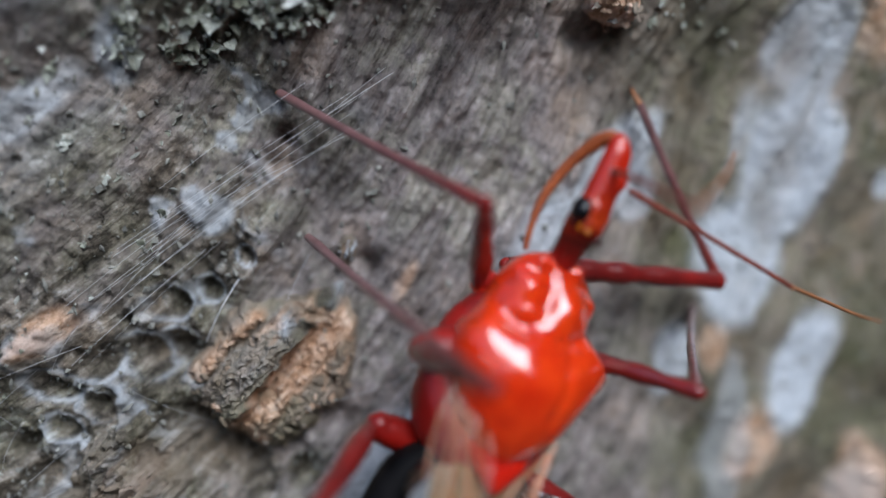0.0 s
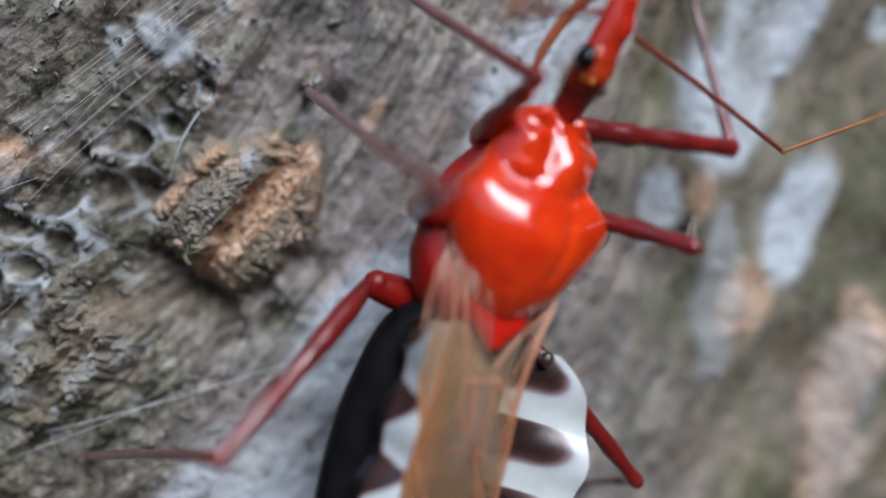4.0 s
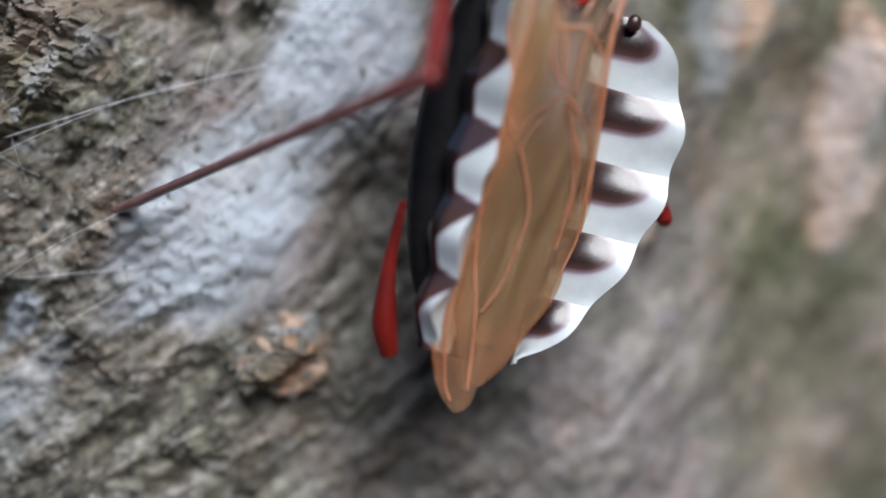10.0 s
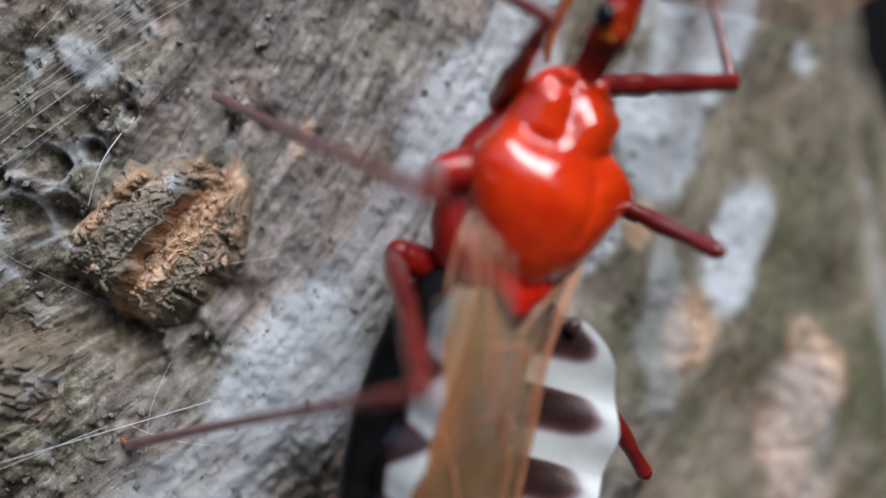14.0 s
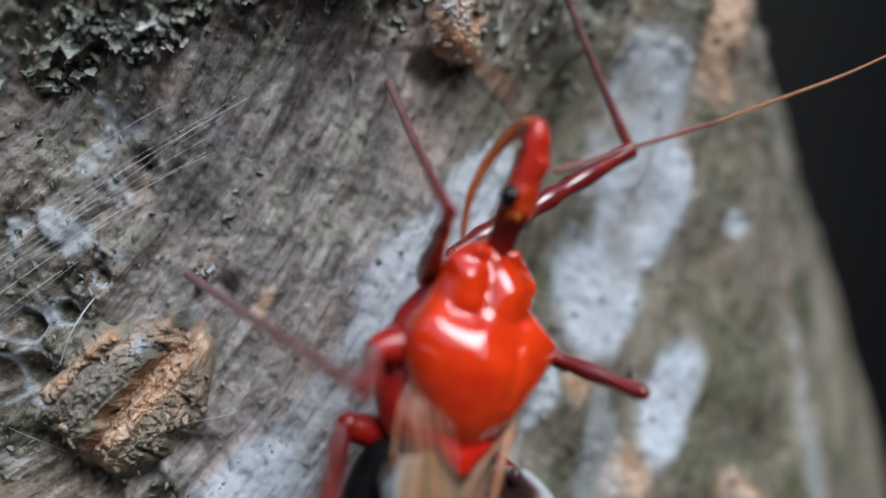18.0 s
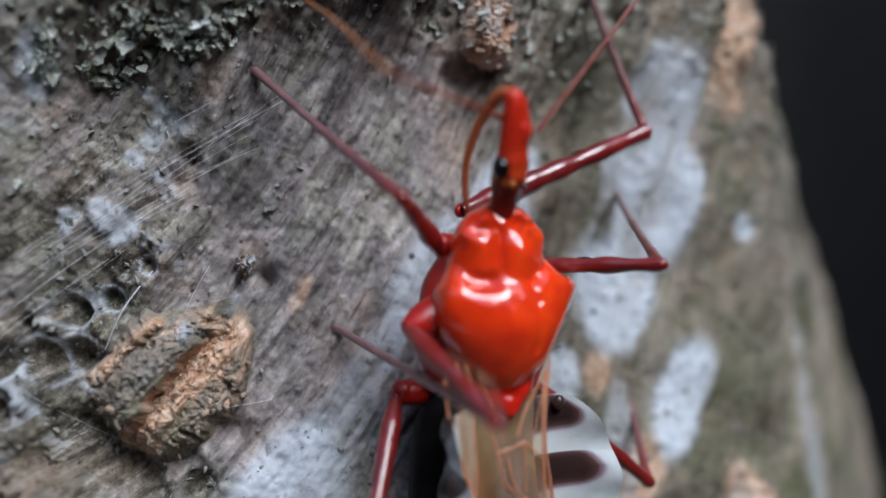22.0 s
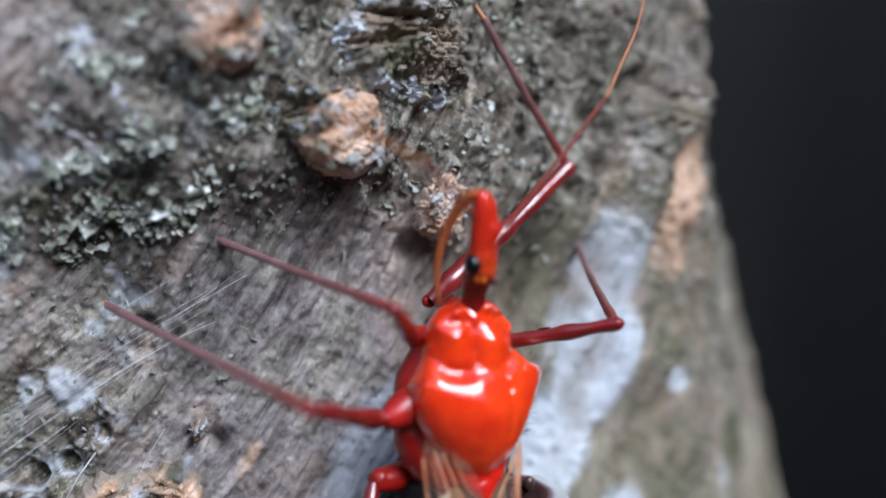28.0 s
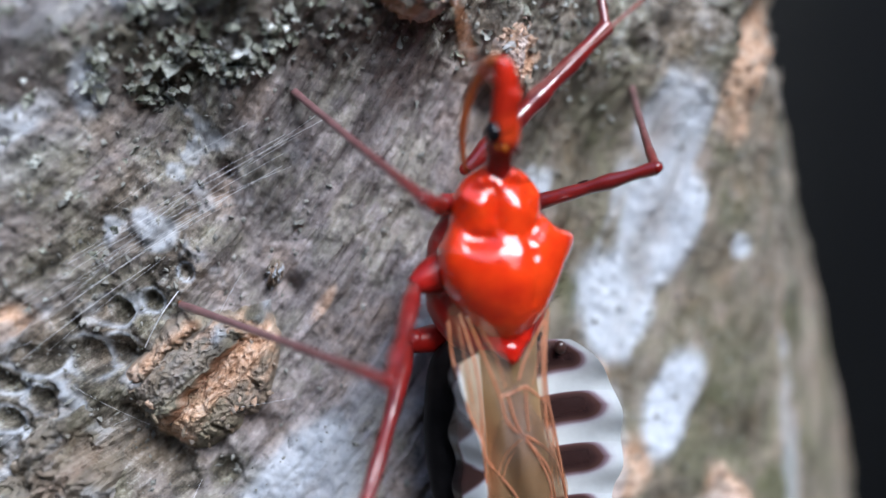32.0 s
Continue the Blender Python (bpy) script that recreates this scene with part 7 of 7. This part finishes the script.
    stride("hind_right", [
        (0.0, (8.18, -7.96, -1.15), (8.55, -7.62, -5.61)),
        (0.5, (8.15, -8.09, -1.14), (8.36, -7.78, -5.60)),
        (1.0, (8.09, -8.28, -1.14), (8.39, -8.05, -5.61)),
        (1.5, (8.00, -8.55, -1.13), (8.30, -8.48, -5.60)),
        (2.0, (7.88, -8.84, -1.12), (8.12, -9.02, -5.59)),
        (2.5, (7.76, -9.12, -1.13), (8.24, -9.30, -5.58)),
        (3.0, (7.63, -9.40, -1.13), (8.34, -9.97, -5.52)),
        (3.5, (7.49, -9.64, -1.10), (8.34, -10.61, -5.39)),
        (5.5, (6.90, -10.50, -0.66), (7.68, -13.39, -3.98)),
        (6.0, (6.57, -10.87, -0.63), (7.10, -13.75, -4.02)),
        (6.5, (6.56, -10.89, -0.75), (7.36, -14.12, -3.75)),
        (7.0, (6.23, -11.21, -0.53), (7.42, -13.87, -3.92)),
        (7.5, (6.15, -11.29, -1.04), (7.50, -13.98, -4.35)),
        (8.0, (5.85, -11.54, -1.20), (7.43, -13.32, -4.99)),
        (8.5, (5.70, -11.67, -1.09), (7.82, -12.97, -4.82)),
        (9.0, (5.60, -11.74, -1.20), (7.97, -12.55, -4.92)),
        (9.5, (5.57, -11.77, -1.11), (7.94, -12.43, -4.85)),
        (10.0, (5.51, -11.81, -1.11), (7.98, -12.40, -4.80)),
        (10.5, (5.40, -11.89, -1.08), (8.12, -12.35, -4.61)),
        (11.0, (5.35, -11.94, -0.84), (8.26, -12.08, -4.25)),
        (11.5, (5.57, -11.76, -1.08), (8.42, -12.29, -4.50)),
        (12.0, (5.90, -11.51, -1.10), (8.45, -12.75, -4.57)),
        (12.5, (6.17, -11.28, -1.09), (8.67, -12.51, -4.60)),
        (13.0, (6.41, -11.05, -1.09), (8.97, -12.29, -4.55)),
        (13.5, (6.64, -10.81, -1.10), (9.28, -11.93, -4.54)),
        (14.0, (6.82, -10.60, -1.10), (9.55, -11.51, -4.54)),
        (14.5, (6.96, -10.43, -1.10), (9.37, -10.80, -4.85)),
        (15.0, (7.09, -10.26, -1.12), (9.23, -10.71, -5.03)),
        (15.5, (7.11, -10.23, -1.10), (8.85, -10.45, -5.22)),
        (17.5, (7.16, -10.15, -1.09), (8.12, -8.91, -5.29)),
        (18.0, (7.19, -10.12, -1.09), (7.93, -8.92, -5.34)),
        (18.5, (7.26, -10.01, -1.11), (7.48, -9.28, -5.53)),
        (19.0, (7.29, -9.96, -1.13), (7.66, -9.50, -5.58)),
        (19.5, (7.26, -10.01, -1.11), (7.90, -9.35, -5.50)),
        (20.0, (7.21, -10.09, -1.13), (7.33, -9.55, -5.57)),
        (20.5, (7.11, -10.23, -1.17), (7.41, -9.23, -5.53)),
        (21.0, (6.81, -10.56, -1.71), (7.97, -8.60, -5.56)),
        (21.5, (6.83, -10.59, -1.15), (7.82, -8.49, -4.98)),
        (22.0, (6.66, -10.78, -1.29), (7.99, -8.12, -4.64)),
        (22.5, (6.62, -10.83, -1.15), (7.82, -8.02, -4.42)),
        (23.0, (6.30, -11.12, -1.69), (7.85, -7.84, -4.32)),
        (23.5, (6.42, -11.05, -1.18), (7.72, -8.13, -4.33)),
        (24.0, (6.09, -11.28, -1.96), (7.81, -8.04, -4.52)),
        (24.5, (6.47, -10.99, -1.16), (7.62, -8.18, -4.46)),
        (25.0, (6.44, -11.02, -1.09), (7.76, -8.38, -4.46)),
        (25.5, (6.32, -10.96, -1.12), (7.52, -8.85, -4.61)),
        (27.5, (2.32, -11.20, -1.70), (2.62, -15.27, -3.21)),
        (28.0, (2.30, -11.20, -1.70), (2.60, -15.30, -3.20)),
        (28.5, (2.30, -11.20, -1.70), (2.60, -15.30, -3.20)),
        (29.0, (2.30, -11.20, -1.70), (2.60, -15.30, -3.20)),
        (29.5, (2.30, -11.20, -1.70), (2.60, -15.30, -3.20)),
        (30.0, (2.30, -11.20, -1.70), (2.60, -15.30, -3.20)),
        (30.5, (2.30, -11.20, -1.70), (2.60, -15.30, -3.20)),
        (31.0, (2.30, -11.20, -1.70), (2.60, -15.30, -3.20)),
        (31.5, (2.30, -11.20, -1.70), (2.60, -15.30, -3.20)),
        (32.0, (2.30, -11.20, -1.70), (2.60, -15.30, -3.20)),
    ])
    wave("right", (0.88, 2.63, 1.21), [
        (0.0, (6.58, 1.67, 2.45), (13.29, 2.59, -0.33)),
        (0.5, (6.55, 1.14, 1.93), (13.49, 1.79, -0.29)),
        (1.0, (6.41, 0.84, 2.32), (13.33, 0.83, -0.06)),
        (1.5, (6.39, 0.71, 2.09), (13.45, 1.03, 0.20)),
        (2.0, (6.20, 0.86, 3.16), (13.12, 1.02, 0.76)),
        (2.5, (6.56, 1.36, 2.19), (13.51, 2.60, 0.26)),
        (3.0, (6.60, 2.19, 2.62), (13.30, 3.69, 0.08)),
        (3.5, (6.67, 1.67, 1.82), (13.08, 4.58, -0.20)),
        (5.5, (6.56, 1.03, 1.43), (11.72, 6.10, 0.33)),
        (6.0, (6.48, 0.76, 1.41), (11.35, 6.11, 0.34)),
        (6.5, (6.44, 0.65, 1.40), (10.92, 6.33, 0.27)),
        (7.0, (6.33, 0.36, 1.40), (10.62, 6.17, 0.19)),
        (7.5, (6.24, 0.16, 1.40), (10.14, 6.25, 0.24)),
        (8.0, (6.16, -0.01, 1.40), (9.78, 6.27, 0.36)),
        (8.5, (6.09, -0.14, 1.40), (9.26, 6.42, 0.68)),
        (9.0, (6.02, -0.28, 1.40), (8.70, 6.52, 0.99)),
        (9.5, (5.90, -0.48, 1.40), (8.43, 6.39, 1.51)),
        (10.0, (5.75, -0.70, 1.40), (8.20, 6.17, 2.05)),
        (10.5, (5.63, -0.87, 1.40), (7.83, 6.01, 2.60)),
        (11.0, (5.58, -0.93, 1.41), (7.45, 5.92, 3.22)),
        (11.5, (5.43, -1.12, 1.41), (7.46, 5.77, 2.84)),
        (12.0, (5.21, -1.37, 1.42), (7.59, 5.46, 2.58)),
        (12.5, (5.13, -1.45, 1.51), (7.26, 5.44, 2.78)),
        (13.0, (5.02, -1.53, 1.84), (7.05, 5.40, 3.04)),
        (13.5, (4.65, -1.48, 3.12), (6.96, 5.46, 3.34)),
        (14.0, (1.62, 1.53, 6.91), (6.86, 5.48, 3.63)),
        (14.5, (5.87, 1.90, 4.25), (9.77, 7.83, 2.44)),
        (15.0, (5.61, 4.71, 4.13), (11.81, 7.94, 1.96)),
        (15.5, (6.17, 5.17, 1.78), (12.33, 9.05, 1.06)),
        (17.5, (5.60, 6.14, 1.76), (10.65, 11.43, 1.62)),
        (18.0, (6.00, 5.48, 1.95), (12.01, 9.49, 3.18)),
        (18.5, (6.24, 4.88, 2.26), (12.67, 8.20, 3.32)),
        (19.0, (5.98, 5.58, 1.68), (9.91, 11.37, 3.92)),
        (19.5, (5.28, 6.55, 1.72), (8.64, 12.18, -1.52)),
        (20.0, (4.96, 6.39, -0.75), (8.16, 11.19, -5.25)),
        (20.5, (4.31, 6.32, -1.85), (7.54, 11.33, -6.10)),
        (21.0, (4.74, 6.53, -0.93), (8.22, 10.22, -6.21)),
        (21.5, (4.93, 6.90, 0.66), (8.05, 9.79, -5.29)),
        (22.0, (4.84, 7.01, 1.07), (8.24, 9.65, -4.85)),
        (22.5, (5.24, 6.60, 1.57), (8.34, 10.03, -4.11)),
        (23.0, (5.54, 6.12, 2.31), (8.35, 10.02, -3.21)),
        (23.5, (5.27, 6.57, 1.43), (8.87, 10.63, -3.48)),
        (24.0, (4.86, 6.92, 0.53), (9.26, 10.99, -3.67)),
        (24.5, (4.76, 7.08, 1.26), (8.89, 11.17, -3.19)),
        (25.0, (4.59, 7.19, 1.91), (8.79, 10.92, -2.79)),
        (25.5, (4.61, 7.20, 1.58), (9.12, 11.19, -2.58)),
        (27.5, (4.64, 7.15, 1.76), (9.23, 11.34, -2.10)),
        (28.0, (4.69, 7.06, 2.15), (9.44, 11.32, -1.43)),
        (28.5, (4.78, 7.03, 1.78), (9.57, 11.06, -2.02)),
        (29.0, (4.86, 6.93, 2.03), (9.27, 10.60, -2.52)),
        (29.5, (4.74, 7.06, 1.78), (8.92, 10.83, -2.91)),
        (30.0, (4.63, 7.14, 2.03), (8.30, 10.88, -3.08)),
        (30.5, (4.76, 7.08, 1.51), (8.55, 10.96, -3.41)),
        (31.0, (4.86, 6.98, 1.07), (8.73, 10.94, -3.73)),
        (31.5, (5.41, 6.42, 1.21), (8.94, 10.64, -3.62)),
        (32.0, (5.86, 5.79, 0.88), (9.14, 10.49, -3.67)),
    ])
    wave("left", (-0.09, 3.02, 1.01), [
        (0.0, (-0.02, 1.56, 5.93), (3.27, 4.74, 2.23)),
        (0.5, (0.09, 0.78, 5.63), (2.99, 4.71, 2.33)),
        (1.0, (-0.13, 1.52, 5.92), (3.15, 4.81, 2.31)),
        (1.5, (-0.12, 0.81, 5.65), (2.95, 4.59, 2.33)),
        (2.0, (-0.30, 1.60, 5.94), (3.15, 4.66, 2.29)),
        (2.5, (-0.58, 1.18, 5.78), (2.20, 5.09, 2.37)),
        (3.0, (-0.73, 1.94, 5.99), (1.63, 5.71, 2.14)),
        (3.5, (-3.04, 1.11, 4.76), (0.34, 5.16, 2.14)),
        (5.5, (-4.87, 1.47, 2.11), (-0.99, 5.90, 2.07)),
        (6.0, (-4.93, 1.45, 1.80), (-1.19, 6.00, 1.97)),
        (6.5, (-4.95, 1.47, 1.69), (-1.35, 6.13, 1.81)),
        (7.0, (-4.91, 1.33, 1.63), (-1.31, 5.98, 1.65)),
        (7.5, (-4.88, 1.24, 1.61), (-1.46, 6.03, 1.69)),
        (8.0, (-4.85, 1.17, 1.61), (-1.47, 5.99, 1.77)),
        (8.5, (-4.80, 1.04, 1.60), (-1.58, 5.96, 1.92)),
        (9.0, (-4.74, 0.89, 1.60), (-1.69, 5.91, 2.05)),
        (9.5, (-4.68, 0.77, 1.60), (-1.60, 5.74, 2.30)),
        (10.0, (-4.60, 0.61, 1.60), (-1.45, 5.49, 2.58)),
        (10.5, (-4.50, 0.43, 1.59), (-1.40, 5.27, 2.87)),
        (11.0, (-4.41, 0.29, 1.63), (-1.40, 5.10, 3.22)),
        (11.5, (-4.27, 0.10, 1.68), (-1.00, 4.85, 2.85)),
        (12.0, (-4.06, -0.16, 1.77), (-0.46, 4.42, 2.59)),
        (12.5, (-3.78, -0.42, 2.03), (-0.29, 4.29, 2.53)),
        (13.0, (-3.31, -0.64, 2.65), (0.08, 4.17, 2.55)),
        (13.5, (-2.35, -0.50, 4.00), (0.80, 4.29, 2.65)),
        (14.0, (-0.30, 1.21, 5.82), (2.14, 5.40, 2.48)),
        (14.5, (-0.09, 0.96, 5.71), (2.80, 5.56, 3.46)),
        (15.0, (-0.24, 1.87, 6.02), (3.96, 5.59, 4.23)),
        (15.5, (-1.63, 1.06, 5.50), (2.14, 5.19, 3.66)),
        (17.5, (-3.91, 2.31, 4.37), (-2.49, 6.75, 0.77)),
        (18.0, (-2.93, 3.30, 5.28), (-3.78, 6.47, 0.40)),
        (18.5, (-3.88, 3.39, 4.46), (-6.31, 6.54, 0.12)),
        (19.0, (-3.76, 3.84, 4.51), (-7.76, 6.37, 0.99)),
        (19.5, (-4.33, 3.96, 3.76), (-8.11, 7.51, 0.98)),
        (20.0, (-4.23, 4.49, 3.64), (-8.62, 7.61, 1.23)),
        (20.5, (-4.83, 5.08, 1.41), (-8.06, 7.90, -2.62)),
        (21.0, (-4.87, 5.29, 0.74), (-6.59, 7.79, -4.29)),
        (21.5, (-4.84, 4.83, 1.78), (-6.21, 7.41, -3.33)),
        (22.0, (-4.66, 4.35, 2.92), (-5.73, 7.10, -2.17)),
        (22.5, (-4.72, 4.59, 2.58), (-5.44, 7.80, -2.30)),
        (23.0, (-4.50, 4.90, 2.86), (-5.10, 8.03, -2.09)),
        (23.5, (-4.81, 4.45, 2.47), (-4.30, 7.83, -2.32)),
        (24.0, (-4.86, 4.14, 2.57), (-3.62, 7.23, -2.29)),
        (24.5, (-4.64, 4.09, 3.15), (-2.89, 6.86, -1.74)),
        (25.0, (-3.57, 4.01, 4.65), (-2.17, 5.73, -0.81)),
        (25.5, (-4.40, 4.05, 3.62), (-2.36, 6.32, -1.41)),
        (27.5, (-4.19, 4.72, 3.59), (-5.28, 6.80, -1.80)),
        (28.0, (-3.54, 4.88, 4.32), (-5.22, 7.03, -0.90)),
        (28.5, (-4.19, 4.98, 3.42), (-5.56, 7.61, -1.66)),
        (29.0, (-4.27, 5.10, 3.16), (-5.89, 7.82, -1.80)),
        (29.5, (-4.06, 5.24, 3.41), (-4.10, 7.79, -1.90)),
        (30.0, (-3.26, 5.49, 4.20), (-2.26, 7.50, -1.24)),
        (30.5, (-3.64, 4.90, 4.21), (-1.96, 6.84, -1.08)),
        (31.0, (-2.82, 4.06, 5.23), (-1.85, 5.98, -0.25)),
        (31.5, (-3.45, 4.10, 4.74), (-1.46, 6.18, -0.39)),
        (32.0, (-2.61, 4.05, 5.36), (-1.30, 6.31, 0.08)),
    ])


motions()
